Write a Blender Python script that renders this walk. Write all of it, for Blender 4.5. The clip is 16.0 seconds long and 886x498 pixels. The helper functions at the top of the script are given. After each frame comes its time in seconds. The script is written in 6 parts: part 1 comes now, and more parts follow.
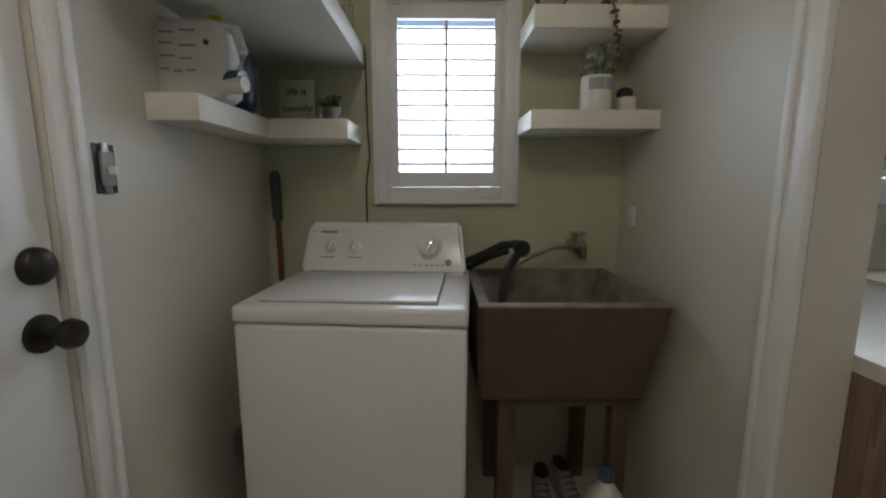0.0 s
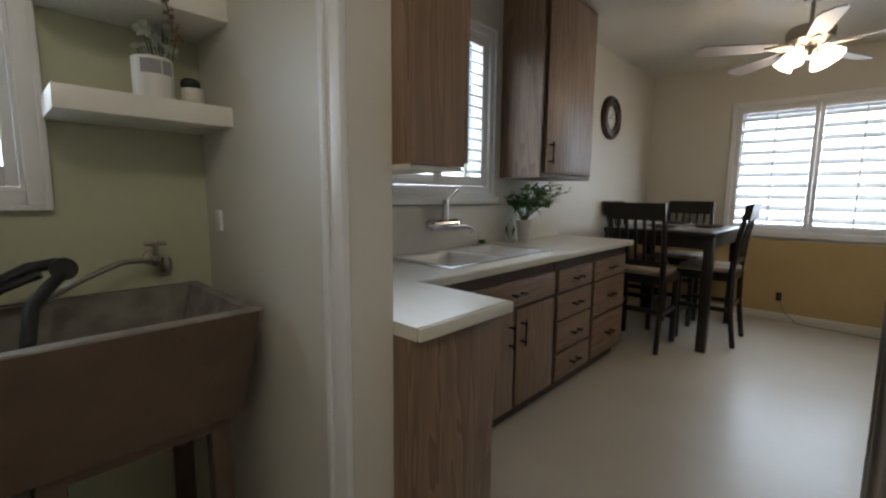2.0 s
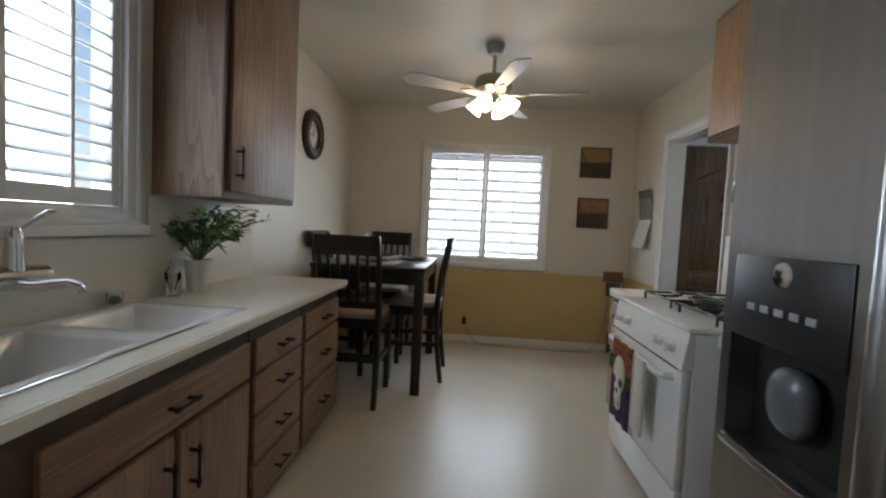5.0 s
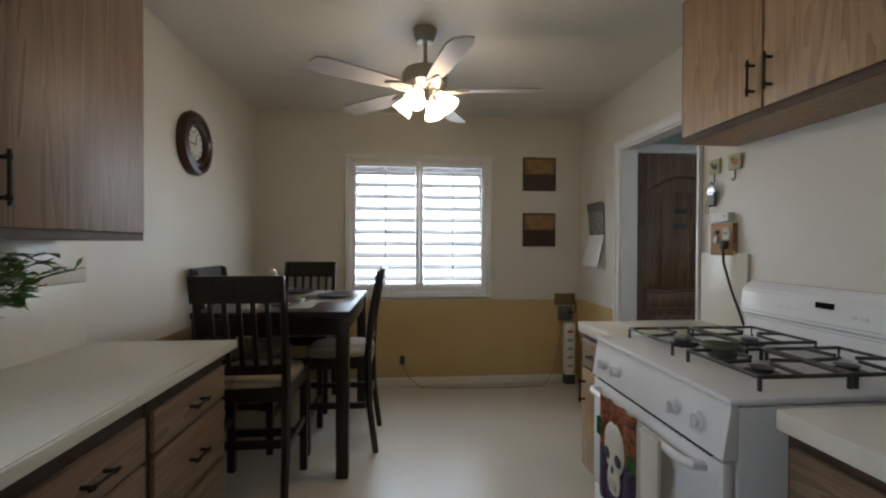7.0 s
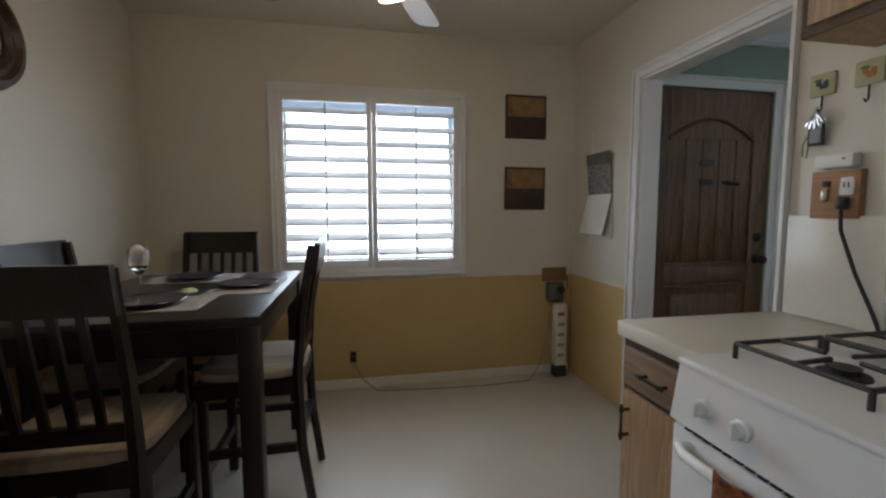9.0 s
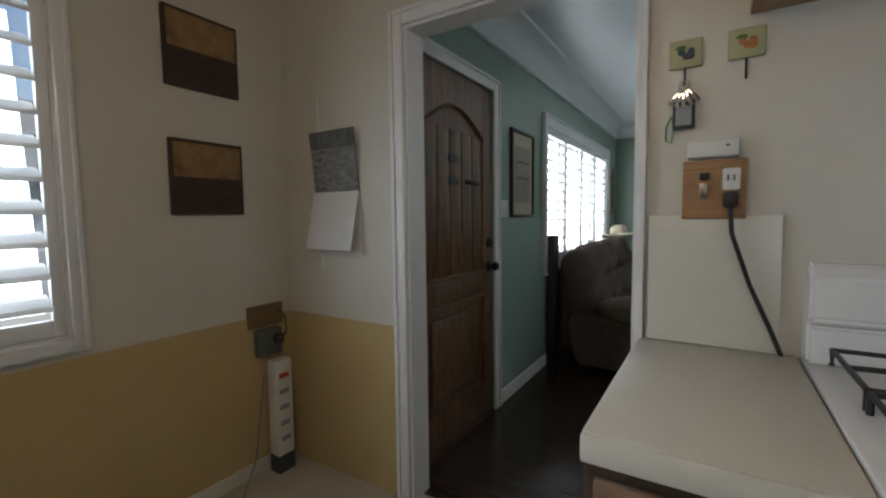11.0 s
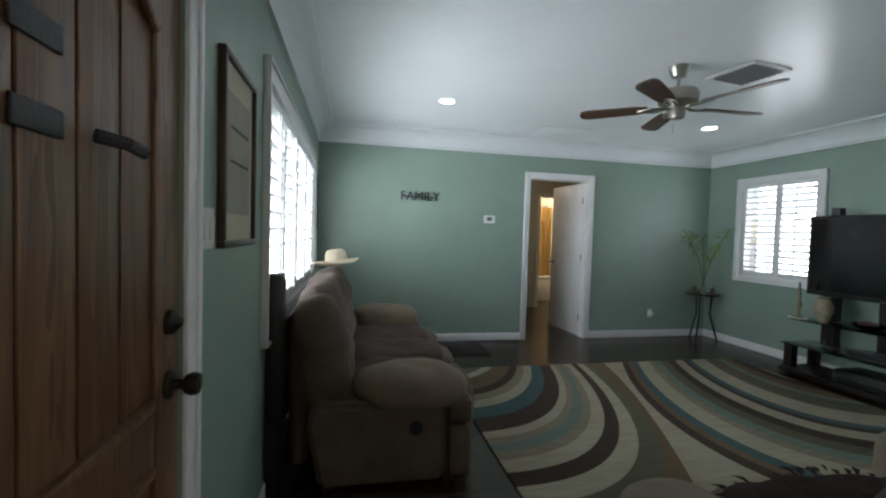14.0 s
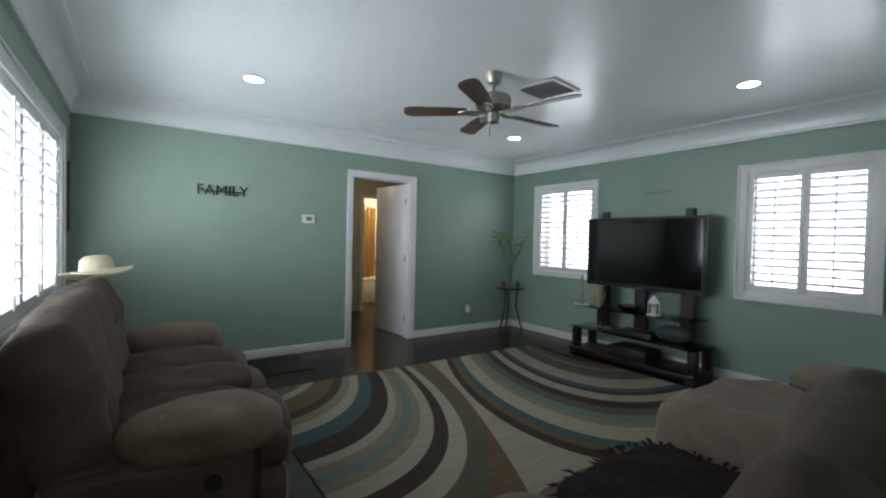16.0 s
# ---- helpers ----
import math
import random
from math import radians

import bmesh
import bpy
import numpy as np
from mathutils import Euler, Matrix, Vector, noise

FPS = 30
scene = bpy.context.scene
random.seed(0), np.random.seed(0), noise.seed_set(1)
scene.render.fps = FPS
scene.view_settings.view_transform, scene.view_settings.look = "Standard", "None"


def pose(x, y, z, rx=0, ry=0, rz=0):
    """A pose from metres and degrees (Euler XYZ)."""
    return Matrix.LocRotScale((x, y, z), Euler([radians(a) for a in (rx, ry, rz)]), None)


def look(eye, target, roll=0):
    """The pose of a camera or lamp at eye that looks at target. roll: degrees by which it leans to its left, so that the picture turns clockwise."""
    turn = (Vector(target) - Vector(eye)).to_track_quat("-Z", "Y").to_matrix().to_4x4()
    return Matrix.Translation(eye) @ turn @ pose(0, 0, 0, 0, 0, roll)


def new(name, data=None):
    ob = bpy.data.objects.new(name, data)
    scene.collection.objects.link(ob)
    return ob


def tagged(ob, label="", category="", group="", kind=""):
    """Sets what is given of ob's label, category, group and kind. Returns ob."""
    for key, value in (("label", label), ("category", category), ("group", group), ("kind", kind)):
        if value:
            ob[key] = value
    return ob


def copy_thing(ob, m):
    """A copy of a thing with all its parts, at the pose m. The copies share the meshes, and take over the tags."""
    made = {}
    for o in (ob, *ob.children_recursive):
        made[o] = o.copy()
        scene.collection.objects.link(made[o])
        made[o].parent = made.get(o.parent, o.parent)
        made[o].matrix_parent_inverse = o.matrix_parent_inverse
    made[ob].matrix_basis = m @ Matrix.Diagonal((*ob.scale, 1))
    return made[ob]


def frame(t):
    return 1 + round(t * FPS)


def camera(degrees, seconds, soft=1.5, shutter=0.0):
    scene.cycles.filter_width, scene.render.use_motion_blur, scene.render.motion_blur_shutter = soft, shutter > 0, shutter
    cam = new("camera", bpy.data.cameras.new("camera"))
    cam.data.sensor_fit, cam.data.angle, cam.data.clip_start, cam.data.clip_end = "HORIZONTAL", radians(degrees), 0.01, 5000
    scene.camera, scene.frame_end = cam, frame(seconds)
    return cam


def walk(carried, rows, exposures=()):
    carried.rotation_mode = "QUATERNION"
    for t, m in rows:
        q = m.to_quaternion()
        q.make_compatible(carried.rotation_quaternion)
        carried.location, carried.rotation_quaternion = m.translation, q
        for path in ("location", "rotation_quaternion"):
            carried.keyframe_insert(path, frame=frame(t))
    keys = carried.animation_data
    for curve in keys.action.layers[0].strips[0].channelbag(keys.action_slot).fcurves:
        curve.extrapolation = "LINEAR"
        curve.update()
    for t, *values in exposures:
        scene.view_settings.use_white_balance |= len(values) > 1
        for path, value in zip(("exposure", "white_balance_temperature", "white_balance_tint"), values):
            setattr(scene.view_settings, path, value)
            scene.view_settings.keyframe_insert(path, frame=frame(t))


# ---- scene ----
cam = camera(91.8, 16.0, soft=2.2)
PATH = [
    (0, (0.386, 0.421, 1.229), (0.407, 2.397, 0.922), 0.1),
    (0.5, (0.35, 0.416, 1.218), (0.624, 2.368, 0.876), -0.1),
    (1, (0.374, 0.411, 1.213), (1.035, 2.268, 0.876), 0.4),
    (1.5, (0.446, 0.397, 1.202), (1.538, 2.045, 0.9), -0.2),
    (2, (0.552, 0.435, 1.202), (2.001, 1.79, 0.948), 0.5),
    (2.5, (0.685, 0.481, 1.197), (2.311, 1.623, 0.967), -0.0),
    (3, (0.794, 0.53, 1.204), (2.587, 1.381, 0.953), 1.4),
    (3.5, (0.888, 0.626, 1.21), (2.792, 1.21, 1.025), 1.6),
    (4, (0.953, 0.708, 1.232), (2.906, 1.099, 1.055), 1.1),
    (4.2, (1.000, 0.785, 1.224), (2.968, 1.097, 1.049), 1.9),
    (6.3, (1.642, 0.823, 1.286), (3.638, 0.71, 1.24), 0.4),
    (6.5, (1.714, 0.827, 1.294), (3.707, 0.662, 1.248), 0.2),
    (7, (1.847, 0.819, 1.297), (3.84, 0.644, 1.279), 0.2),
    (7.5, (2.036, 0.798, 1.293), (4.03, 0.676, 1.215), -0.3),
    (8, (2.277, 0.804, 1.284), (4.269, 0.667, 1.178), -0.1),
    (8.2, (2.361, 0.803, 1.282), (4.351, 0.655, 1.145), 0.3),
    (10.3, (3.534, 0.739, 1.247), (5.102, -0.49, 1.069), 0.1),
    (10.5, (3.662, 0.704, 1.24), (5.101, -0.673, 1.061), 0.8),
    (11, (3.948, 0.616, 1.264), (5.011, -1.072, 1.116), -0.7),
    (11.5, (4.253, 0.439, 1.231), (5.019, -1.4, 1.061), -1.3),
    (12, (4.479, 0.171, 1.241), (5.016, -1.747, 1.063), -0.1),
    (12.5, (4.658, -0.116, 1.25), (4.836, -2.106, 1.152), 0.7),
    (13, (4.742, -0.272, 1.282), (4.643, -2.267, 1.179), 1.8),
    (13.4, (4.801, -0.468, 1.287), (4.568, -2.452, 1.196), 1.6),
    (13.5, (4.761, -0.533, 1.296), (4.494, -2.513, 1.204), 1.1),
    (14, (4.73, -0.724, 1.322), (4.319, -2.68, 1.247), 1.7),
    (14.5, (4.7, -0.838, 1.332), (4.06, -2.731, 1.26), 1.9),
    (15, (4.669, -0.919, 1.344), (3.828, -2.732, 1.265), 2.3),
    (15.5, (4.635, -0.929, 1.318), (3.621, -2.653, 1.259), 1.8),
    (16, (4.632, -0.975, 1.308), (3.481, -2.611, 1.264), 1.3),
]
walk(cam, [(t, look(eye, target, roll)) for t, eye, target, roll in PATH],
     exposures=[(0.0, 0.1), (1.0, 0.35), (2.5, 0.25), (4.0, 0.3), (7.0, 0.15), (10.5, -0.1), (12.5, 0.05), (13.5, 0.12), (14.5, 0.45), (16.0, 0.33)])

# ---- plan, metres: x east, y north ----
KN, KS, KE = 2.148, -0.85, 5.835        # kitchen faces: north, south, east
LW, PX, PX2 = -0.30, 1.115, 1.24        # laundry west wall, partition faces
LE, LS, LWW, LN = 5.133, -5.807, -0.086, -0.97
H = 2.51

# ---- world and light ----
world = bpy.data.worlds.new("sky")
scene.world = world
world.use_nodes = True
wn = world.node_tree
sky = wn.nodes.new("ShaderNodeTexSky")
sky.sky_type, sky.sun_disc = "NISHITA", False
sky.sun_elevation, sky.sun_rotation = radians(62), radians(200)
wn.links.new(sky.outputs[0], wn.nodes["Background"].inputs[0])
wn.nodes["Background"].inputs[1].default_value = 0.12
sun = new("sun", bpy.data.lights.new("sun", "SUN"))
sun.data.energy, sun.data.angle, sun.data.color = 3.0, radians(0.5), (1, 0.95, 0.88)
sun.matrix_world = look((0, 0, 10), (1.0, 2.7, 4.6))


def area(name, eye, target, w, h, power, color=(1, 1, 1)):
    l = new(name, bpy.data.lights.new(name, "AREA"))
    l.data.shape, l.data.size, l.data.size_y, l.data.energy, l.data.color = "RECTANGLE", w, h, power, color
    l.matrix_world = look(eye, target)
    return l


SKY = (0.84, 0.92, 1.0)
SKYK = (0.74, 0.87, 1.0)
area("window_light", (5.835 + 0.22, 0.69, 1.48), (0, 0.69, 2.3), 1.2, 1.1, 23, SKYK)
area("window_light", (2.34, 2.148 + 0.22, 1.70), (2.34, 0, 1.75), 0.9, 1.0, 17, SKYK)
area("window_light", (0.415, 2.148 + 0.22, 1.55), (0.415, 0, 1.5), 0.42, 0.66, 5.5, SKYK)
area("window_light", (5.133 + 0.22, -4.1, 1.45), (0, -4.1, 1.4), 2.2, 1.1, 66, SKY)
area("window_light", (-0.086 - 0.22, -4.82, 1.48), (5, -4.82, 1.4), 0.9, 1.05, 13, SKY)
area("window_light", (-0.086 - 0.22, -2.23, 1.45), (5, -2.23, 1.4), 0.85, 1.05, 13, SKY)

# ---- materials ----


def mat(name, c, rough=0.6, metal=0.0, c2=None, scale=8.0, stretch=(1, 1, 1), bump=0.0, bscale=60.0, detail=4.0, spec=0.5, coat=0.0, rvar=0.0):
    """A surface of one or two tints in a noise pattern, with fine relief."""
    m = bpy.data.materials.new(name)
    m.use_nodes = True
    nt = m.node_tree
    b = nt.nodes["Principled BSDF"]
    b.inputs["Roughness"].default_value, b.inputs["Metallic"].default_value = rough, metal
    b.inputs["Specular IOR Level"].default_value, b.inputs["Coat Weight"].default_value = spec, coat
    c2 = c2 or tuple(v * 0.9 for v in c)
    co = nt.nodes.new("ShaderNodeTexCoord")
    mp = nt.nodes.new("ShaderNodeMapping")
    mp.inputs["Scale"].default_value = stretch
    nt.links.new(co.outputs["Object"], mp.inputs[0])
    n = nt.nodes.new("ShaderNodeTexNoise")
    n.inputs["Scale"].default_value, n.inputs["Detail"].default_value = scale, detail
    nt.links.new(mp.outputs[0], n.inputs["Vector"])
    r = nt.nodes.new("ShaderNodeValToRGB")
    r.color_ramp.elements[0].position, r.color_ramp.elements[1].position = 0.3, 0.7
    r.color_ramp.elements[0].color, r.color_ramp.elements[1].color = (*c, 1), (*c2, 1)
    nt.links.new(n.outputs["Fac"], r.inputs[0])
    nt.links.new(r.outputs[0], b.inputs["Base Color"])
    if rvar:
        mr = nt.nodes.new("ShaderNodeMapRange")
        mr.inputs["To Min"].default_value, mr.inputs["To Max"].default_value = rough - rvar, rough + rvar
        nt.links.new(n.outputs["Fac"], mr.inputs["Value"])
        nt.links.new(mr.outputs[0], b.inputs["Roughness"])
    if bump:
        n2 = nt.nodes.new("ShaderNodeTexNoise")
        n2.inputs["Scale"].default_value, n2.inputs["Detail"].default_value = bscale, 3.0
        nt.links.new(mp.outputs[0], n2.inputs["Vector"])
        bp = nt.nodes.new("ShaderNodeBump")
        bp.inputs["Strength"].default_value, bp.inputs["Distance"].default_value = bump, 0.01
        nt.links.new(n2.outputs["Fac"], bp.inputs["Height"])
        nt.links.new(bp.outputs[0], b.inputs["Normal"])
    return m


def wood(name, c, c2, axis=2, rough=0.45, fine=70.0, coat=0.0, figure=1.6):
    """Long grain along an axis: broad figure lines plus fine pores."""
    m = mat(name, c, rough, coat=coat)
    nt = m.node_tree
    b = nt.nodes["Principled BSDF"]
    mp = [n for n in nt.nodes if n.type == "MAPPING"][0]
    s = [1.0, 1.0, 1.0]
    s[axis] = 0.07
    mp.inputs["Scale"].default_value = s
    oi = nt.nodes.new("ShaderNodeObjectInfo")
    sh = nt.nodes.new("ShaderNodeVectorMath")
    sh.operation = "SCALE"
    sh.inputs[0].default_value = (3.1, 2.3, 1.7)
    nt.links.new(oi.outputs["Random"], sh.inputs["Scale"])
    nt.links.new(sh.outputs[0], mp.inputs["Location"])
    n1 = nt.nodes.new("ShaderNodeTexNoise")
    n1.inputs["Scale"].default_value, n1.inputs["Detail"].default_value, n1.inputs["Distortion"].default_value = fine, 6.0, 0.2
    n2 = nt.nodes.new("ShaderNodeTexNoise")
    n2.inputs["Scale"].default_value, n2.inputs["Detail"].default_value, n2.inputs["Distortion"].default_value = 9.0, 2.0, figure
    for n in (n1, n2):
        nt.links.new(mp.outputs[0], n.inputs["Vector"])
    w = nt.nodes.new("ShaderNodeMath")
    w.operation = "MULTIPLY"
    w.inputs[1].default_value = 5.0
    nt.links.new(n2.outputs["Fac"], w.inputs[0])
    fr = nt.nodes.new("ShaderNodeMath")
    fr.operation = "FRACT"
    nt.links.new(w.outputs[0], fr.inputs[0])
    mx = nt.nodes.new("ShaderNodeMix")
    mx.inputs[0].default_value = 0.45
    nt.links.new(n1.outputs["Fac"], mx.inputs[2])
    nt.links.new(fr.outputs[0], mx.inputs[3])
    r = [n for n in nt.nodes if n.type == "VALTORGB"][0]
    r.color_ramp.elements[0].position, r.color_ramp.elements[1].position = 0.2, 0.75
    r.color_ramp.elements[0].color, r.color_ramp.elements[1].color = (*c2, 1), (*c, 1)
    nt.links.new(mx.outputs[0], r.inputs[0])
    bp = nt.nodes.new("ShaderNodeBump")
    bp.inputs["Strength"].default_value, bp.inputs["Distance"].default_value = 0.15, 0.003
    nt.links.new(n1.outputs["Fac"], bp.inputs["Height"])
    nt.links.new(bp.outputs[0], b.inputs["Normal"])
    return m


def glow(name, c, power):
    m = bpy.data.materials.new(name)
    m.use_nodes = True
    b = m.node_tree.nodes["Principled BSDF"]
    b.inputs["Base Color"].default_value = (0.9, 0.9, 0.9, 1)
    b.inputs["Emission Color"].default_value, b.inputs["Emission Strength"].default_value = (*c, 1), power
    return m


def glass(name, c=(1, 1, 1), rough=0.02):
    m = bpy.data.materials.new(name)
    m.use_nodes = True
    b = m.node_tree.nodes["Principled BSDF"]
    b.inputs["Base Color"].default_value = (*c, 1)
    b.inputs["Transmission Weight"].default_value, b.inputs["Roughness"].default_value, b.inputs["IOR"].default_value = 1.0, rough, 1.45
    return m


CREAM = mat("cream_paint", (0.66, 0.63, 0.56), 0.42, c2=(0.63, 0.60, 0.53), scale=3, bump=0.06, bscale=140, rvar=0.05)
SAGE = mat("pale_green_paint", (0.52, 0.53, 0.37), 0.55, c2=(0.48, 0.49, 0.34), scale=3, bump=0.06, bscale=140)
YELLOW = mat("mustard_paint", (0.56, 0.42, 0.20), 0.6, c2=(0.51, 0.37, 0.165), scale=2.5, bump=0.12, bscale=90)
GREEN = mat("green_paint", (0.27, 0.36, 0.30), 0.36, c2=(0.25, 0.335, 0.28), scale=3, bump=0.07, bscale=120, rvar=0.04)
CEIL = mat("ceiling_paint", (0.68, 0.66, 0.60), 0.4, c2=(0.65, 0.63, 0.57), scale=2, bump=0.08, bscale=60)
LCEIL = mat("gloss_ceiling_paint", (0.76, 0.79, 0.80), 0.28, c2=(0.73, 0.76, 0.77), scale=2, bump=0.10, bscale=14)
TRIM = mat("white_trim_paint", (0.78, 0.78, 0.78), 0.35, c2=(0.73, 0.73, 0.72), scale=5, bump=0.04)
WHITE = mat("white_enamel", (0.80, 0.80, 0.80), 0.18, c2=(0.77, 0.77, 0.77), scale=4)
SHELF = mat("white_shelf_paint", (0.78, 0.76, 0.70), 0.4, c2=(0.73, 0.71, 0.65), scale=6, bump=0.05)
LINO = mat("beige_vinyl", (0.56, 0.515, 0.44), 0.31, c2=(0.515, 0.47, 0.395), scale=2.6, bump=0.07, bscale=28, detail=14)
LAMIN = mat("cream_laminate", (0.68, 0.65, 0.57), 0.3, c2=(0.65, 0.62, 0.54), scale=30, bump=0.02, bscale=300)
OAK = wood("brown_wood_veneer", (0.27, 0.175, 0.11), (0.15, 0.09, 0.055))
OAKX = wood("brown_wood_veneer_across", (0.27, 0.175, 0.11), (0.15, 0.09, 0.055), axis=0)
OAKL = wood("honey_wood_veneer", (0.42, 0.27, 0.15), (0.27, 0.16, 0.085))
# dark wood: cabinet gap and toe-kick shade put into the colour; also sill, subfloor
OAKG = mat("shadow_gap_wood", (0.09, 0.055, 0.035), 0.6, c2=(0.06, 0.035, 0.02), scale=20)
ESP = wood("espresso_wood", (0.020, 0.014, 0.011), (0.010, 0.007, 0.006), rough=0.3)
DOORW = wood("stained_door_wood", (0.20, 0.105, 0.05), (0.07, 0.035, 0.018), rough=0.35, fine=40, figure=2.5)
PLANK = wood("dark_floor_wood", (0.050, 0.028, 0.018), (0.026, 0.014, 0.009), axis=0, rough=0.27, coat=0.05)
BLADE = wood("walnut_blade", (0.12, 0.065, 0.04), (0.06, 0.03, 0.02), axis=0, rough=0.4)
BLADEL = mat("pale_grey_blade", (0.45, 0.43, 0.44), 0.35, c2=(0.40, 0.38, 0.39), scale=6)
STEEL = mat("brushed_steel", (0.45, 0.45, 0.46), 0.28, 1.0, c2=(0.40, 0.40, 0.41), scale=40, stretch=(1, 1, 0.02), bump=0.02, bscale=200)
CHROME = mat("chrome", (0.75, 0.75, 0.77), 0.1, 1.0)
NICKEL = mat("brushed_nickel", (0.42, 0.39, 0.34), 0.3, 1.0)
BRONZE = mat("dark_bronze", (0.05, 0.045, 0.04), 0.35, 0.8)
IRON = mat("cast_iron", (0.03, 0.03, 0.032), 0.5, bump=0.2, bscale=200)
BLACK = mat("black_plastic", (0.015, 0.015, 0.016), 0.4)
SCREEN = mat("dark_screen", (0.006, 0.006, 0.007), 0.06)
CONC = mat("brown_stained_concrete", (0.115, 0.075, 0.05), 0.6, c2=(0.09, 0.058, 0.04), scale=12, bump=0.15, bscale=80, detail=8)
CONCI = mat("grey_stained_concrete", (0.30, 0.27, 0.23), 0.6, c2=(0.17, 0.155, 0.13), scale=14, bump=0.2, bscale=80, detail=8)
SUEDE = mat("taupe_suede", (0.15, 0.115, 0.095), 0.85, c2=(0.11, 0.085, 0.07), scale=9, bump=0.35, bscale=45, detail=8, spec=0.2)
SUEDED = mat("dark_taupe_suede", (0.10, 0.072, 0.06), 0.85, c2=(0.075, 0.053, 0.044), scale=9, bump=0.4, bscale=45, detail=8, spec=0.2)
# tan suede, lightened: the light on the arm tops is put into its colour
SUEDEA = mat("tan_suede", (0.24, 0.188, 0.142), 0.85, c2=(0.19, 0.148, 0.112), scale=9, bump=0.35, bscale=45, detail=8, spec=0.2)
FUR = mat("dark_brown_plush", (0.045, 0.032, 0.027), 0.95, c2=(0.03, 0.02, 0.018), scale=40, bump=0.8, bscale=90, spec=0.1)
STRIPE = mat("beige_seat_fabric", (0.46, 0.39, 0.30), 0.85, c2=(0.22, 0.17, 0.13), scale=14, stretch=(0.05, 1, 0.05), bump=0.2, bscale=200)
PLASTW = mat("white_plastic", (0.75, 0.74, 0.70), 0.35)
PLASTB = mat("blue_plastic", (0.06, 0.13, 0.25), 0.35)
NAVY = mat("navy_plastic", (0.02, 0.03, 0.055), 0.4)
YCAP = mat("yellow_plastic", (0.65, 0.50, 0.05), 0.4)
REDC = mat("red_label", (0.50, 0.06, 0.04), 0.5)
PAPER = mat("white_paper", (0.75, 0.74, 0.72), 0.7)
GREYL = mat("grey_ink", (0.33, 0.33, 0.34), 0.7)
INK = mat("dark_ink", (0.05, 0.06, 0.06), 0.7)
TILEC = mat("sage_tile", (0.45, 0.44, 0.25), 0.5, c2=(0.36, 0.36, 0.2), scale=20, bump=0.1)
LEAF = mat("green_leaf", (0.07, 0.17, 0.035), 0.45, c2=(0.10, 0.22, 0.05), scale=20)
LEAFP = mat("pale_green_leaf", (0.22, 0.33, 0.12), 0.5, c2=(0.16, 0.26, 0.09), scale=20)
LEAFW = mat("white_petal", (0.62, 0.66, 0.58), 0.6)
STEM = mat("stem_green", (0.12, 0.16, 0.06), 0.6)
TWIG = mat("brown_twig", (0.13, 0.085, 0.05), 0.7)
STRAW = mat("cream_straw", (0.62, 0.55, 0.40), 0.8, c2=(0.52, 0.45, 0.31), scale=60, bump=0.4, bscale=150)
POT = mat("white_ceramic", (0.72, 0.72, 0.70), 0.3)
VASE = mat("mottled_ceramic", (0.36, 0.30, 0.20), 0.4, c2=(0.24, 0.20, 0.13), scale=25)
CLOCKF = mat("cream_dial", (0.66, 0.63, 0.55), 0.5, c2=(0.58, 0.55, 0.47), scale=12)
CLOCKR = wood("dark_clock_wood", (0.06, 0.030, 0.017), (0.025, 0.012, 0.007), rough=0.3)
PICTAN = mat("amber_paint", (0.33, 0.20, 0.08), 0.6, c2=(0.16, 0.09, 0.035), scale=14, detail=8)
PICBRN = mat("umber_paint", (0.06, 0.033, 0.022), 0.6, c2=(0.035, 0.02, 0.014), scale=18, detail=8)
MATB = mat("cream_mount", (0.50, 0.45, 0.33), 0.7)
PRINT = mat("faded_print", (0.33, 0.29, 0.22), 0.6, c2=(0.25, 0.23, 0.19), scale=9, detail=6)
PHOTO = mat("grey_photograph", (0.32, 0.32, 0.32), 0.5, c2=(0.10, 0.10, 0.10), scale=55, detail=8, stretch=(0.5, 1, 1))
PHOTOD = mat("dark_trees_photograph", (0.05, 0.05, 0.05), 0.5, c2=(0.16, 0.16, 0.16), scale=70, stretch=(1, 1, 0.15))
PLYW = wood("bare_board", (0.40, 0.22, 0.10), (0.27, 0.14, 0.06), axis=0, rough=0.6)
TOWELO = mat("orange_print_cloth", (0.42, 0.12, 0.03), 0.9, c2=(0.03, 0.02, 0.02), scale=45, bump=0.3, bscale=300)
TOWELP = mat("purple_print_cloth", (0.10, 0.045, 0.14), 0.9, c2=(0.02, 0.015, 0.02), scale=40, bump=0.3, bscale=300)
TOWELG = mat("green_print_cloth", (0.06, 0.22, 0.06), 0.9, c2=(0.02, 0.03, 0.02), scale=40)
BONE = mat("off_white_print_cloth", (0.62, 0.58, 0.50), 0.9)
GLASS = glass("clear_glass")
TGLASS = glass("dark_tinted_glass", (0.25, 0.27, 0.27))
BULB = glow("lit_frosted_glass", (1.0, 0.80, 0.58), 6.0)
CANL = glow("lit_downlight", (1.0, 0.97, 0.92), 12.0)
GROUND = mat("pale_concrete", (0.42, 0.41, 0.38), 0.9, c2=(0.36, 0.35, 0.32), scale=1.5)
STUCCO = mat("pale_stucco", (0.60, 0.58, 0.54), 0.9, c2=(0.55, 0.53, 0.49), scale=3, bump=0.2)
ROOF = mat("grey_shingle", (0.20, 0.19, 0.19), 0.9, c2=(0.15, 0.14, 0.14), scale=8)

# ---- mesh helpers ----


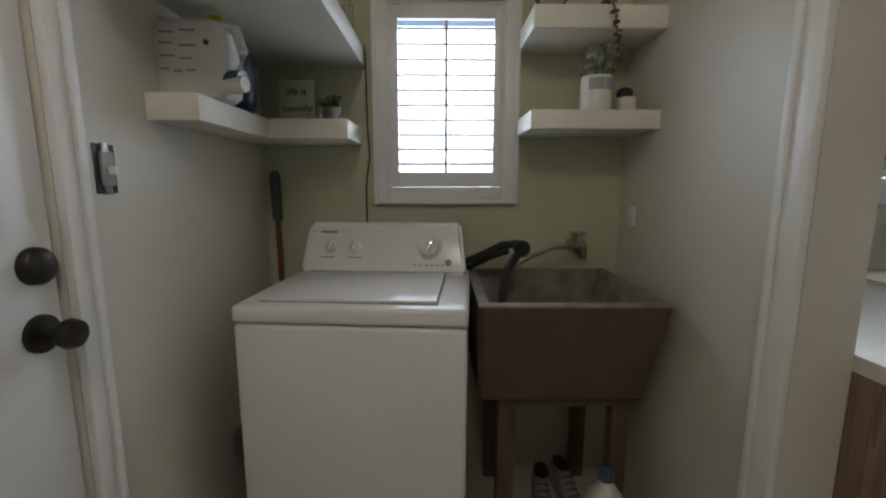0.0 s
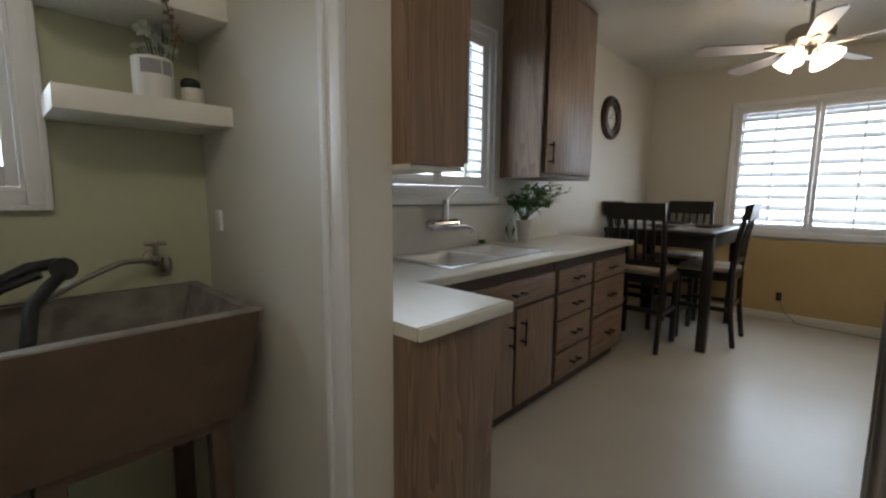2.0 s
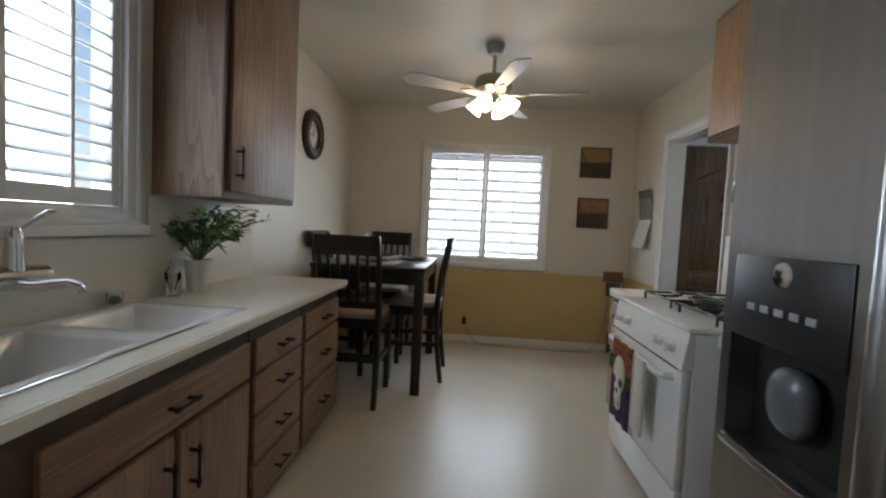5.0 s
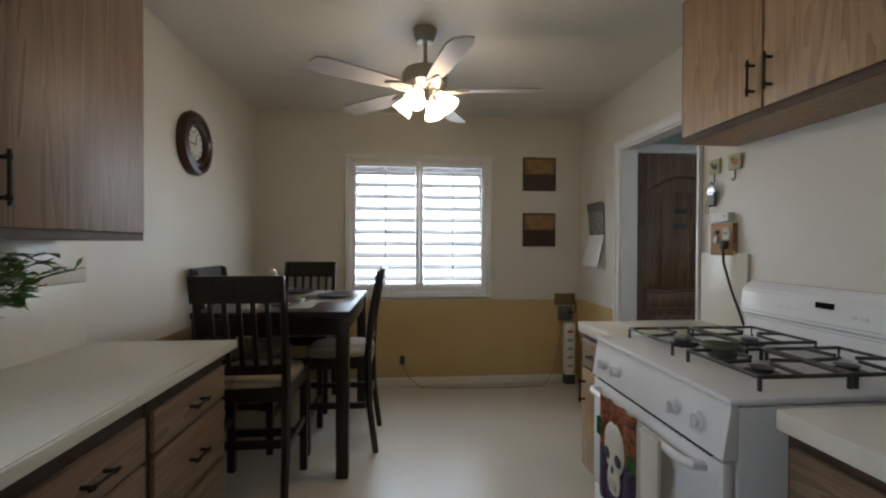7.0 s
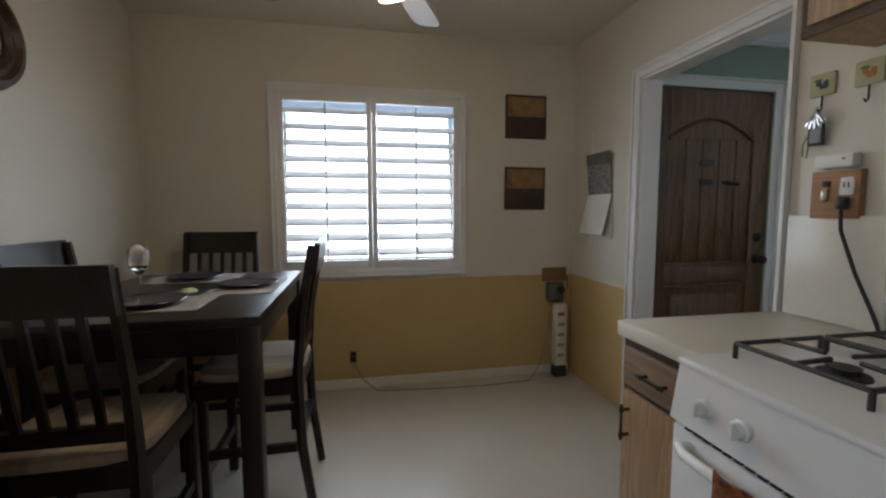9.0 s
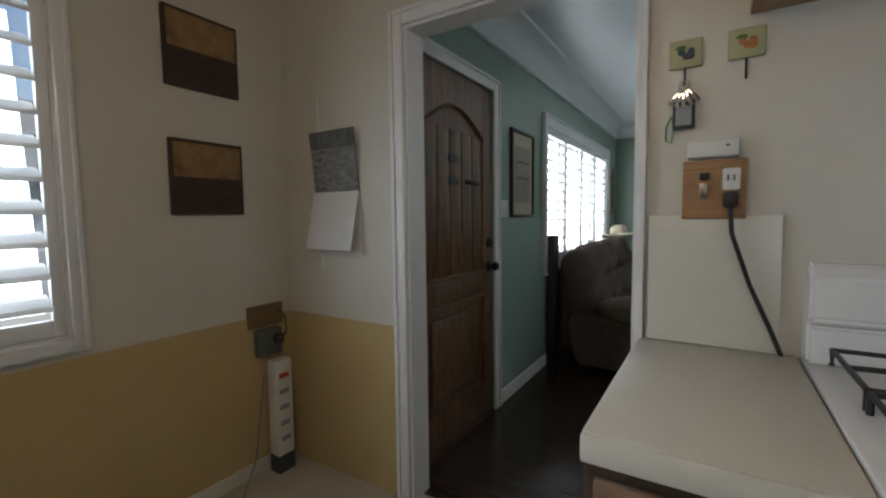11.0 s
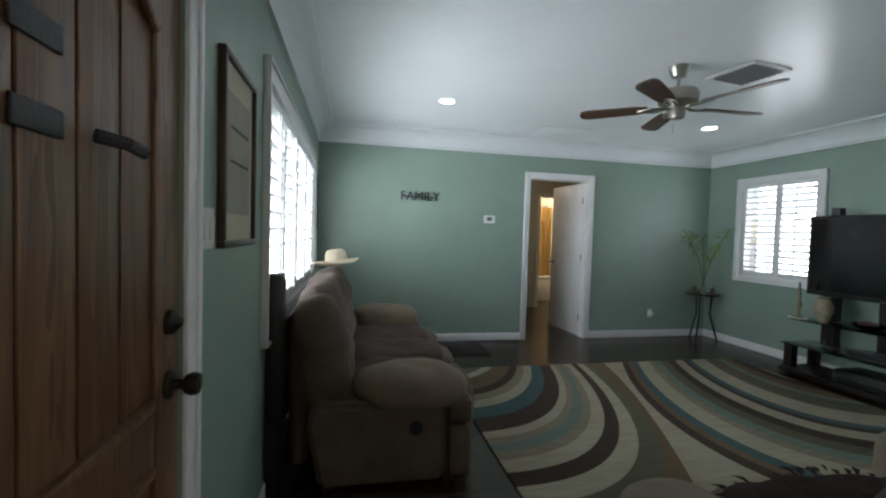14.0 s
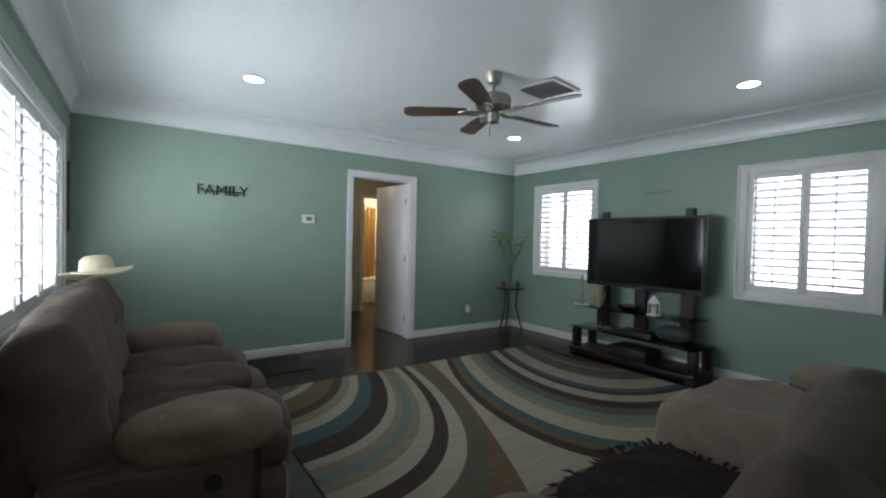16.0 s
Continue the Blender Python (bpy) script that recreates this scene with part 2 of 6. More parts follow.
def bx(bm, x0, x1, y0, y1, z0, z1, r=0.0, seg=2):
    """A box, its edges rounded by r."""
    v = [bm.verts.new((x, y, z)) for x in (x0, x1) for y in (y0, y1) for z in (z0, z1)]
    fs = [bm.faces.new([v[i] for i in f]) for f in ((0, 1, 3, 2), (4, 6, 7, 5), (0, 4, 5, 1), (2, 3, 7, 6), (0, 2, 6, 4), (1, 5, 7, 3))]
    if r:
        es = list({e for f in fs for e in f.edges})
        bmesh.ops.bevel(bm, geom=es, offset=r, segments=seg, affect="EDGES", profile=0.5)
    return bm


def box(*a, r=0.0, seg=2):
    return bx(bmesh.new(), *a, r=r, seg=seg)


def prism(bm, pts, axis, a, b):
    """A polygon in the two other axes, drawn out along an axis from a to b."""
    def at(p, w):
        q = list(p)
        q.insert(axis, w)
        return q
    lo, hi = [bm.verts.new(at(p, a)) for p in pts], [bm.verts.new(at(p, b)) for p in pts]
    n = len(pts)
    bm.faces.new(lo)
    bm.faces.new(hi[::-1])
    for i in range(n):
        bm.faces.new((lo[i], hi[i], hi[(i + 1) % n], lo[(i + 1) % n]))
    bmesh.ops.recalc_face_normals(bm, faces=bm.faces)
    return bm


def tube(bm, pts, rad, seg=10):
    """A round rod along points; rad is one radius or one for each point."""
    pts = [Vector(p) for p in pts]
    rads = rad if isinstance(rad, (list, tuple)) else [rad] * len(pts)
    rings = []
    for i, p in enumerate(pts):
        d = (pts[min(i + 1, len(pts) - 1)] - pts[max(i - 1, 0)]).normalized()
        a = d.cross(Vector((0, 0, 1)) if abs(d.z) < 0.9 else Vector((1, 0, 0))).normalized()
        b = d.cross(a)
        rings.append([bm.verts.new(p + rads[i] * (math.cos(k * math.tau / seg) * a + math.sin(k * math.tau / seg) * b)) for k in range(seg)])
    for r0, r1 in zip(rings, rings[1:]):
        for k in range(seg):
            bm.faces.new((r0[k], r0[(k + 1) % seg], r1[(k + 1) % seg], r1[k]))
    bm.faces.new(rings[0][::-1])
    bm.faces.new(rings[-1])
    bmesh.ops.recalc_face_normals(bm, faces=bm.faces)
    return bm


def rod(p0, p1, r, r2=None, seg=12):
    return tube(bmesh.new(), [p0, p1], [r, r2 if r2 is not None else r], seg)


def lathe(profile, seg=24, c=(0, 0, 0), axis="z"):
    """A turned shape; profile: (radius, height) rows from bottom to top."""
    bm = bmesh.new()
    rings = []
    for r, h in profile:
        ring = []
        for k in range(seg):
            a = k * math.tau / seg
            u, v = max(r, 1e-4) * math.cos(a), max(r, 1e-4) * math.sin(a)
            p = (u, v, h) if axis == "z" else ((u, h, v) if axis == "y" else (h, u, v))
            ring.append(bm.verts.new(Vector(p) + Vector(c)))
        rings.append(ring)
    for r0, r1 in zip(rings, rings[1:]):
        for k in range(seg):
            bm.faces.new((r0[k], r0[(k + 1) % seg], r1[(k + 1) % seg], r1[k]))
    bm.faces.new(rings[0][::-1])
    bm.faces.new(rings[-1])
    bmesh.ops.recalc_face_normals(bm, faces=bm.faces)
    return bm


def cushion(c, size, p=3.2, n=20, lump=0.012, seed=0.0, bm=None):
    """A soft rounded block: a superellipsoid with gentle lumps."""
    bm = bm or bmesh.new()
    q = bmesh.ops.create_uvsphere(bm, u_segments=n, v_segments=n // 2 + 2, radius=1.0)
    for v in q["verts"]:
        d = v.co.copy()
        k = (abs(d.x) ** p + abs(d.y) ** p + abs(d.z) ** p) ** (-1 / p)
        d *= k
        w = Vector((d.x * size[0] / 2, d.y * size[1] / 2, d.z * size[2] / 2))
        w += d.normalized() * lump * 2 * noise.noise((w + Vector((seed, seed * 2, 0))) * 6)
        v.co = w + Vector(c)
    return bm


def link(name, bm, material, smooth=True, angle=40):
    me = bpy.data.meshes.new(name)
    bm.to_mesh(me)
    bm.free()
    if smooth:
        me.polygons.foreach_set("use_smooth", [True] * len(me.polygons))
        me.set_sharp_from_angle(angle=radians(angle))
    me.materials.append(material)
    return new(name, me)


def thing(name, m, label, category, group="", kind=""):
    """An empty at a thing's base, for its parts."""
    e = new(name)
    e.empty_display_size = 0.05
    e.matrix_basis = m
    return tagged(e, label, category, group, kind)


def part(name, bm, material, parent, label="", smooth=True, angle=40):
    ob = link(name, bm, material, smooth, angle)
    ob.parent = parent
    return tagged(ob, label)


def again(ob, m, parent):
    """One more piece on the same mesh."""
    o = new(ob.name.split(".")[0], ob.data)
    o.parent, o.matrix_basis = parent, m
    return o


def solid(name, bm, material, label, category, kind="", m=None, group=""):
    """A thing of one mesh."""
    ob = link(name, bm, material)
    if m is not None:
        ob.matrix_basis = m
    return tagged(ob, label, category, group, kind)


def boxes(*bs):
    bm = bmesh.new()
    for b in bs:
        bx(bm, *b)
    return bm


def wall(name, material, along, a0, a1, b0, b1, openings=(), label="painted wall", z1=H + 0.05):
    """A wall along x or y from a0 to a1, b0 to b1 thick, with openings (u0, u1, z0, z1) through it."""
    cuts = sorted(openings)
    bs, u = [], a0
    for o0, o1, z0, zt in cuts:
        bs += [(u, o0, 0, z1)]
        if z0 > 0:
            bs.append((o0, o1, 0, z0))
        bs.append((o0, o1, zt, z1))
        u = o1
    bs.append((u, a1, 0, z1))
    bm = bmesh.new()
    for s0, s1, z0, zt in bs:
        bx(bm, *((s0, s1, b0, b1) if along == "x" else (b0, b1, s0, s1)), z0, zt)
    return solid(name, bm, material, label, "wall", "structure")

# ---- structure ----
solid("floor_kitchen", box(LW - 0.1, KE + 0.1, LN + 0.05, KN + 0.1, -0.12, 0), LINO, "worn beige vinyl sheet floor", "floor", "structure")
wall("wall_north_laundry", SAGE, "x", LW - 0.1, 1.18, KN, KN + 0.12, [(0.19, 0.64, 1.20, 1.90)], "pale green painted wall")
wall("wall_north", CREAM, "x", 1.18, KE + 0.12, KN, KN + 0.12, [(1.90, 2.78, 1.24, 2.16)], "cream painted wall")
wall("wall_east", CREAM, "y", LN - 0.0, KN, KE, KE + 0.12, [(0.06, 1.32, 0.86, 2.08)], "cream painted wall")
wall("wall_south", CREAM, "x", LW - 0.1, KE, LN + 0.06, KS, [(4.15, 5.05, 0.0, 2.05)], "cream painted wall")
wall("wall_living_north", GREEN, "x", LWW - 0.12, LE + 0.12, LN, LN + 0.06, [(4.15, 5.05, 0.0, 2.05)], "green painted wall")
wall("wall_west", CREAM, "y", KS, KN, LW - 0.12, LW, [(0.37, 1.20, 0.0, 2.04)], "cream painted wall")
wall("wall_partition", CREAM, "y", KS, KN, PX, PX2, [(-0.62, 1.25, 0.0, 2.05)], "cream painted partition wall")
wall("wall_living_east", GREEN, "y", LS, LN, LE, LE + 0.12, [(-5.21, -2.87, 0.86, 2.0), (-1.87, -0.985, 0, 2.04)], "green painted wall")
wall("wall_living_south", GREEN, "x", LWW - 0.12, LE + 0.12, LS - 0.12, LS, [(1.76, 2.57, 0.0, 2.045)], "green painted wall")
wall("wall_living_west", GREEN, "y", LS, LN, LWW - 0.12, LWW, [(-5.28, -4.36, 0.90, 2.04), (-2.66, -1.80, 0.88, 2.00)], "green painted wall")
solid("ceiling_kitchen", box(LW - 0.1, KE + 0.12, LN + 0.06, KN + 0.12, H, H + 0.12), CEIL, "glossy cream painted ceiling", "ceiling", "structure")
solid("ceiling_living", box(LWW - 0.1, LE + 0.12, LS - 0.12, LN + 0.055, H, H + 0.12), LCEIL, "glossy white painted ceiling", "ceiling", "structure")
# mustard lower band round the dining end
solid("trim_east", box(KE - 0.003, KE, KS + 0.003, KN, 0.0, 0.785), YELLOW, "mustard yellow painted lower wall", "wall", "structure")
solid("trim_south", box(5.112, KE - 0.003, KS, KS + 0.003, 0.0, 0.785), YELLOW, "mustard yellow painted lower wall", "wall", "structure")
solid("trim_north", box(3.82, KE - 0.003, KN - 0.003, KN, 0.0, 0.785), YELLOW, "mustard yellow painted lower wall", "wall", "structure")
solid("floor_living_sub", box(LWW - 0.1, LE + 0.1, -9.0, LN + 0.05, -0.14, -0.012), OAKG, "dark wooden floor under the boards", "floor", "structure")


solid("baseboard_dining", box(KE - 0.014, KE - 0.003, KS + 0.02, KN - 0.02, 0.0, 0.07, r=0.003), SHELF, "pale vinyl cove base along the wall", "baseboard", "structure")


def cove():
    """Concave plaster cove round the living room ceiling, with a small bead below."""
    bm = bmesh.new()
    prof = [(0.0, 2.315), (0.022, 2.315), (0.022, 2.335), (0.012, 2.345)]
    prof += [(0.012 + 0.15 * (1 - math.cos(a)), 2.345 + 0.15 * math.sin(a)) for a in [k * math.pi / 2 / 7 for k in range(1, 8)]]
    prof += [(0.17, H), (0.0, H)]
    rings = []
    for d, z in prof:
        rings.append([bm.verts.new(p) for p in ((LWW + d, LS + d, z), (LE - d, LS + d, z), (LE - d, LN - d, z), (LWW + d, LN - d, z))])
    for r0, r1 in zip(rings, rings[1:]):
        for k in range(4):
            bm.faces.new((r0[k], r0[(k + 1) % 4], r1[(k + 1) % 4], r1[k]))
    bmesh.ops.recalc_face_normals(bm, faces=bm.faces)
    return solid("trim_cove", bm, LCEIL, "white plaster cove moulding", "moulding", "structure")


cove()


def base(name, x0, x1, y0, y1):
    solid(name, box(x0, x1, y0, y1, 0.0, 0.095, r=0.006), TRIM, "white painted baseboard", "baseboard", "structure")


base("baseboard", 2.64, LE - 0.016, LS, LS + 0.015)
base("baseboard", LWW + 0.016, 1.69, LS, LS + 0.015)
base("baseboard", LWW, LWW + 0.015, LS + 0.001, LN - 0.001)
base("baseboard", LE - 0.015, LE, LS + 0.016, -1.942)
base("baseboard", LWW + 0.016, 4.075, LN - 0.015, LN)


def casing(name, m, w, h, t=0.07, d=0.02, tl=None):
    """Moulded door casing on one face; local x along the wall, y into the room, opening from 0 to w."""
    tl = t if tl is None else tl
    c = thing(name, m, "white painted door casing", "door frame", kind="structure")
    for n, b in (("jamb", (-tl, 0, 0, d, 0, h + t)), ("jamb", (w, w + t, 0, d, 0, h + t)), ("head", (0, w, 0, d, h, h + t))):
        bm = box(*b, r=0.004)
        e = 0.018
        if n == "jamb":
            e = min(e, b[1] - b[0])
            xo = b[0] if b[0] < 0 else b[1] - e
            bx(bm, xo, xo + e, d, d + 0.01, 0, h + t, r=0.003)
        else:
            bx(bm, b[0] - max(tl - e, 0), b[1] + t - e, d, d + 0.01, h + t - e, h + t, r=0.003)
        part(n, bm, TRIM, c)
    return c


def lining(name, m, w, h, depth):
    """The boards that line an opening; y from 0 back to -depth."""
    c = thing(name, m, "white painted door lining", "door frame", kind="structure")
    part("jamb", box(0, 0.012, -depth, 0, 0, h), TRIM, c)
    part("jamb", box(w - 0.012, w, -depth, 0, 0, h), TRIM, c)
    part("head", box(0.012, w - 0.012, -depth, 0, h - 0.012, h), TRIM, c)


casing("trim_door_kitchen", pose(4.15, KS, 0), 0.90, 2.05, t=0.06, tl=0.024)
lining("trim_lining_kitchen", pose(4.15, KS, 0), 0.90, 2.05, 0.12)
casing("trim_door_living_kitchen", pose(5.05, LN, 0, 0, 0, 180), 0.90, 2.05, d=0.015)
casing("trim_door_hall", pose(1.76, LS, 0), 0.81, 2.045)
lining("trim_lining_hall", pose(1.76, LS, 0), 0.81, 2.045, 0.12)
casing("trim_door_front", pose(LE, -1.87, 0, 0, 0, 90), 0.885, 2.04, d=0.014)
casing("trim_door_laundry", pose(LW, 1.20, 0, 0, 0, -90), 0.83, 2.04, t=0.05)
casing("trim_opening_laundry", pose(PX, -0.62, 0, 0, 0, 90), 1.87, 2.05)


# ---- windows with plantation shutters ----
def shutters(name, m, x0, x1, z0, z1, panels, slats, tilt, label, wide=0.075, tiltbar=True, thick=0.12, sill=False, stile=0.035):
    """x0..x1, z0..z1: the clear opening in the wall; local y into the room."""
    w = thing(name, m, label, "window", kind="structure")
    fr = bmesh.new()
    for b in ((x0 - wide, x0, z0 - wide, z1 + wide), (x1, x1 + wide, z0 - wide, z1 + wide), (x0, x1, z1, z1 + wide), (x0, x1, z0 - wide, z0)):
        bx(fr, b[0], b[1], 0, 0.022, b[2], b[3], r=0.004)
    for b in ((x0 - wide, x0 - wide + 0.016, z0 - wide, z1 + wide), (x1 + wide - 0.016, x1 + wide, z0 - wide, z1 + wide)):
        bx(fr, b[0], b[1], 0.022, 0.034, b[2], b[3], r=0.003)
    for z in (z0 - wide, z1 + wide - 0.016):
        bx(fr, x0 - wide + 0.016, x1 + wide - 0.016, 0.022, 0.034, z, z + 0.016, r=0.003)
    part("window_frame", fr, TRIM, w)
    ln = boxes((x0, x0 + 0.01, -thick, 0, z0, z1), (x1 - 0.01, x1, -thick, 0, z0, z1), (x0 + 0.01, x1 - 0.01, -thick, 0, z0, z0 + 0.01), (x0 + 0.01, x1 - 0.01, -thick, 0, z1 - 0.01, z1))
    part("lining", ln, TRIM, w)
    if sill:
        part("window_sill", box(x0 - wide - 0.03, x1 + wide + 0.03, 0, 0.05, z0 - wide - 0.04, z0 - wide, r=0.006), TRIM, w)
    pane = part("pane", box(x0 + 0.01, x1 - 0.01, -thick + 0.02, -thick + 0.024, z0 + 0.01, z1 - 0.01), GLASS, w)
    pane.visible_shadow = False
    pw = (x1 - x0 - 0.02) / panels
    shared = None
    for i in range(panels):
        a, b = x0 + 0.01 + i * pw, x0 + 0.01 + (i + 1) * pw
        p = bmesh.new()
        for q in ((a + 0.001, a + stile, z0 + 0.012, z1 - 0.012), (b - stile, b - 0.001, z0 + 0.012, z1 - 0.012)):
            bx(p, q[0], q[1], -0.03, -0.003, q[2], q[3], r=0.003)
        bx(p, a + stile, b - stile, -0.03, -0.003, z0 + 0.012, z0 + 0.07, r=0.003)
        bx(p, a + stile, b - stile, -0.03, -0.003, z1 - 0.06, z1 - 0.012, r=0.003)
        part("shutter_panel", p, TRIM, w)
        zb, zt = z0 + 0.075, z1 - 0.065
        step = (zt - zb) / slats
        cx = (a + b) / 2
        for k in range(slats):
            mm = pose(cx, -0.017, zb + (k + 0.5) * step, tilt)
            if shared is None:
                hw, d = (b - a) / 2 - stile - 0.002, min(0.043, step * 0.43)
                bm = bmesh.new()
                prism(bm, [(-d, 0), (-d * 0.5, 0.0045), (d * 0.5, 0.0045), (d, 0), (d * 0.5, -0.0045), (-d * 0.5, -0.0045)], 0, -hw, hw)
                shared = part("slat", bm, TRIM, w, smooth=False)
                shared.matrix_basis = mm
            else:
                again(shared, mm, w)
        if tiltbar:
            part("tilt_rod", box(cx - 0.006, cx + 0.006, 0.014, 0.024, zb - 0.01, zt - 0.01, r=0.003), TRIM, w)
    return w


NORTH, EAST, WEST = pose(0, KN, 0, 0, 0, 180), pose(KE, 0, 0, 0, 0, 90), pose(LWW, 0, 0, 0, 0, -90)
shutters("window_laundry", NORTH, -0.64, -0.19, 1.20, 1.90, 1, 10, -24, "white shuttered window in a moulded frame", 0.055, stile=0.03)
shutters("window_sink", NORTH, -2.78, -1.90, 1.24, 2.16, 2, 12, -32, "white shuttered window above the kitchen sink", 0.055, sill=True)
shutters("window_dining", EAST, 0.06, 1.32, 0.86, 2.08, 2, 10, -38, "white shuttered dining window with open louvres", 0.045)
shutters("window_family", pose(LE, 0, 0, 0, 0, 90), -5.21, -2.87, 0.86, 2.0, 4, 12, 24, "large white shuttered window behind the sofa", 0.09)
shutters("window_corner", WEST, 4.36, 5.28, 0.90, 2.04, 2, 14, 32, "white shuttered window beside the television", 0.07)
shutters("window_west", WEST, 1.80, 2.66, 0.88, 2.00, 2, 14, 32, "white shuttered window on the green wall", 0.08)


# ---- doors ----
def knob(parent, p, d, r=0.028, n="door_knob", material=None):
    """A round knob with its rose; d: +1 or -1 along local y."""
    prof = [(r * 1.25, 0), (r * 1.2, 0.008), (r * 0.45, 0.012), (r * 0.4, 0.03), (r * 0.8, 0.038), (r, 0.052), (r * 0.85, 0.066), (0.004, 0.07)]
    part(n, lathe([(a, b * d) for a, b in prof], 18, p, "y"), material or BRONZE, parent, "dark bronze knob")


dl = thing("door_laundry", pose(LW - 0.012, 1.20, 0, 0, 0, -90), "white painted back door with dark bronze hardware", "door", kind="structure")
part("leaf", box(0.004, 0.826, -0.045, 0, 0.008, 2.034, r=0.003), TRIM, dl)
part("deadbolt", lathe([(0.034, 0), (0.033, 0.012), (0.026, 0.02), (0.01, 0.024)], 20, (0.045, 0, 1.085), "y"), BRONZE, dl, "dark bronze deadbolt")
knob(dl, (0.05, 0, 0.965), 1)

fd = thing("door_front", pose(LE + 0.02, -1.87, 0, 0, 0, 90), "dark stained wooden front door with an arched plank panel", "door", kind="structure")


def front_door():
    w, h = 0.885, 2.035
    part("leaf", box(0.003, w - 0.003, -0.045, 0, 0.008, h), DOORW, fd)
    # stiles, rails and the arched head stand proud of the panels
    bm = bmesh.new()
    for b in ((0.003, 0.13, 0.008, h), (w - 0.13, w - 0.003, 0.008, h), (0.13, w - 0.13, 0.008, 0.24), (0.13, w - 0.13, 0.80, 0.92)):
        bx(bm, b[0], b[1], 0, 0.014, b[2], b[3], r=0.005)
    n, x0, x1 = 14, 0.13, w - 0.13
    arch = [(x0 + (x1 - x0) * k / n, 1.74 + 0.13 * math.sin(math.pi * k / n)) for k in range(n + 1)]
    prism(bm, [(x0, h), *arch, (x1, h)], 1, 0, 0.014)
    part("rail", bm, DOORW, fd)
    # moulding bead along the arch
    part("bead", tube(bmesh.new(), [(x, 0.012, z - 0.012) for x, z in arch], 0.011, 8), DOORW, fd)
    part("bead", box(x0, x1, 0, 0.018, 0.92, 0.945, r=0.006), DOORW, fd)
    part("bead", box(x0, x1, 0, 0.018, 0.775, 0.80, r=0.006), DOORW, fd)
    bw = (x1 - x0) / 5
    shared = None
    for k in range(5):
        mm = pose(x0 + bw * (k + 0.5), 0, 0)
        if shared is None:
            shared = part("plank", box(-bw / 2 + 0.004, bw / 2 - 0.004, 0, 0.006, 0.945, 1.73, r=0.002), DOORW, fd)
            shared.matrix_basis = mm
        else:
            again(shared, mm, fd)
    part("lower_panel", box(x0 + 0.05, x1 - 0.05, 0, 0.010, 0.29, 0.73, r=0.008), DOORW, fd)
    # iron speakeasy grille and clavos
    part("iron_plate", box(0.42, 0.52, 0.006, 0.012, 1.56, 1.60, r=0.002), IRON, fd, "black iron plate")
    part("iron_plate", box(0.42, 0.52, 0.006, 0.012, 1.44, 1.48, r=0.002), IRON, fd, "black iron plate")
    part("latch", tube(bmesh.new(), [(0.36, 0.02, 1.46), (0.33, 0.05, 1.455), (0.27, 0.05, 1.45)], 0.012, 8), IRON, fd, "black iron latch")
    part("deadbolt", lathe([(0.03, 0), (0.029, 0.012), (0.02, 0.02), (0.008, 0.03)], 18, (0.065, 0.014, 1.10), "y"), BRONZE, fd)
    knob(fd, (0.065, 0.014, 0.955), 1, 0.027)


front_door()
solid("door_sill", box(LE + 0.0, LE + 0.12, -1.87, -0.985, -0.01, 0.006), OAKG, "dark wooden door sill", "sill", "structure")

# hall beyond the living room, seen through the open door
HY = LS - 0.12
solid("wall_hall_west", box(0.50, 0.60, HY - 2.2, HY, 0, H), CREAM, "cream painted hall wall", "wall", "structure")
wall("wall_hall_east", CREAM, "y", HY - 2.2, HY, 2.90, 3.0, (), "cream painted hall wall")
wall("wall_hall_south", CREAM, "x", 0.50, 3.0, HY - 2.3, HY - 2.2, [(0.74, 1.36, 0, 2.03)], "cream painted hall wall")
solid("ceiling_hall", box(0.5, 3.0, HY - 3.6, HY, H - 0.08, H), CEIL, "cream hall ceiling", "ceiling", "structure")
casing("trim_door_bath", pose(0.74, HY - 2.2, 0), 0.62, 2.03)
solid("wall_bath", boxes((0.5, 3.0, HY - 3.6, HY - 3.5, 0, H), (0.5, 0.6, HY - 3.5, HY - 2.3, 0, H), (2.9, 3.0, HY - 3.5, HY - 2.3, 0, H)), CREAM, "warm cream bathroom wall", "wall", "structure")
hd = thing("door_hall", pose(1.775, HY + 0.02, 0, 0, 0, -86), "white painted door standing open into the hall", "door", kind="structure")
part("leaf", box(0, 0.76, -0.035, 0, 0.01, 2.03, r=0.003), TRIM, hd)
knob(hd, (0.70, 0, 0.95), 1, 0.024, material=NICKEL)
for z in (0.25, 1.05, 1.8):
    part("hinge", box(-0.012, 0.012, 0.0, 0.006, z - 0.045, z + 0.045), NICKEL, hd)
bt = thing("bathtub", pose(1.31, HY - 3.15, 0), "white bathtub in the far bathroom", "bathtub")
part("apron", box(-0.7, 0.68, 0.2, 0.27, 0, 0.45, r=0.02), WHITE, bt)
part("rim", box(-0.7, 0.68, -0.33, 0.28, 0.45, 0.49, r=0.015), WHITE, bt)
sc = thing("shower_curtain", pose(1.12, HY - 2.93, 0), "amber shower curtain hanging in folds", "curtain")
bmc = bmesh.new()
cols = [[bmc.verts.new((-0.35 + k * 0.02, 0.025 * math.sin(k * 1.3), z)) for z in (0.52, 1.9)] for k in range(28)]
for c0, c1 in zip(cols, cols[1:]):
    bmc.faces.new((c0[0], c1[0], c1[1], c0[1]))
part("cloth", bmc, mat("amber_cloth", (0.50, 0.33, 0.13), 0.8), sc)
part("rail", rod((-0.6, 0, 1.92), (0.4, 0, 1.92), 0.012), CHROME, sc)
lb = new("hall_lamp", bpy.data.lights.new("hall_lamp", "POINT"))
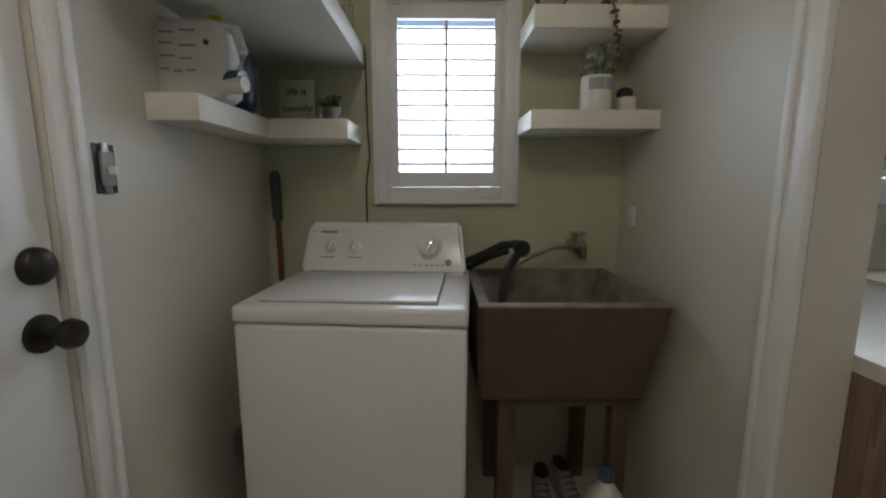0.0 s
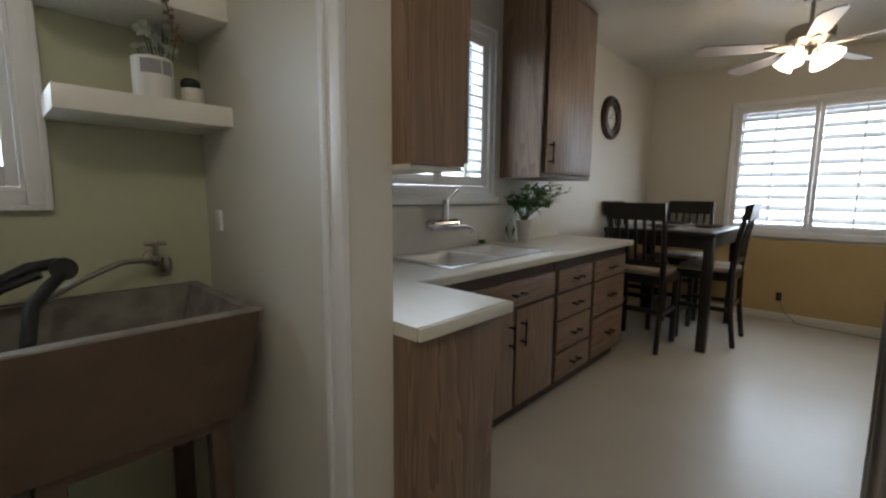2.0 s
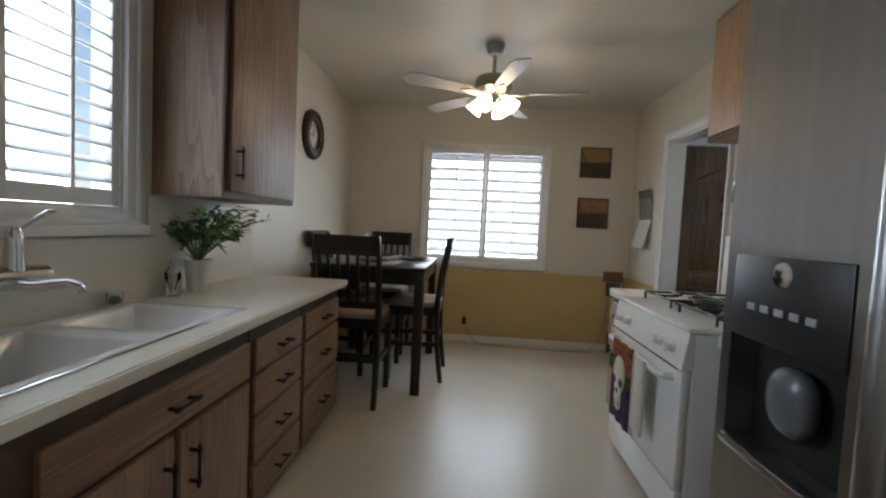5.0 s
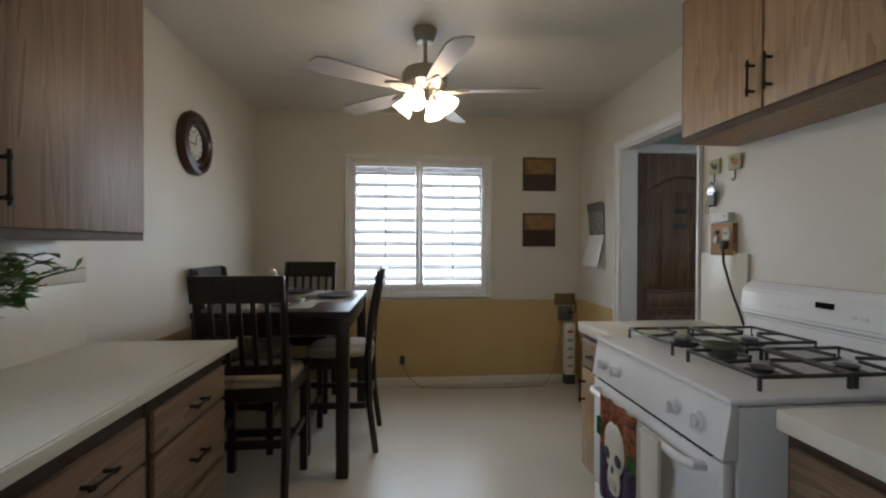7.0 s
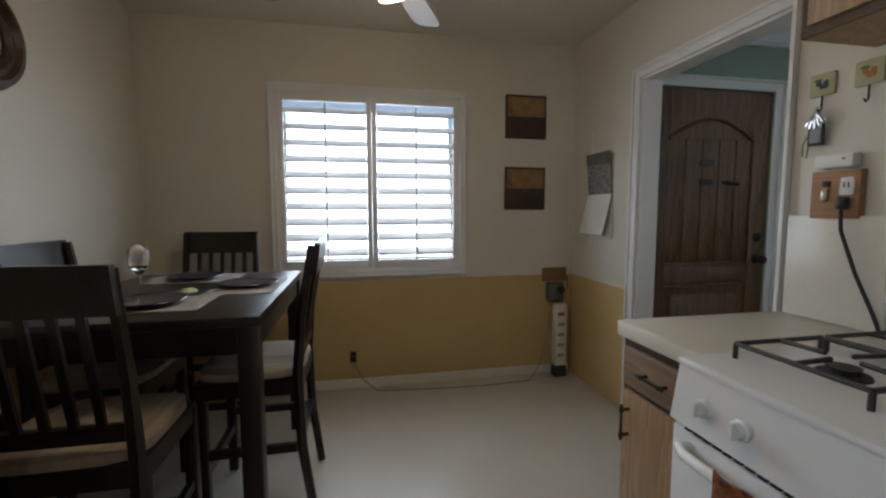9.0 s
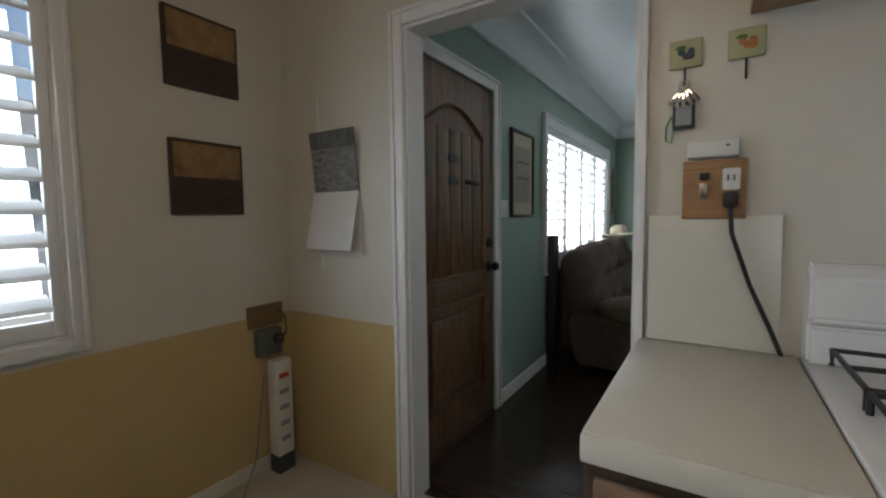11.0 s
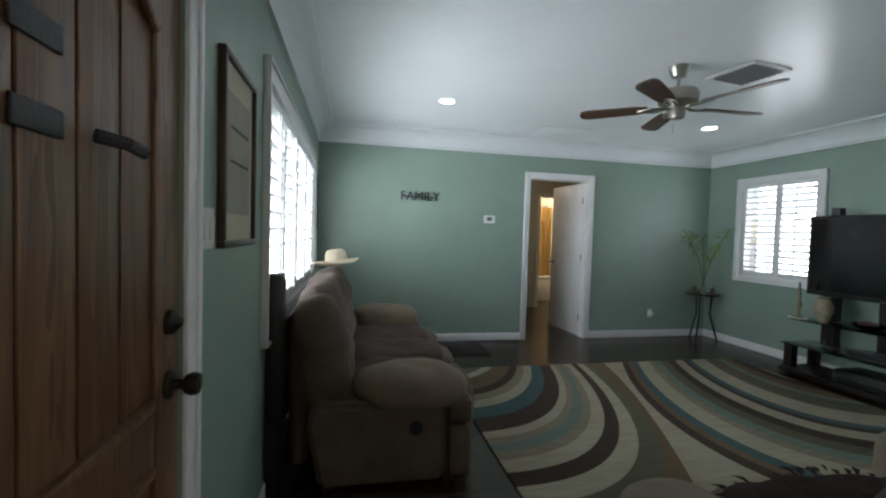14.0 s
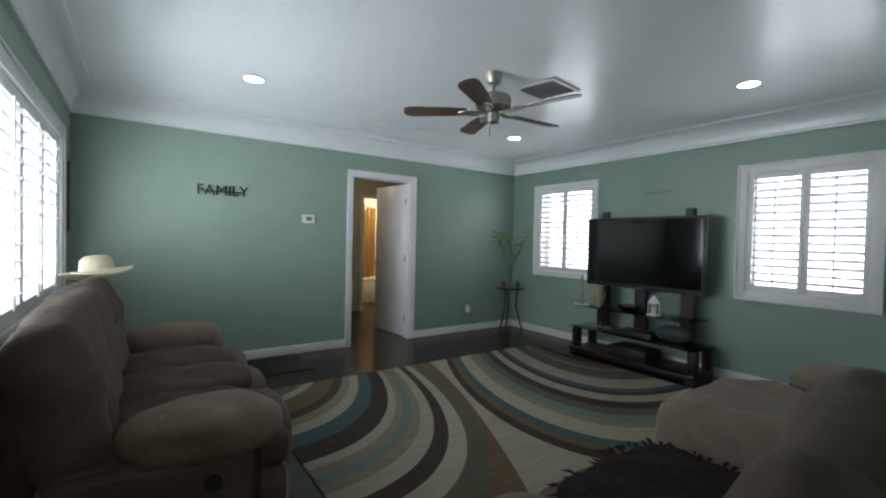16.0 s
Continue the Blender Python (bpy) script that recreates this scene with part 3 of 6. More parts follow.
lb.data.energy, lb.data.color, lb.data.shadow_soft_size = 45, (1, 0.8, 0.55), 0.08
lb.location = (1.5, HY - 2.9, 2.2)
lh = new("hall_lamp", bpy.data.lights.new("hall_lamp", "POINT"))
lh.data.energy, lh.data.color, lh.data.shadow_soft_size = 3, (1, 0.82, 0.6), 0.08
lh.location = (2.3, HY - 1.1, 2.25)

# ---- kitchen, north run ----
CT = 0.88


def pull(parent, c, along="x", n=0.11, out=(0, -1, 0)):
    """A bar pull on two posts."""
    o = Vector(out)
    u = Vector((1, 0, 0)) if along == "x" else (Vector((0, 0, 1)) if along == "z" else Vector((0, 1, 0)))
    c = Vector(c)
    bm = tube(bmesh.new(), [c - u * n / 2 + o * 0.03, c + u * n / 2 + o * 0.03], 0.005, 8)
    for s in (-0.36, 0.36):
        tube(bm, [c + u * n * s, c + u * n * s + o * 0.03], 0.006, 8)
        tube(bm, [c + u * n * (s * 1.15) + o * 0.03, c + u * n * (s * 0.85) + o * 0.03], 0.008, 8)
    part("handle", bm, BRONZE, parent, "dark bronze bar handle")


def unit(name, x0, x1, y0, y1, fronts, label, group="base cabinets", wood_=None, top=0.845, ctop=0.845):
    """A base cabinet facing -y (front at y0): carcass, toe kick and fronts (kind, a0, a1, z0, z1)."""
    W_ = wood_ or OAK
    c = thing(name, pose((x0 + x1) / 2, (y0 + y1) / 2, 0), label, "cabinet", group)
    hx, hy = (x1 - x0) / 2, (y1 - y0) / 2
    part("carcass", box(-hx + 0.001, hx - 0.001, -hy + 0.02, hy, 0.09, ctop), W_, c)
    # toe kick and face frame carry the recess shade in their dark colour
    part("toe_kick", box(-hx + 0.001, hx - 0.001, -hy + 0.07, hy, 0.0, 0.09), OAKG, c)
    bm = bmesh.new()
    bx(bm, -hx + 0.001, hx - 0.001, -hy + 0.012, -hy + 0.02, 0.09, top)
    part("face_frame", bm, OAKG, c, "face frame darkened with painted gap shade")
    for kind, a0, a1, z0, z1 in fronts:
        a0, a1 = a0 - (x0 + x1) / 2, a1 - (x0 + x1) / 2
        f = part("drawer_front" if kind == "drawer" else "door", box(a0, a1, -hy - 0.006, -hy + 0.012, z0, z1, r=0.004), OAKX if kind == "drawer" else W_, c)
        if kind == "drawer":
            pull(f, ((a0 + a1) / 2, -hy - 0.006, (z0 + z1) / 2))
        elif kind == "doorl":
            pull(f, (a0 + 0.04, -hy - 0.006, z1 - 0.12), "z", 0.13)
        elif kind == "doorr":
            pull(f, (a1 - 0.04, -hy - 0.006, z1 - 0.12), "z", 0.13)
    return c


unit("sink_cabinet", 1.605, 2.735, 1.60, KN, [("drawer", 1.95, 2.72, 0.645, 0.775), ("doorr", 1.68, 2.32, 0.11, 0.625), ("doorl", 2.345, 2.72, 0.11, 0.625)], "brown wood sink cabinet with two doors and drawer", ctop=0.66)
unit("drawer_cabinet", 2.74, 3.225, 1.60, KN, [("drawer", 2.765, 3.205, a, b) for a, b in ((0.645, 0.775), (0.48, 0.63), (0.285, 0.465), (0.11, 0.27))], "brown wood cabinet with four drawers", ctop=0.66)
unit("end_cabinet", 3.23, 3.79, 1.60, KN, [("drawer", 3.25, 3.77, a, b) for a, b in ((0.645, 0.775), (0.40, 0.63), (0.11, 0.385))], "brown wood end cabinet with three drawers")
pc = thing("peninsula_cabinet", pose(1.45, 1.66, 0), "brown wood corner cabinet beside the doorway", "cabinet", "base cabinets")
part("carcass", box(-0.208, 0.15, -0.46, 0.485, 0.0, 0.845), OAK, pc)
part("end_panel", box(-0.208, 0.135, -0.478, -0.46, 0.0, 0.845, r=0.003), OAK, pc)

ct = thing("countertop", pose(2.5, 1.85, 0), "cream laminate kitchen countertop along the sink wall", "countertop")
SX0, SX1, SY0, SY1 = 1.92, 2.79, 1.665, 2.11   # sink cut-out


def worktop():
    def L(b):
        return (b[0] - 2.5, b[1] - 2.5, b[2] - 1.85, b[3] - 1.85, b[4], b[5])
    z0, z1 = 0.845, CT
    y0 = 1.565
    for b in ((1.242, 1.625, 1.165, KN), (1.625, SX0, y0, KN), (SX0, SX1, y0, SY0), (SX0, SX1, SY1, KN), (SX1, 3.785, y0, KN)):
        part("top", box(*L((*b, z0, z1))), LAMIN, ct, smooth=False)
    part("edge", box(*L((1.242, 1.638, 1.150, 1.165, 0.845, CT)), r=0.006), LAMIN, ct)
    part("edge", box(*L((1.625, 1.638, 1.165, y0 - 0.014, 0.845, CT)), r=0.006), LAMIN, ct)
    part("edge", box(*L((1.638, 3.785, y0 - 0.014, y0, 0.845, CT)), r=0.006), LAMIN, ct)
    part("edge", box(*L((3.785, 3.80, y0 - 0.014, KN, 0.845, CT)), r=0.006), LAMIN, ct)
    part("backsplash", box(*L((1.242, 3.75, KN - 0.012, KN - 0.0005, CT + 0.001, 1.14)), r=0.004), LAMIN, ct, "cream laminate backsplash")
    part("backsplash", box(*L((2.90, 3.75, KN - 0.012, KN - 0.0005, 1.141, 1.305)), r=0.004), LAMIN, ct)


worktop()

sk = thing("kitchen_sink", pose((SX0 + SX1) / 2, (SY0 + SY1) / 2, CT), "white enamel double bowl sink with steel rim", "sink")


def kitchen_sink():
    hx, hy = (SX1 - SX0) / 2, (SY1 - SY0) / 2
    # metal rim
    bm = bmesh.new()
    for b in ((-hx - 0.012, hx + 0.012, -hy - 0.012, -hy + 0.004), (-hx - 0.012, hx + 0.012, hy - 0.004, hy + 0.012), (-hx - 0.012, -hx + 0.004, -hy, hy), (hx - 0.004, hx + 0.012, -hy, hy)):
        bx(bm, *b, 0.0005, 0.005, r=0.002)
    part("rim", bm, CHROME, sk)
    t = 0.03
    for n, (a, b) in (("bowl", (-hx + 0.003, 0.03)), ("bowl", (0.033, hx - 0.003))):
        bm = bmesh.new()
        o = [(a, -hy + 0.003), (b, -hy + 0.003), (b, hy - 0.003), (a, hy - 0.003)]
        rows = [(0, 0.004), (t, 0.003), (t + 0.012, -0.01), (t + 0.025, -0.15), (t + 0.06, -0.17)]
        rings = []
        for d, z in rows:
            rings.append([bm.verts.new((x + (d if x == a else -d), y + (d if y < 0 else -d), z)) for x, y in o])
        for r0, r1 in zip(rings, rings[1:]):
            for k in range(4):
                bm.faces.new((r0[k], r0[(k + 1) % 4], r1[(k + 1) % 4], r1[k]))
        bm.faces.new(rings[-1])
        bmesh.ops.recalc_face_normals(bm, faces=bm.faces)
        bmesh.ops.reverse_faces(bm, faces=bm.faces)
        part(n, bm, WHITE, sk, angle=60)
        part("drain", lathe([(0.04, -0.168), (0.04, -0.164), (0.03, -0.162), (0.002, -0.166)], 18, ((a + b) / 2, 0, 0)), CHROME, sk)


kitchen_sink()

fc = thing("kitchen_faucet", pose(2.33, KN - 0.012, 1.03), "chrome wall-mounted kitchen faucet with lever", "faucet")
part("body", tube(bmesh.new(), [(-0.11, -0.035, 0), (-0.10, -0.04, 0), (0.10, -0.04, 0), (0.11, -0.035, 0)], [0.02, 0.034, 0.034, 0.02], 16), CHROME, fc)
part("flange", lathe([(0.03, 0), (0.028, -0.01), (0.012, -0.012), (0.012, -0.03)], 16, (-0.08, 0, 0), "y"), CHROME, fc)
part("flange", lathe([(0.03, 0), (0.028, -0.01), (0.012, -0.012), (0.012, -0.03)], 16, (0.08, 0, 0), "y"), CHROME, fc)
part("spout", tube(bmesh.new(), [(0, -0.05, -0.015), (0.02, -0.10, -0.02), (0.05, -0.17, -0.01), (0.06, -0.20, -0.02), (0.06, -0.205, -0.04)], [0.018, 0.016, 0.013, 0.012, 0.012], 12), CHROME, fc)
part("cartridge", lathe([(0.026, 0.02), (0.024, 0.06), (0.02, 0.10), (0.022, 0.13), (0.016, 0.145), (0.004, 0.148)], 18, (0.01, -0.045, 0)), CHROME, fc)
part("lever", tube(bmesh.new(), [(0.01, -0.045, 0.13), (0.05, -0.06, 0.165), (0.085, -0.07, 0.19), (0.10, -0.075, 0.195)], [0.008, 0.007, 0.011, 0.006], 10), CHROME, fc)


def upper(name, m, w, d, h, doors, material, label):
    """A wall cabinet, its back on y=0 and its front at -d; doors: (x0, x1, hinge side)."""
    c = thing(name, m, label, "cabinet", "wall cabinets")
    part("carcass", box(0, w, -d + 0.02, 0, 0, h), material, c)
    # shade between the doors is painted in by the dark frame
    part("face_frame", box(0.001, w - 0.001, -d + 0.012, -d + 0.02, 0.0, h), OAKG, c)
    for a, b, side in doors:
        f = part("door", box(a, b, -d - 0.006, -d + 0.012, 0.028, h - 0.02, r=0.004), material, c)
        pull(f, ((b - 0.035) if side == "r" else (a + 0.035), -d - 0.006, 0.15), "z", 0.14)
    return c


upper("wall_cabinet_window", pose(2.93, KN, 1.31), 0.69, 0.322, 1.16, [(0.03, 0.665, "l")], OAK, "brown wood wall cabinet hung beside the window")
ul = thing("wall_cabinet_corner", pose(1.242, 1.66, 1.272), "brown wood wall cabinet over the corner counter", "cabinet", "wall cabinets")
part("carcass", box(0, 0.185, -0.48, 0.485, 0, 1.2), OAK, ul)
part("door", box(0.19, 0.205, -0.478, 0.02, 0.01, 1.19, r=0.003), OAK, ul)
part("bottom_rail", box(0.0, 0.185, -0.47, 0.48, -0.012, -0.0005), SHELF, ul, "pale underside board")

# ---- kitchen, south run ----


def south_unit(name, x0, x1, label):
    c = thing(name, pose((x0 + x1) / 2, -0.49, 0), label, "cabinet", "base cabinets")
    hx = (x1 - x0) / 2
    part("carcass", box(-hx, hx, -0.358, 0.315, 0.09, 0.835), OAKL, c)
    # dark toe kick and frame paint in the shade of the recesses
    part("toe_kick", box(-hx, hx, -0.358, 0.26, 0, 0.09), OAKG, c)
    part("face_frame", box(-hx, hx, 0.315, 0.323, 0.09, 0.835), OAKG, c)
    f = part("drawer_front", box(-hx + 0.02, hx - 0.02, 0.323, 0.341, 0.65, 0.79, r=0.004), OAKX, c)
    pull(f, (0, 0.341, 0.72), "x", 0.13, (0, 1, 0))
    f = part("door", box(-hx + 0.02, hx - 0.02, 0.323, 0.341, 0.11, 0.63, r=0.004), OAKL, c)
    pull(f, (hx - 0.06, 0.341, 0.52), "z", 0.13, (0, 1, 0))
    t = thing(name.replace("cabinet", "worktop"), pose((x0 + x1) / 2, -0.49, 0.835), "cream laminate worktop beside the stove", "countertop", "stove worktops")
    part("top", box(-hx, hx, -0.358, 0.345, 0.0005, 0.045, r=0.004), LAMIN, t)
    part("edge", box(-hx, hx, 0.345, 0.36, -0.008, 0.045, r=0.006), LAMIN, t)


south_unit("stove_cabinet", 3.748, 4.138, "honey wood base cabinet between stove and doorway")
south_unit("fridge_cabinet", 2.135, 2.868, "honey wood base cabinet between fridge and stove")
solid("backsplash_panel", box(3.79, 4.115, KS, KS + 0.02, CT + 0.001, 1.26, r=0.003), LAMIN, "cream laminate panel behind the worktop", "backsplash", "structure")
upper("wall_cabinet_stove", pose(3.88, KS, 1.80, 0, 0, 180), 1.55, 0.31, 0.70, [(0.03, 0.50, "r"), (0.51, 0.99, "l"), (1.02, 1.52, "r")], OAKL, "honey wood wall cabinet above the stove")


def stove():
    s = thing("gas_stove", pose(3.335, -0.49, 0), "white gas range with four black burner grates", "stove")
    hx, f, b = 0.405, 0.45, -0.355
    part("body", box(-hx, hx, b, f - 0.04, 0.05, 0.86, r=0.006), WHITE, s)
    part("plinth", box(-hx + 0.01, hx - 0.01, b, f - 0.08, 0, 0.05), BLACK, s)
    part("drawer", box(-hx + 0.004, hx - 0.004, f - 0.04, f - 0.005, 0.06, 0.22, r=0.008), WHITE, s)
    d = part("oven_door", box(-hx + 0.004, hx - 0.004, f - 0.04, f, 0.23, 0.705, r=0.01), WHITE, s)
    part("handle", tube(bmesh.new(), [(-0.33, f, 0.665), (-0.33, f + 0.035, 0.67), (-0.30, f + 0.05, 0.67), (0.30, f + 0.05, 0.67), (0.33, f + 0.035, 0.67), (0.33, f, 0.665)], 0.014, 10), WHITE, d)
    p = bmesh.new()
    prism(p, [(f - 0.04, 0.715), (f + 0.004, 0.715), (f - 0.02, 0.865), (f - 0.04, 0.865)], 0, -hx, hx)
    part("control_panel", p, WHITE, s)
    vent = bmesh.new()
    for k in range(24):
        bx(vent, -0.36 + k * 0.03, -0.34 + k * 0.03, f - 0.01, f + 0.005, 0.707, 0.713)
    part("vent", vent, BLACK, s)
    for x in (-0.30, -0.19, 0.19, 0.30):
        k = lathe([(0.026, 0), (0.025, 0.012), (0.02, 0.016), (0.018, 0.028), (0.004, 0.030)], 18, (x, f - 0.008, 0.785), "y")
        bx(k, x - 0.005, x + 0.005, f + 0.012, f + 0.028, 0.765, 0.805, r=0.002)
        part("burner_knob", k, WHITE, s)
    part("cooktop", box(-hx - 0.004, hx + 0.004, b, f - 0.012, 0.862, 0.885, r=0.009), WHITE, s)
    for cx in (-0.20, 0.20):
        for cy in (-0.14, 0.16):
            part("burner", lathe([(0.055, 0.884), (0.052, 0.892), (0.03, 0.894), (0.03, 0.905), (0.036, 0.908), (0.004, 0.910)], 20, (cx, cy, 0)), IRON, s, "black burner")
        g = bmesh.new()
        for y0, y1 in ((-0.285, 0.005), (0.025, 0.305)):
            z = 0.925
            ring = [(cx - 0.155, y0, z), (cx + 0.155, y0, z), (cx + 0.155, y1, z), (cx - 0.155, y1, z), (cx - 0.155, y0, z)]
            ym = (y0 + y1) / 2
            for p0, p1 in zip(ring, ring[1:]):
                tube(g, [p0, p1], 0.0065, 6)
            for q in ((-0.155, 0), (0.155, 0)):
                tube(g, [(cx + q[0], ym, z), (cx + q[0] * 0.25, ym, z + 0.004)], 0.0065, 6)
            tube(g, [(cx, y0, z), (cx, ym - 0.035, z + 0.004)], 0.0065, 6)
            tube(g, [(cx, y1, z), (cx, ym + 0.035, z + 0.004)], 0.0065, 6)
            for px in (-0.155, 0.155):
                for py in (y0, y1):
                    tube(g, [(cx + px, py, z), (cx + px, py, 0.885)], 0.0065, 6)
        part("grate", g, IRON, s, "black cast iron grate")
    bg = bmesh.new()
    prism(bg, [(b, 0.885), (b + 0.075, 0.885), (b + 0.07, 0.98), (b + 0.095, 1.0), (b + 0.085, 1.10), (b + 0.05, 1.135), (b, 1.135)], 0, -hx, hx)
    bmesh.ops.bevel(bg, geom=bg.edges[:], offset=0.008, segments=2, affect="EDGES")
    part("backguard", bg, WHITE, s, angle=30)
    part("seam", box(-hx + 0.01, hx - 0.01, b + 0.074, b + 0.0765, 0.984, 0.990), BLACK, s)
    part("display", box(-0.04, 0.03, b + 0.080, b + 0.0925, 1.062, 1.085), SCREEN, s, "small dark clock display")
    for x in (-0.16, -0.12, 0.10, 0.14, 0.18):
        part("button", box(x, x + 0.025, b + 0.085, b + 0.0935, 1.04, 1.052, r=0.001), PLASTW, s)
    return s


stove()


def towel():
    """A printed cloth with a skull motif, hung over the oven handle."""
    t = thing("kitchen_towel", pose(3.385, 0.015, 0.30), "dark orange and purple cloth with a skull print", "towel")
    def sheet(x0, x1, z0, z1, y, amp=0.006, n=12):
        bm = bmesh.new()
        cols = []
        for k in range(n + 1):
            x = x0 + (x1 - x0) * k / n
            yy = y + amp * math.sin(k * 1.1 + x * 9)
            cols.append([bm.verts.new((x, yy + dy, z)) for dy, z in ((0.0, z0), (0.0, z1), (-0.006, z1), (-0.006, z0))])
        for c0, c1 in zip(cols, cols[1:]):
            for a in range(4):
                bm.faces.new((c0[a], c1[a], c1[(a + 1) % 4], c0[(a + 1) % 4]))
        bm.faces.new(cols[0])
        bm.faces.new(cols[-1][::-1])
        bmesh.ops.recalc_face_normals(bm, faces=bm.faces)
        return bm
    part("cloth", sheet(-0.13, 0.14, 0.21, 0.40, 0.018, n=14), TOWELO, t)
    part("cloth", sheet(-0.13, 0.14, 0.0, 0.208, 0.018, n=14), TOWELP, t)
    part("lining", sheet(-0.15, -0.10, 0.0, 0.385, 0.008), BONE, t, "off-white cloth edge")
    part("printed_patch", sheet(-0.125, -0.09, 0.20, 0.26, 0.0235), TOWELG, t)
    part("printed_patch", sheet(0.10, 0.135, 0.24, 0.31, 0.0235), TOWELG, t)
    part("printed_skull", cushion((0.005, 0.021, 0.235), (0.15, 0.018, 0.19), 2.2, 18, 0), BONE, t)
    part("printed_skull", cushion((0.005, 0.021, 0.115), (0.09, 0.018, 0.11), 2.6, 14, 0), BONE, t)
    for x in (-0.033, 0.043):
        part("printed_eye", cushion((x, 0.026, 0.205), (0.048, 0.014, 0.05), 2, 12, 0), INK, t)
    part("printed_nose", cushion((0.005, 0.027, 0.155), (0.022, 0.010, 0.035), 2, 10, 0), INK, t)
    for k in range(4):
        part("printed_tooth", box(-0.026 + k * 0.016, -0.024 + k * 0.016, 0.024, 0.0305, 0.085, 0.12), INK, t)


towel()
wt = thing("white_towel", pose(3.165, 0.015, 0.30), "folded white cloth hanging from the oven handle", "towel")
part("cloth", box(-0.05, 0.05, 0.004, 0.020, 0.05, 0.39, r=0.007), BONE, wt)
tr = thing("spoon_rest", pose(3.31, -0.33, 0.886), "small dark green dish on the cooktop", "dish")
part("bowl", lathe([(0.04, 0.0), (0.055, 0.03), (0.075, 0.05), (0.073, 0.053), (0.05, 0.034), (0.004, 0.03)], 20), mat("dark_green_glaze", (0.06, 0.075, 0.05), 0.3), tr)


def fridge():
    f = thing("refrigerator", pose(1.67, -0.13, 0), "stainless steel side-by-side refrigerator with dispenser", "refrigerator")
    hx = 0.455
    part("body", box(-hx, hx, -0.42, 0.33, 0.02, 1.76, r=0.008), BLACK, f, "dark grey cabinet body")
    dz0, dz1 = 0.95, 1.28
    fr = bmesh.new()   # freezer door with a recess for the dispenser
    x0, x1 = 0.004, hx
    a0, a1 = 0.16, 0.425
    bx(fr, x0, a0, 0.335, 0.415, 0.06, 1.75)
    bx(fr, a1, x1, 0.335, 0.415, 0.06, 1.75)
    bx(fr, a0, a1, 0.335, 0.415, 0.06, 0.835)
    bx(fr, a0, a1, 0.335, 0.415, 1.21, 1.75)
    d = part("freezer_door", fr, STEEL, f)
    part("dispenser", box(a0, a1, 0.336, 0.36, 0.835, 1.21), BLACK, d)
    part("control_panel", box(a0, a1, 0.36, 0.419, 1.055, 1.21, r=0.004), BLACK, d)
    part("drip_tray", box(a0, a1, 0.36, 0.425, 0.835, 0.855, r=0.004), STEEL, d)
    part("badge", lathe([(0.022, 0), (0.02, 0.003), (0.002, 0.004)], 18, (0.295, 0.419, 1.18), "y"), CHROME, d)
    for k in range(5):
        part("button", box(0.215 + k * 0.035, 0.235 + k * 0.035, 0.418, 0.4215, 1.11, 1.122), GREYL, d)
    part("paddle", cushion((0.295, 0.385, 0.965), (0.10, 0.05, 0.12), 2.5, 14, 0), mat("smoky_plastic", (0.12, 0.13, 0.14), 0.25), d)
    rd = part("fridge_door", box(-hx, -0.004, 0.335, 0.415, 0.06, 1.75, r=0.012, seg=3), STEEL, f)
    for x, pr in ((0.045, d), (-0.045, rd)):
        h = bmesh.new()
        tube(h, [(x, 0.415, 1.70), (x, 0.455, 1.66), (x, 0.47, 1.58), (x, 0.475, 1.0), (x, 0.47, 0.42), (x, 0.455, 0.34), (x, 0.415, 0.30)], 0.020, 12)
        part("handle", h, STEEL, pr)
    part("kick_grille", box(-hx + 0.01, hx - 0.01, 0.30, 0.36, 0.0, 0.055), BLACK, f)
    mg = thing("fridge_magnet", pose(1.535, 0.2875, 0.80), "small pink and white paper magnet", "magnet")
    part("sheet", box(-0.014, 0.014, -0.0005, 0.004, 0, 0.11), mat("pink_paper", (0.32, 0.14, 0.17), 0.6), mg)
    part("print", box(-0.011, 0.011, 0.004, 0.006, 0.01, 0.05), PAPER, mg)


fridge()

# ---- dining end ----
TZ = 0.93


def table():
    t = thing("dining_table", pose(4.80, 1.545, 0), "espresso wood counter-height dining table", "table")
    hx, hy = 0.56, 0.42
    part("tabletop", box(-hx, hx, -hy, hy, TZ - 0.035, TZ, r=0.005), ESP, t)
    for b in ((-hx + 0.06, hx - 0.06, -hy + 0.02, -hy + 0.045), (-hx + 0.06, hx - 0.06, hy - 0.045, hy - 0.02)):
        part("apron", box(*b, TZ - 0.13, TZ - 0.035), ESP, t)
    for x in (-hx + 0.02, hx - 0.045):
        part("apron", box(x, x + 0.025, -hy + 0.06, hy - 0.06, TZ - 0.13, TZ - 0.035), ESP, t)
    for x in (-hx + 0.04, hx - 0.04):
        for y in (-hy + 0.04, hy - 0.04):
            part("leg", box(x - 0.034, x + 0.034, y - 0.034, y + 0.034, 0, TZ - 0.035, r=0.004), ESP, t)


table()


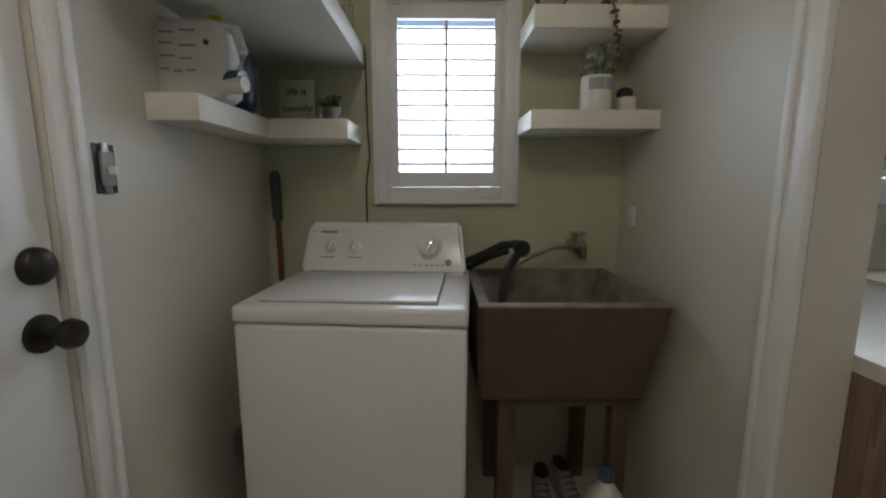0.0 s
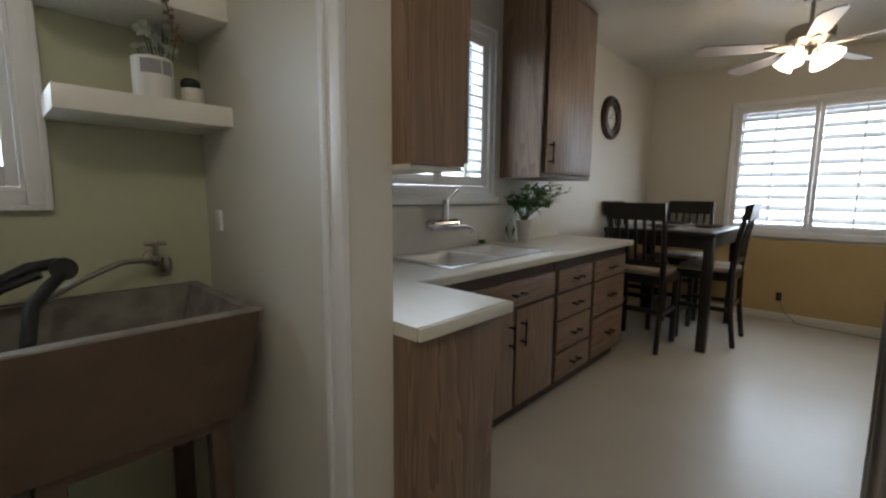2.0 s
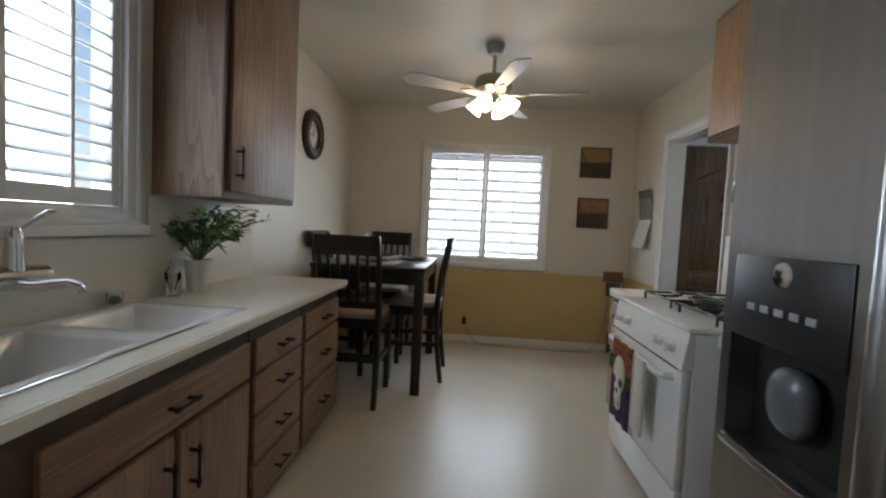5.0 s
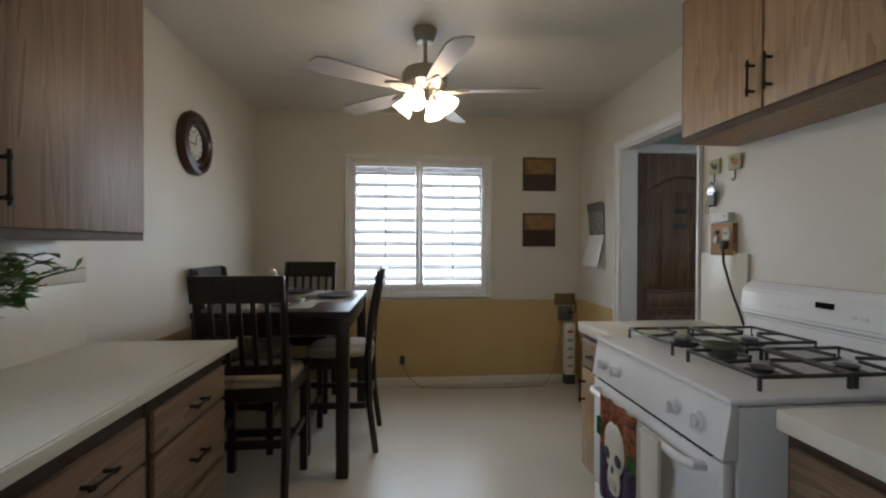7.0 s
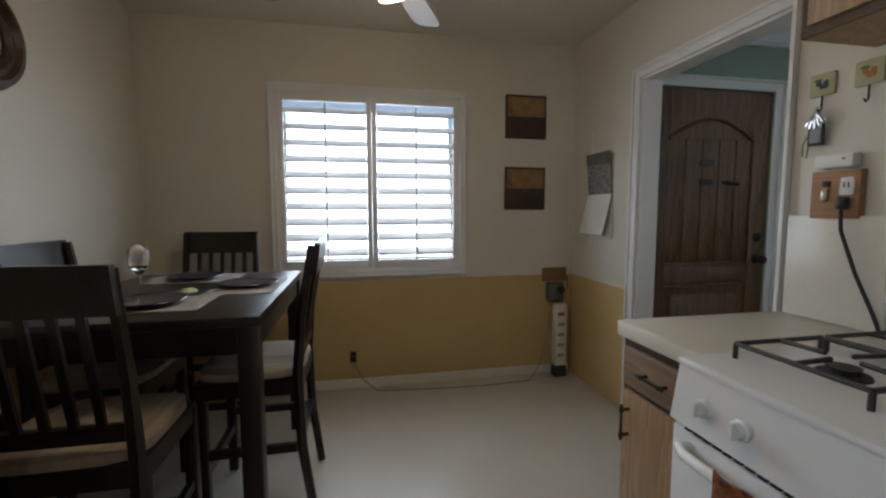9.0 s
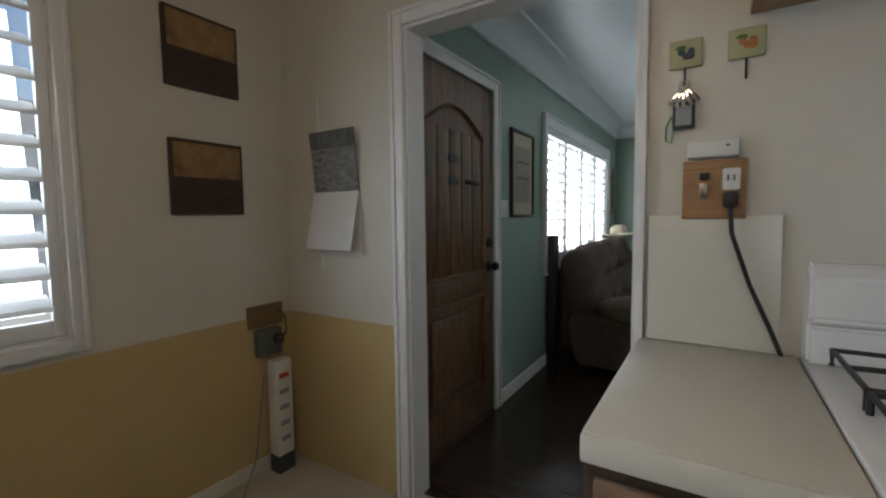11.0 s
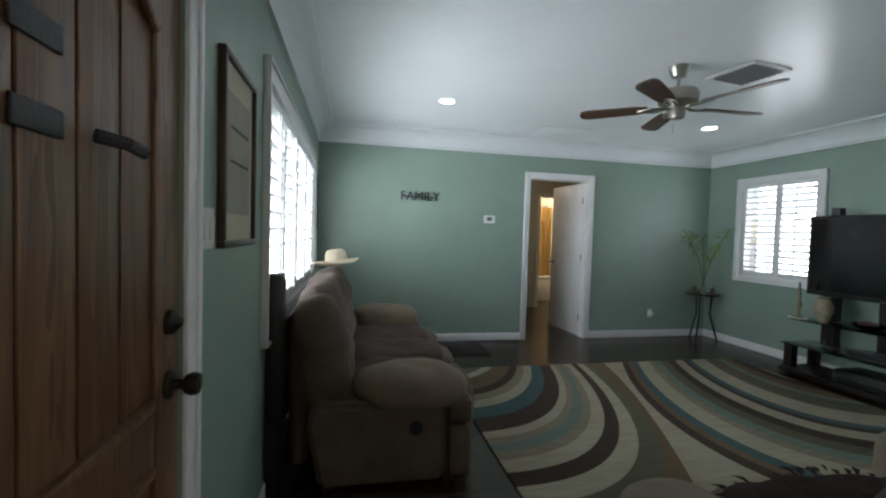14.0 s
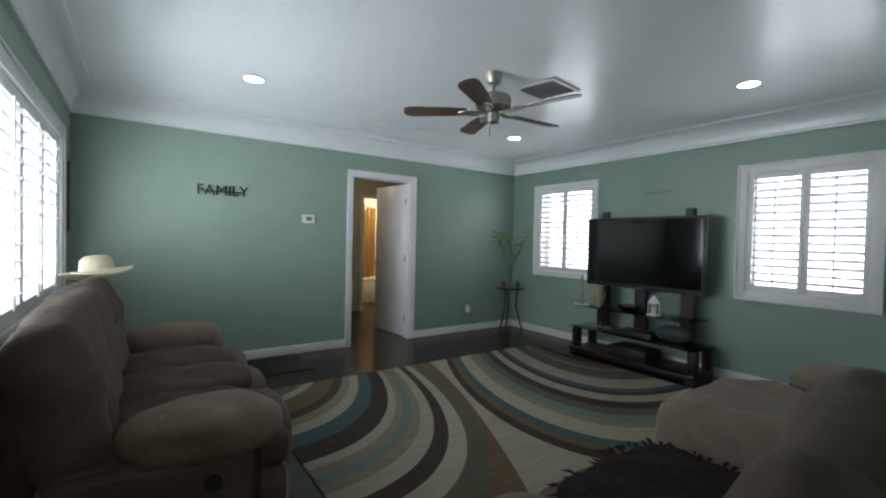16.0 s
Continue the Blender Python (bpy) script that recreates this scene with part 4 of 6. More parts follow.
def chair():
    """Slat-back counter chair facing +x; the back rest at -x."""
    c = thing("dining_chair", pose(4.20, 1.60, 0), "espresso wood slat-back counter chair with beige seat", "chair", "chairs round the table")
    w = 0.2
    for y in (-w, w):
        part("back_leg", tube(bmesh.new(), [(-0.24, y, 0), (-0.20, y, 0.30), (-0.19, y, 0.60), (-0.21, y, 0.85), (-0.26, y, 1.14)], [0.020, 0.022, 0.024, 0.021, 0.018], 6), ESP, c)
        part("leg", box(0.16, 0.20, y - 0.02, y + 0.02, 0, 0.58, r=0.004), ESP, c)
        part("stretcher", box(-0.18, 0.17, y - 0.011, y + 0.011, 0.28, 0.315), ESP, c)
        part("seat_rail", box(-0.18, 0.20, y - 0.016, y + 0.016, 0.53, 0.595), ESP, c)
    part("stretcher", box(0.165, 0.19, -w, w, 0.20, 0.24), ESP, c)
    part("stretcher", box(-0.205, -0.18, -w, w, 0.30, 0.335), ESP, c)
    part("seat_rail", box(0.165, 0.20, -w, w, 0.53, 0.595), ESP, c)
    part("seat_rail", box(-0.205, -0.175, -w, w, 0.53, 0.595), ESP, c)
    part("seat", cushion((0.0, 0, 0.615), (0.42, 0.43, 0.055), 5, 24, 0.001), STRIPE, c, "beige striped upholstered seat")
    bm = bmesh.new()
    prism(bm, [(-0.275, 1.02), (-0.25, 1.02), (-0.27, 1.15), (-0.295, 1.15)], 1, -w - 0.015, w + 0.015)
    part("top_rail", bm, ESP, c)
    part("lower_rail", box(-0.21, -0.185, -w, w, 0.665, 0.71), ESP, c)
    for k in range(5):
        y = -0.13 + k * 0.065
        bm = bmesh.new()
        prism(bm, [(-0.21, 0.70), (-0.197, 0.70), (-0.255, 1.03), (-0.268, 1.03)], 1, y - 0.011, y + 0.011)
        part("slat", bm, ESP, c)
    return c


ch = chair()
copy_thing(ch, pose(4.75, 1.24, 0, 0, 0, 90))
copy_thing(ch, pose(5.38, 1.63, 0, 0, 0, 180))
copy_thing(ch, pose(4.78, 1.83, 0, 0, 0, -90))


def setting(x, y, rz):
    pm = thing("placemat", pose(x, y, TZ, 0, 0, rz), "pale woven placemat on the dark table", "placemat", "place settings")
    part("mat", box(-0.21, 0.21, -0.14, 0.14, 0.0005, 0.003), mat("pale_weave", (0.42, 0.40, 0.38), 0.9, c2=(0.34, 0.32, 0.30), scale=90, bump=0.3, bscale=300), pm)
    pl = thing("plate", pose(x, y, TZ + 0.004, 0, 0, rz), "dark blue-grey dinner plate", "plate", "place settings")
    part("dish", lathe([(0.07, 0), (0.085, 0.004), (0.13, 0.018), (0.128, 0.021), (0.085, 0.009), (0.002, 0.008)], 28), mat("slate_glaze", (0.05, 0.05, 0.075), 0.25), pl)


setting(4.51, 1.57, 90)
setting(4.87, 1.30, 0)
setting(5.15, 1.62, 90)
gl = thing("wine_glass", pose(4.66, 1.66, TZ), "clear stemmed wine glass with folded napkin", "glass")
part("bowl", lathe([(0.036, 0.0), (0.034, 0.004), (0.005, 0.008), (0.005, 0.09), (0.02, 0.10), (0.036, 0.13), (0.038, 0.17), (0.034, 0.20), (0.033, 0.20), (0.036, 0.17), (0.034, 0.132), (0.004, 0.104)], 20), GLASS, gl)
part("napkin", cushion((0, 0, 0.18), (0.05, 0.05, 0.07), 2.2, 12, 0.006), PAPER, gl, "white folded napkin")
nb = thing("napkin", pose(4.70, 1.50, TZ), "small pale green napkin on the table", "napkin")
part("cloth", cushion((0, 0, 0.012), (0.09, 0.06, 0.024), 3, 12, 0.004), mat("pale_green_cloth", (0.35, 0.45, 0.25), 0.9), nb)


def fan(name, m, label, blades, blade_mat, angle0, lit):
    """Ceiling fan hung from z=0: canopy, rod, motor, five blades with irons, and a light kit when lit."""
    f = thing(name, m, label, "ceiling fan")
    drop = 0.175 if lit else 0.11
    part("canopy", lathe([(0.02, -0.075), (0.045, -0.07), (0.062, -0.03), (0.068, 0.0)], 24), NICKEL, f)
    if True:
        part("downrod", rod((0, 0, -drop - 0.05), (0, 0, -0.06), 0.012), NICKEL, f)
    z = -drop - 0.05
    part("motor", lathe([(0.05, z - 0.125), (0.085, z - 0.12), (0.125, z - 0.085), (0.13, z - 0.03), (0.115, z - 0.005), (0.05, z + 0.01), (0.02, z + 0.012)], 30), NICKEL, f)
    part("hub", lathe([(0.02, z - 0.20), (0.045, z - 0.19), (0.052, z - 0.165), (0.045, z - 0.125)], 24), NICKEL, f)
    zb = z - 0.115
    L = 0.47 if lit else 0.46
    for k in range(blades):
        a = angle0 + k * 360 / blades
        bm = bmesh.new()
        pts = [(0.19, -0.045), (0.30, -0.058), (0.19 + L - 0.06, -0.068), (0.19 + L - 0.015, -0.05), (0.19 + L, 0.0), (0.19 + L - 0.015, 0.05), (0.19 + L - 0.06, 0.068), (0.30, 0.058), (0.19, 0.045)]
        prism(bm, pts, 2, -0.004, 0.004)
        b = part("blade", bm, blade_mat, f, angle=30)
        b.matrix_basis = pose(0, 0, zb, 0, 0, a) @ pose(0, 0, 0, 11)
        bm = bmesh.new()
        for s in (-1, 1):
            tube(bm, [(0.07, 0, -0.006), (0.11, s * 0.025, -0.012), (0.16, s * 0.032, -0.010), (0.21, s * 0.02, -0.008), (0.25, 0, -0.008)], 0.007, 6)
        bx(bm, 0.06, 0.22, -0.010, 0.010, -0.012, -0.005)
        ir = part("blade_iron", bm, NICKEL, f)
        ir.matrix_basis = pose(0, 0, zb, 0, 0, a) @ pose(0, 0, 0, 11)
    if lit:
        for k in range(4):
            a = radians(45 + 90 * k + 20)
            dx, dy = math.cos(a), math.sin(a)
            part("lamp_arm", tube(bmesh.new(), [(dx * 0.03, dy * 0.03, z - 0.15), (dx * 0.07, dy * 0.07, z - 0.135), (dx * 0.09, dy * 0.09, z - 0.15)], 0.009, 8), NICKEL, f)
            sh = part("shade", lathe([(0.022, 0.0), (0.03, -0.02), (0.045, -0.06), (0.060, -0.10), (0.057, -0.10), (0.04, -0.058), (0.004, -0.012)], 20), BULB, f, "lit frosted glass shade")
            sh.matrix_basis = Matrix.Translation((dx * 0.085, dy * 0.085, z - 0.145)) @ Matrix.Rotation(radians(40), 4, Vector((-dy, dx, 0)).normalized() * -1)
    else:
        part("pull_chain", rod((0.03, 0, z - 0.30), (0.03, 0, z - 0.19), 0.002), NICKEL, f)
    return f


fan("ceiling_fan_dining", pose(4.28, 0.71, H), "brushed nickel ceiling fan with four lit shades", 5, BLADEL, 48, True)
fl = new("fan_lamp", bpy.data.lights.new("fan_lamp", "POINT"))
fl.data.energy, fl.data.color, fl.data.shadow_soft_size = 7, (1, 0.78, 0.55), 0.09
fl.location = (4.28, 0.71, H - 0.56)
fan("ceiling_fan_living", pose(2.56, -3.33, H), "brushed nickel ceiling fan with walnut blades", 5, BLADE, 34, False)

ck = thing("wall_clock", pose(4.665, KN, 1.925), "round dark wood wall clock with cream dial", "clock")
part("rim", lathe([(0.195, 0), (0.20, -0.02), (0.185, -0.045), (0.16, -0.05), (0.145, -0.035), (0.125, -0.04), (0.105, -0.028), (0.10, -0.012), (0.004, -0.012)], 48, axis="y"), CLOCKR, ck)
part("dial", lathe([(0.10, -0.0125), (0.10, -0.016), (0.002, -0.016)], 40, axis="y"), CLOCKF, ck)
for k in range(12):
    a = radians(30 * k)
    b = part("hour_mark", box(-0.004, 0.004, -0.0185, -0.0165, 0.070, 0.090), INK, ck)
    b.matrix_basis = Matrix.Rotation(a, 4, "Y")
for a, n in ((-95, 0.075), (20, 0.055)):
    b = part("clock_hand", box(-0.003, 0.003, -0.021, -0.019, -0.015, n), INK, ck)
    b.matrix_basis = Matrix.Rotation(radians(a), 4, "Y")

for z in (1.97, 1.445):
    c = thing("canvas_print", pose(KE, -0.443, z, 0, 0, 90), "square amber and umber abstract canvas", "picture", "canvas prints")
    part("canvas", box(-0.157, 0.157, 0, 0.022, -0.157, 0.157, r=0.002), PICBRN, c)
    part("painted_band", box(-0.145, 0.145, 0.022, 0.0245, 0.0, 0.142), PICTAN, c, "amber painted upper band")

cl = thing("wall_calendar", pose(5.46, KS, 1.39), "paper calendar with a grey photograph, page lifting", "calendar")
part("back_sheet", box(-0.15, 0.13, 0.0, 0.003, -0.30, 0.0), PAPER, cl)
bm = bmesh.new()
prism(bm, [(0.004, 0.0), (0.008, 0.0), (0.075, -0.27), (0.071, -0.27)], 0, -0.148, 0.145)
part("page", bm, PAPER, cl, smooth=False)
bm = bmesh.new()
prism(bm, [(0.004, 0.0), (0.007, 0.0), (0.034, 0.28), (0.031, 0.28)], 0, -0.145, 0.14)
part("photograph", bm, PHOTO, cl, smooth=False)
bm = bmesh.new()
prism(bm, [(0.0275, 0.20), (0.029, 0.20), (0.0365, 0.28), (0.035, 0.28)], 0, -0.145, 0.14)
part("photograph", bm, PHOTOD, cl, smooth=False)
part("wall_strip", box(0.10, 0.12, 0.0, 0.002, -0.36, 0.45), TRIM, cl, "pale strip of old paint")

# hole in the wall corner with an old box, and the powered strip below it
hb = thing("wall_box", pose(KE, -0.70, 0.77, 0, 0, 90), "open wooden recess with exposed junction box", "junction box")
part("recess", box(-0.10, 0.10, 0.0, 0.006, -0.04, 0.07), mat("raw_recess_wood", (0.22, 0.14, 0.06), 0.8), hb)
part("cover", box(-0.06, 0.07, 0.004, 0.05, -0.18, -0.045, r=0.006), mat("grey_green_metal", (0.10, 0.12, 0.11), 0.5), hb)
part("plug", cushion((-0.03, 0.06, -0.10), (0.05, 0.05, 0.05), 3, 12, 0), BLACK, hb)
part("cable", tube(bmesh.new(), [(-0.06, 0.02, 0.04), (-0.095, 0.03, 0.0), (-0.10, 0.03, -0.08), (-0.05, 0.04, -0.14)], 0.004, 6), BLACK, hb)
ts = thing("paper_tube", pose(KE - 0.07, -0.72, 0), "white printed carton leaning in the corner", "box")
part("carton", box(-0.035, 0.035, -0.045, 0.045, 0.0, 0.57, r=0.003), PLASTW, ts)
part("base", box(-0.037, 0.037, -0.047, 0.047, 0.0, 0.09, r=0.003), INK, ts)
for k in range(5):
    part("print_bar", box(-0.0365, -0.034, -0.025, 0.03, 0.16 + k * 0.08, 0.185 + k * 0.08), REDC if k == 4 else GREYL, ts)
oc = thing("floor_cable", pose(0, 0, 0), "thin grey cable lying along the wall", "cable")
part("cord", tube(bmesh.new(), [(KE - 0.02, 0.84, 0.2), (KE - 0.05, 0.78, 0.08), (KE - 0.10, 0.68, 0.006), (KE - 0.14, 0.3, 0.005), (KE - 0.16, -0.1, 0.005), (KE - 0.14, -0.45, 0.006), (KE - 0.06, -0.58, 0.12), (KE - 0.03, -0.66, 0.5)], 0.004, 6), mat("grey_cord", (0.25, 0.24, 0.20), 0.6), oc)
wo = thing("wall_outlet", pose(KE - 0.003, 0.844, 0.23, 0, 0, 90), "dark plug in a low wall outlet", "outlet")
part("plate", box(-0.022, 0.022, 0, 0.006, -0.04, 0.04, r=0.003), BLACK, wo)
part("plug", box(-0.018, 0.018, 0.006, 0.035, -0.03, 0.01, r=0.006), BLACK, wo)


# outlets, hooks and keys beside the doorway
ob_ = thing("outlet_board", pose(3.95, KS, 1.33), "bare wooden board with socket and black plug", "outlet")
part("board", box(-0.077, 0.077, 0, 0.03, -0.08, 0.085, r=0.002), PLYW, ob_)
so = part("socket", box(-0.062, -0.018, 0.03, 0.034, 0.0, 0.06, r=0.006), PAPER, ob_, "white socket")
for x in (-0.047, -0.033):
    part("slot", box(x - 0.002, x + 0.002, 0.034, 0.0355, 0.025, 0.042), BLACK, so)
part("plug", box(-0.058, -0.022, 0.03, 0.06, -0.05, -0.005, r=0.01), BLACK, ob_)
part("switch", box(0.015, 0.035, 0.03, 0.042, -0.02, 0.02, r=0.003), NICKEL, ob_)
part("jack", box(0.012, 0.036, 0.03, 0.038, 0.03, 0.05, r=0.003), BRONZE, ob_)
part("cord", tube(bmesh.new(), [(-0.04, 0.05, -0.05), (-0.045, 0.05, -0.12), (-0.09, 0.04, -0.26), (-0.14, 0.03, -0.38), (-0.17, 0.025, -0.46)], 0.006, 8), BLACK, ob_)
al = thing("wall_sensor", pose(3.955, KS, 1.445), "small white plastic alarm box", "sensor")
part("case", box(-0.062, 0.062, 0, 0.04, -0.022, 0.025, r=0.006), PLASTW, al)
part("slot", box(-0.04, -0.03, 0.04, 0.0415, 0.005, 0.01), INK, al)
for x, lab, fruit in ((4.03, "sage tile hook with a grape picture", (0.05, 0.06, 0.09)), (3.885, "sage tile hook with an orange picture", (0.45, 0.16, 0.04))):
    h = thing("tile_hook", pose(x, KS, 1.725), lab, "hook", "tile hooks")
    part("tile", box(-0.042, 0.042, 0, 0.014, -0.04, 0.04, r=0.004), TILEC, h)
    for k in range(4):
        part("painted_fruit", cushion((-0.014 + 0.012 * (k % 3), 0.014, -0.008 + 0.012 * (k // 2)), (0.02, 0.006, 0.02), 2, 10, 0), mat("fruit_paint", fruit, 0.5), h)
    part("painted_leaf", cushion((0.012, 0.014, 0.016), (0.03, 0.005, 0.012), 2, 10, 0), LEAF, h)
    part("hook", tube(bmesh.new(), [(0, 0.008, -0.04), (0, 0.008, -0.085), (0, 0.018, -0.095), (0, 0.026, -0.085)], 0.003, 6), BRONZE, h)
kr = thing("key_ring", pose(4.03, KS + 0.022, 1.63), "bunch of keys with a photo fob", "keys")
part("fob", box(-0.028, 0.028, -0.004, 0.004, -0.12, -0.04, r=0.003), INK, kr)
part("photo", box(-0.02, 0.02, 0.004, 0.0055, -0.11, -0.055), GREYL, kr)
for k in range(5):
    kk = part("key", box(-0.006, 0.006, -0.001 + 0.002 * k, 0.0005 + 0.002 * k, -0.06, 0.0, r=0.0004), CHROME, kr)
    kk.matrix_basis = pose(0, 0.004, 0, 0, -40 + 20 * k, 0)
part("ring", tube(bmesh.new(), [(0.014 * math.cos(a), 0, 0.004 + 0.014 * math.sin(a)) for a in [k * math.tau / 12 for k in range(13)]], 0.0015, 6), CHROME, kr)
part("carabiner", tube(bmesh.new(), [(0.03, 0, -0.08), (0.045, 0, -0.11), (0.045, 0, -0.15), (0.03, 0, -0.16), (0.025, 0, -0.12), (0.03, 0, -0.08)], 0.003, 6), LEAFP, kr)


def leaf(bm, p, d, n, size, wide=0.45):
    """One leaf as a bent blade of four faces."""
    d, n = d.normalized(), n.normalized()
    s = d.cross(n).normalized()
    pts = [p, p + d * size * 0.5 + s * size * wide * 0.5 + n * size * 0.05, p + d * size - n * size * 0.15, p + d * size * 0.5 - s * size * wide * 0.5 + n * size * 0.05, p + d * size * 0.5 - n * size * 0.04]
    v = [bm.verts.new(q) for q in pts]
    for f in ((0, 1, 4), (1, 2, 4), (2, 3, 4), (3, 0, 4)):
        bm.faces.new([v[i] for i in f])


def potted(name, m, label, pot, rim, stems, reach, height, size, material, droop=0.5, seed=3, leaves=6, pot_mat=None, wide=0.6):
    rng = random.Random(seed)
    p = thing(name, m, label, "plant")
    r0, hgt = pot
    part("pot", lathe([(r0 * 0.75, 0), (r0 * 0.78, 0.01), (r0, hgt - 0.01), (rim, hgt), (rim * 0.9, hgt), (r0 * 0.85, hgt - 0.02), (0.003, hgt - 0.02)], 24), pot_mat or POT, p)
    st, lv = bmesh.new(), bmesh.new()
    for k in range(stems):
        a = rng.uniform(0, math.tau)
        rr = reach * rng.uniform(0.35, 1.0)
        hh = height * rng.uniform(0.5, 1.0)
        pts = []
        for j in range(6):
            u = j / 5
            pts.append(Vector((math.cos(a) * rr * u, math.sin(a) * rr * u, hgt - 0.02 + hh * (u * 1.6 - droop * 1.3 * u * u))))
        tube(st, pts, 0.0018, 5)
        for j in range(leaves):
            u = rng.uniform(0.3, 1.0)
            i = min(int(u * 5), 4)
            q = pts[i].lerp(pts[i + 1], u * 5 - i)
            d = Vector((math.cos(a + rng.uniform(-1.6, 1.6)), math.sin(a + rng.uniform(-1.6, 1.6)), rng.uniform(-0.5, 0.6)))
            leaf(lv, q, d, Vector((rng.uniform(-.4, .4), rng.uniform(-.4, .4), 1)), size * rng.uniform(0.6, 1.2), wide)
    part("stem", st, STEM, p)
    part("foliage", lv, material, p, smooth=False)
    return p


potted("ivy_plant", pose(3.11, 2.06, CT), "trailing green ivy in a white ceramic pot", (0.055, 0.15), 0.062, 60, 0.30, 0.30, 0.055, LEAF, 0.55, 5, 8)
bo = thing("glass_bottle", pose(2.98, 2.085, CT), "clear glass bottle by the sink", "bottle")
part("body", lathe([(0.03, 0), (0.032, 0.01), (0.032, 0.10), (0.012, 0.13), (0.012, 0.16), (0.010, 0.16), (0.010, 0.13), (0.028, 0.10), (0.003, 0.012)], 18), GLASS, bo)
sg = thing("scrub_jar", pose(2.70, 2.105, CT), "small glass jar with dark green scrubber", "jar")
part("jar", lathe([(0.025, 0), (0.027, 0.05), (0.025, 0.06), (0.024, 0.06), (0.024, 0.01), (0.002, 0.008)], 16), GLASS, sg)
part("scrubber", cushion((0, 0, 0.025), (0.042, 0.042, 0.03), 2.5, 12, 0.002), LEAF, sg)

# ---- laundry ----
def washer():
    w = thing("washing_machine", pose(0.165, 1.812, 0, 0, 0, -4.5), "white top-loading washing machine", "washing machine")
    hx, f, b = 0.321, -0.285, 0.285
    part("cabinet", box(-hx, hx, f, b, 0.02, 0.845, r=0.012, seg=3), WHITE, w)
    for x in (-hx + 0.05, hx - 0.05):
        for y in (f + 0.05, b - 0.05):
            part("foot", lathe([(0.02, 0), (0.02, 0.021)], 12, (x, y, 0)), BLACK, w)
    part("top_panel", box(-hx - 0.003, hx + 0.003, f - 0.004, b, 0.848, 0.898, r=0.014, seg=3), WHITE, w)
    part("lid", box(-hx + 0.06, hx - 0.085, f + 0.045, 0.15, 0.8985, 0.909, r=0.005, seg=2), WHITE, w)
    part("lid_gap", box(-hx + 0.056, hx - 0.081, f + 0.041, 0.154, 0.8982, 0.8995), GREYL, w)
    c = bmesh.new()
    prism(c, [(0.14, 0.898), (0.19, 1.045), (0.215, 1.075), (0.26, 1.08), (0.295, 1.05), (0.295, 0.898)], 0, -hx + 0.02, hx - 0.01)
    for v in c.verts:
        if v.co.z > 1.0:
            v.co.x *= 0.93
    bmesh.ops.bevel(c, geom=[e for e in c.edges], offset=0.012, segments=3, affect="EDGES")
    con = part("console", c, WHITE, w, angle=35)
    tilt = pose(0, 0.165, 0.975, 0, 0, 0) @ pose(0, 0, 0, -18.8)
    for x, r in ((-0.19, 0.020), (-0.10, 0.020), (0.175, 0.036)):
        k = part("control_dial", lathe([(r * 1.25, 0), (r * 1.2, -0.004), (r, -0.006), (r * 0.92, -0.022), (0.003, -0.024)], 24, axis="y"), PLASTW, con)
        k.matrix_basis = tilt @ pose(x, 0.002, 0.02)
        k2 = part("dial_grip", box(-r * 0.16, r * 0.16, -0.034, -0.02, -r * 0.85, r * 0.85, r=0.003), CHROME if r > 0.03 else PLASTW, con)
        k2.matrix_basis = tilt @ pose(x, 0.002, 0.02, 0, 25, 0)
    part("dial_ring", lathe([(0.047, 0.001), (0.047, -0.002), (0.044, -0.002)], 28, axis="y"), CHROME, con).matrix_basis = tilt @ pose(0.175, 0.002, 0.02)
    part("button", lathe([(0.012, 0), (0.012, -0.006), (0.002, -0.007)], 16, axis="y"), GREYL, con).matrix_basis = tilt @ pose(0.245, 0.002, -0.035)
    part("name_bar", box(-0.03, 0.03, -0.002, 0.001, -0.004, 0.004), GREYL, con, "grey lettering bar").matrix_basis = tilt @ pose(-0.2, 0.0, 0.075)
    for k in range(6):
        part("print_bar", box(-0.006, 0.006, -0.0015, 0.001, -0.002, 0.002), GREYL, con).matrix_basis = tilt @ pose(0.125 + k * 0.02, 0.001, -0.045)
    for x in (-0.20, -0.10):
        part("print_bar", box(-0.025, 0.025, -0.0015, 0.001, -0.002, 0.002), GREYL, con).matrix_basis = tilt @ pose(x, 0.001, -0.02)


washer()


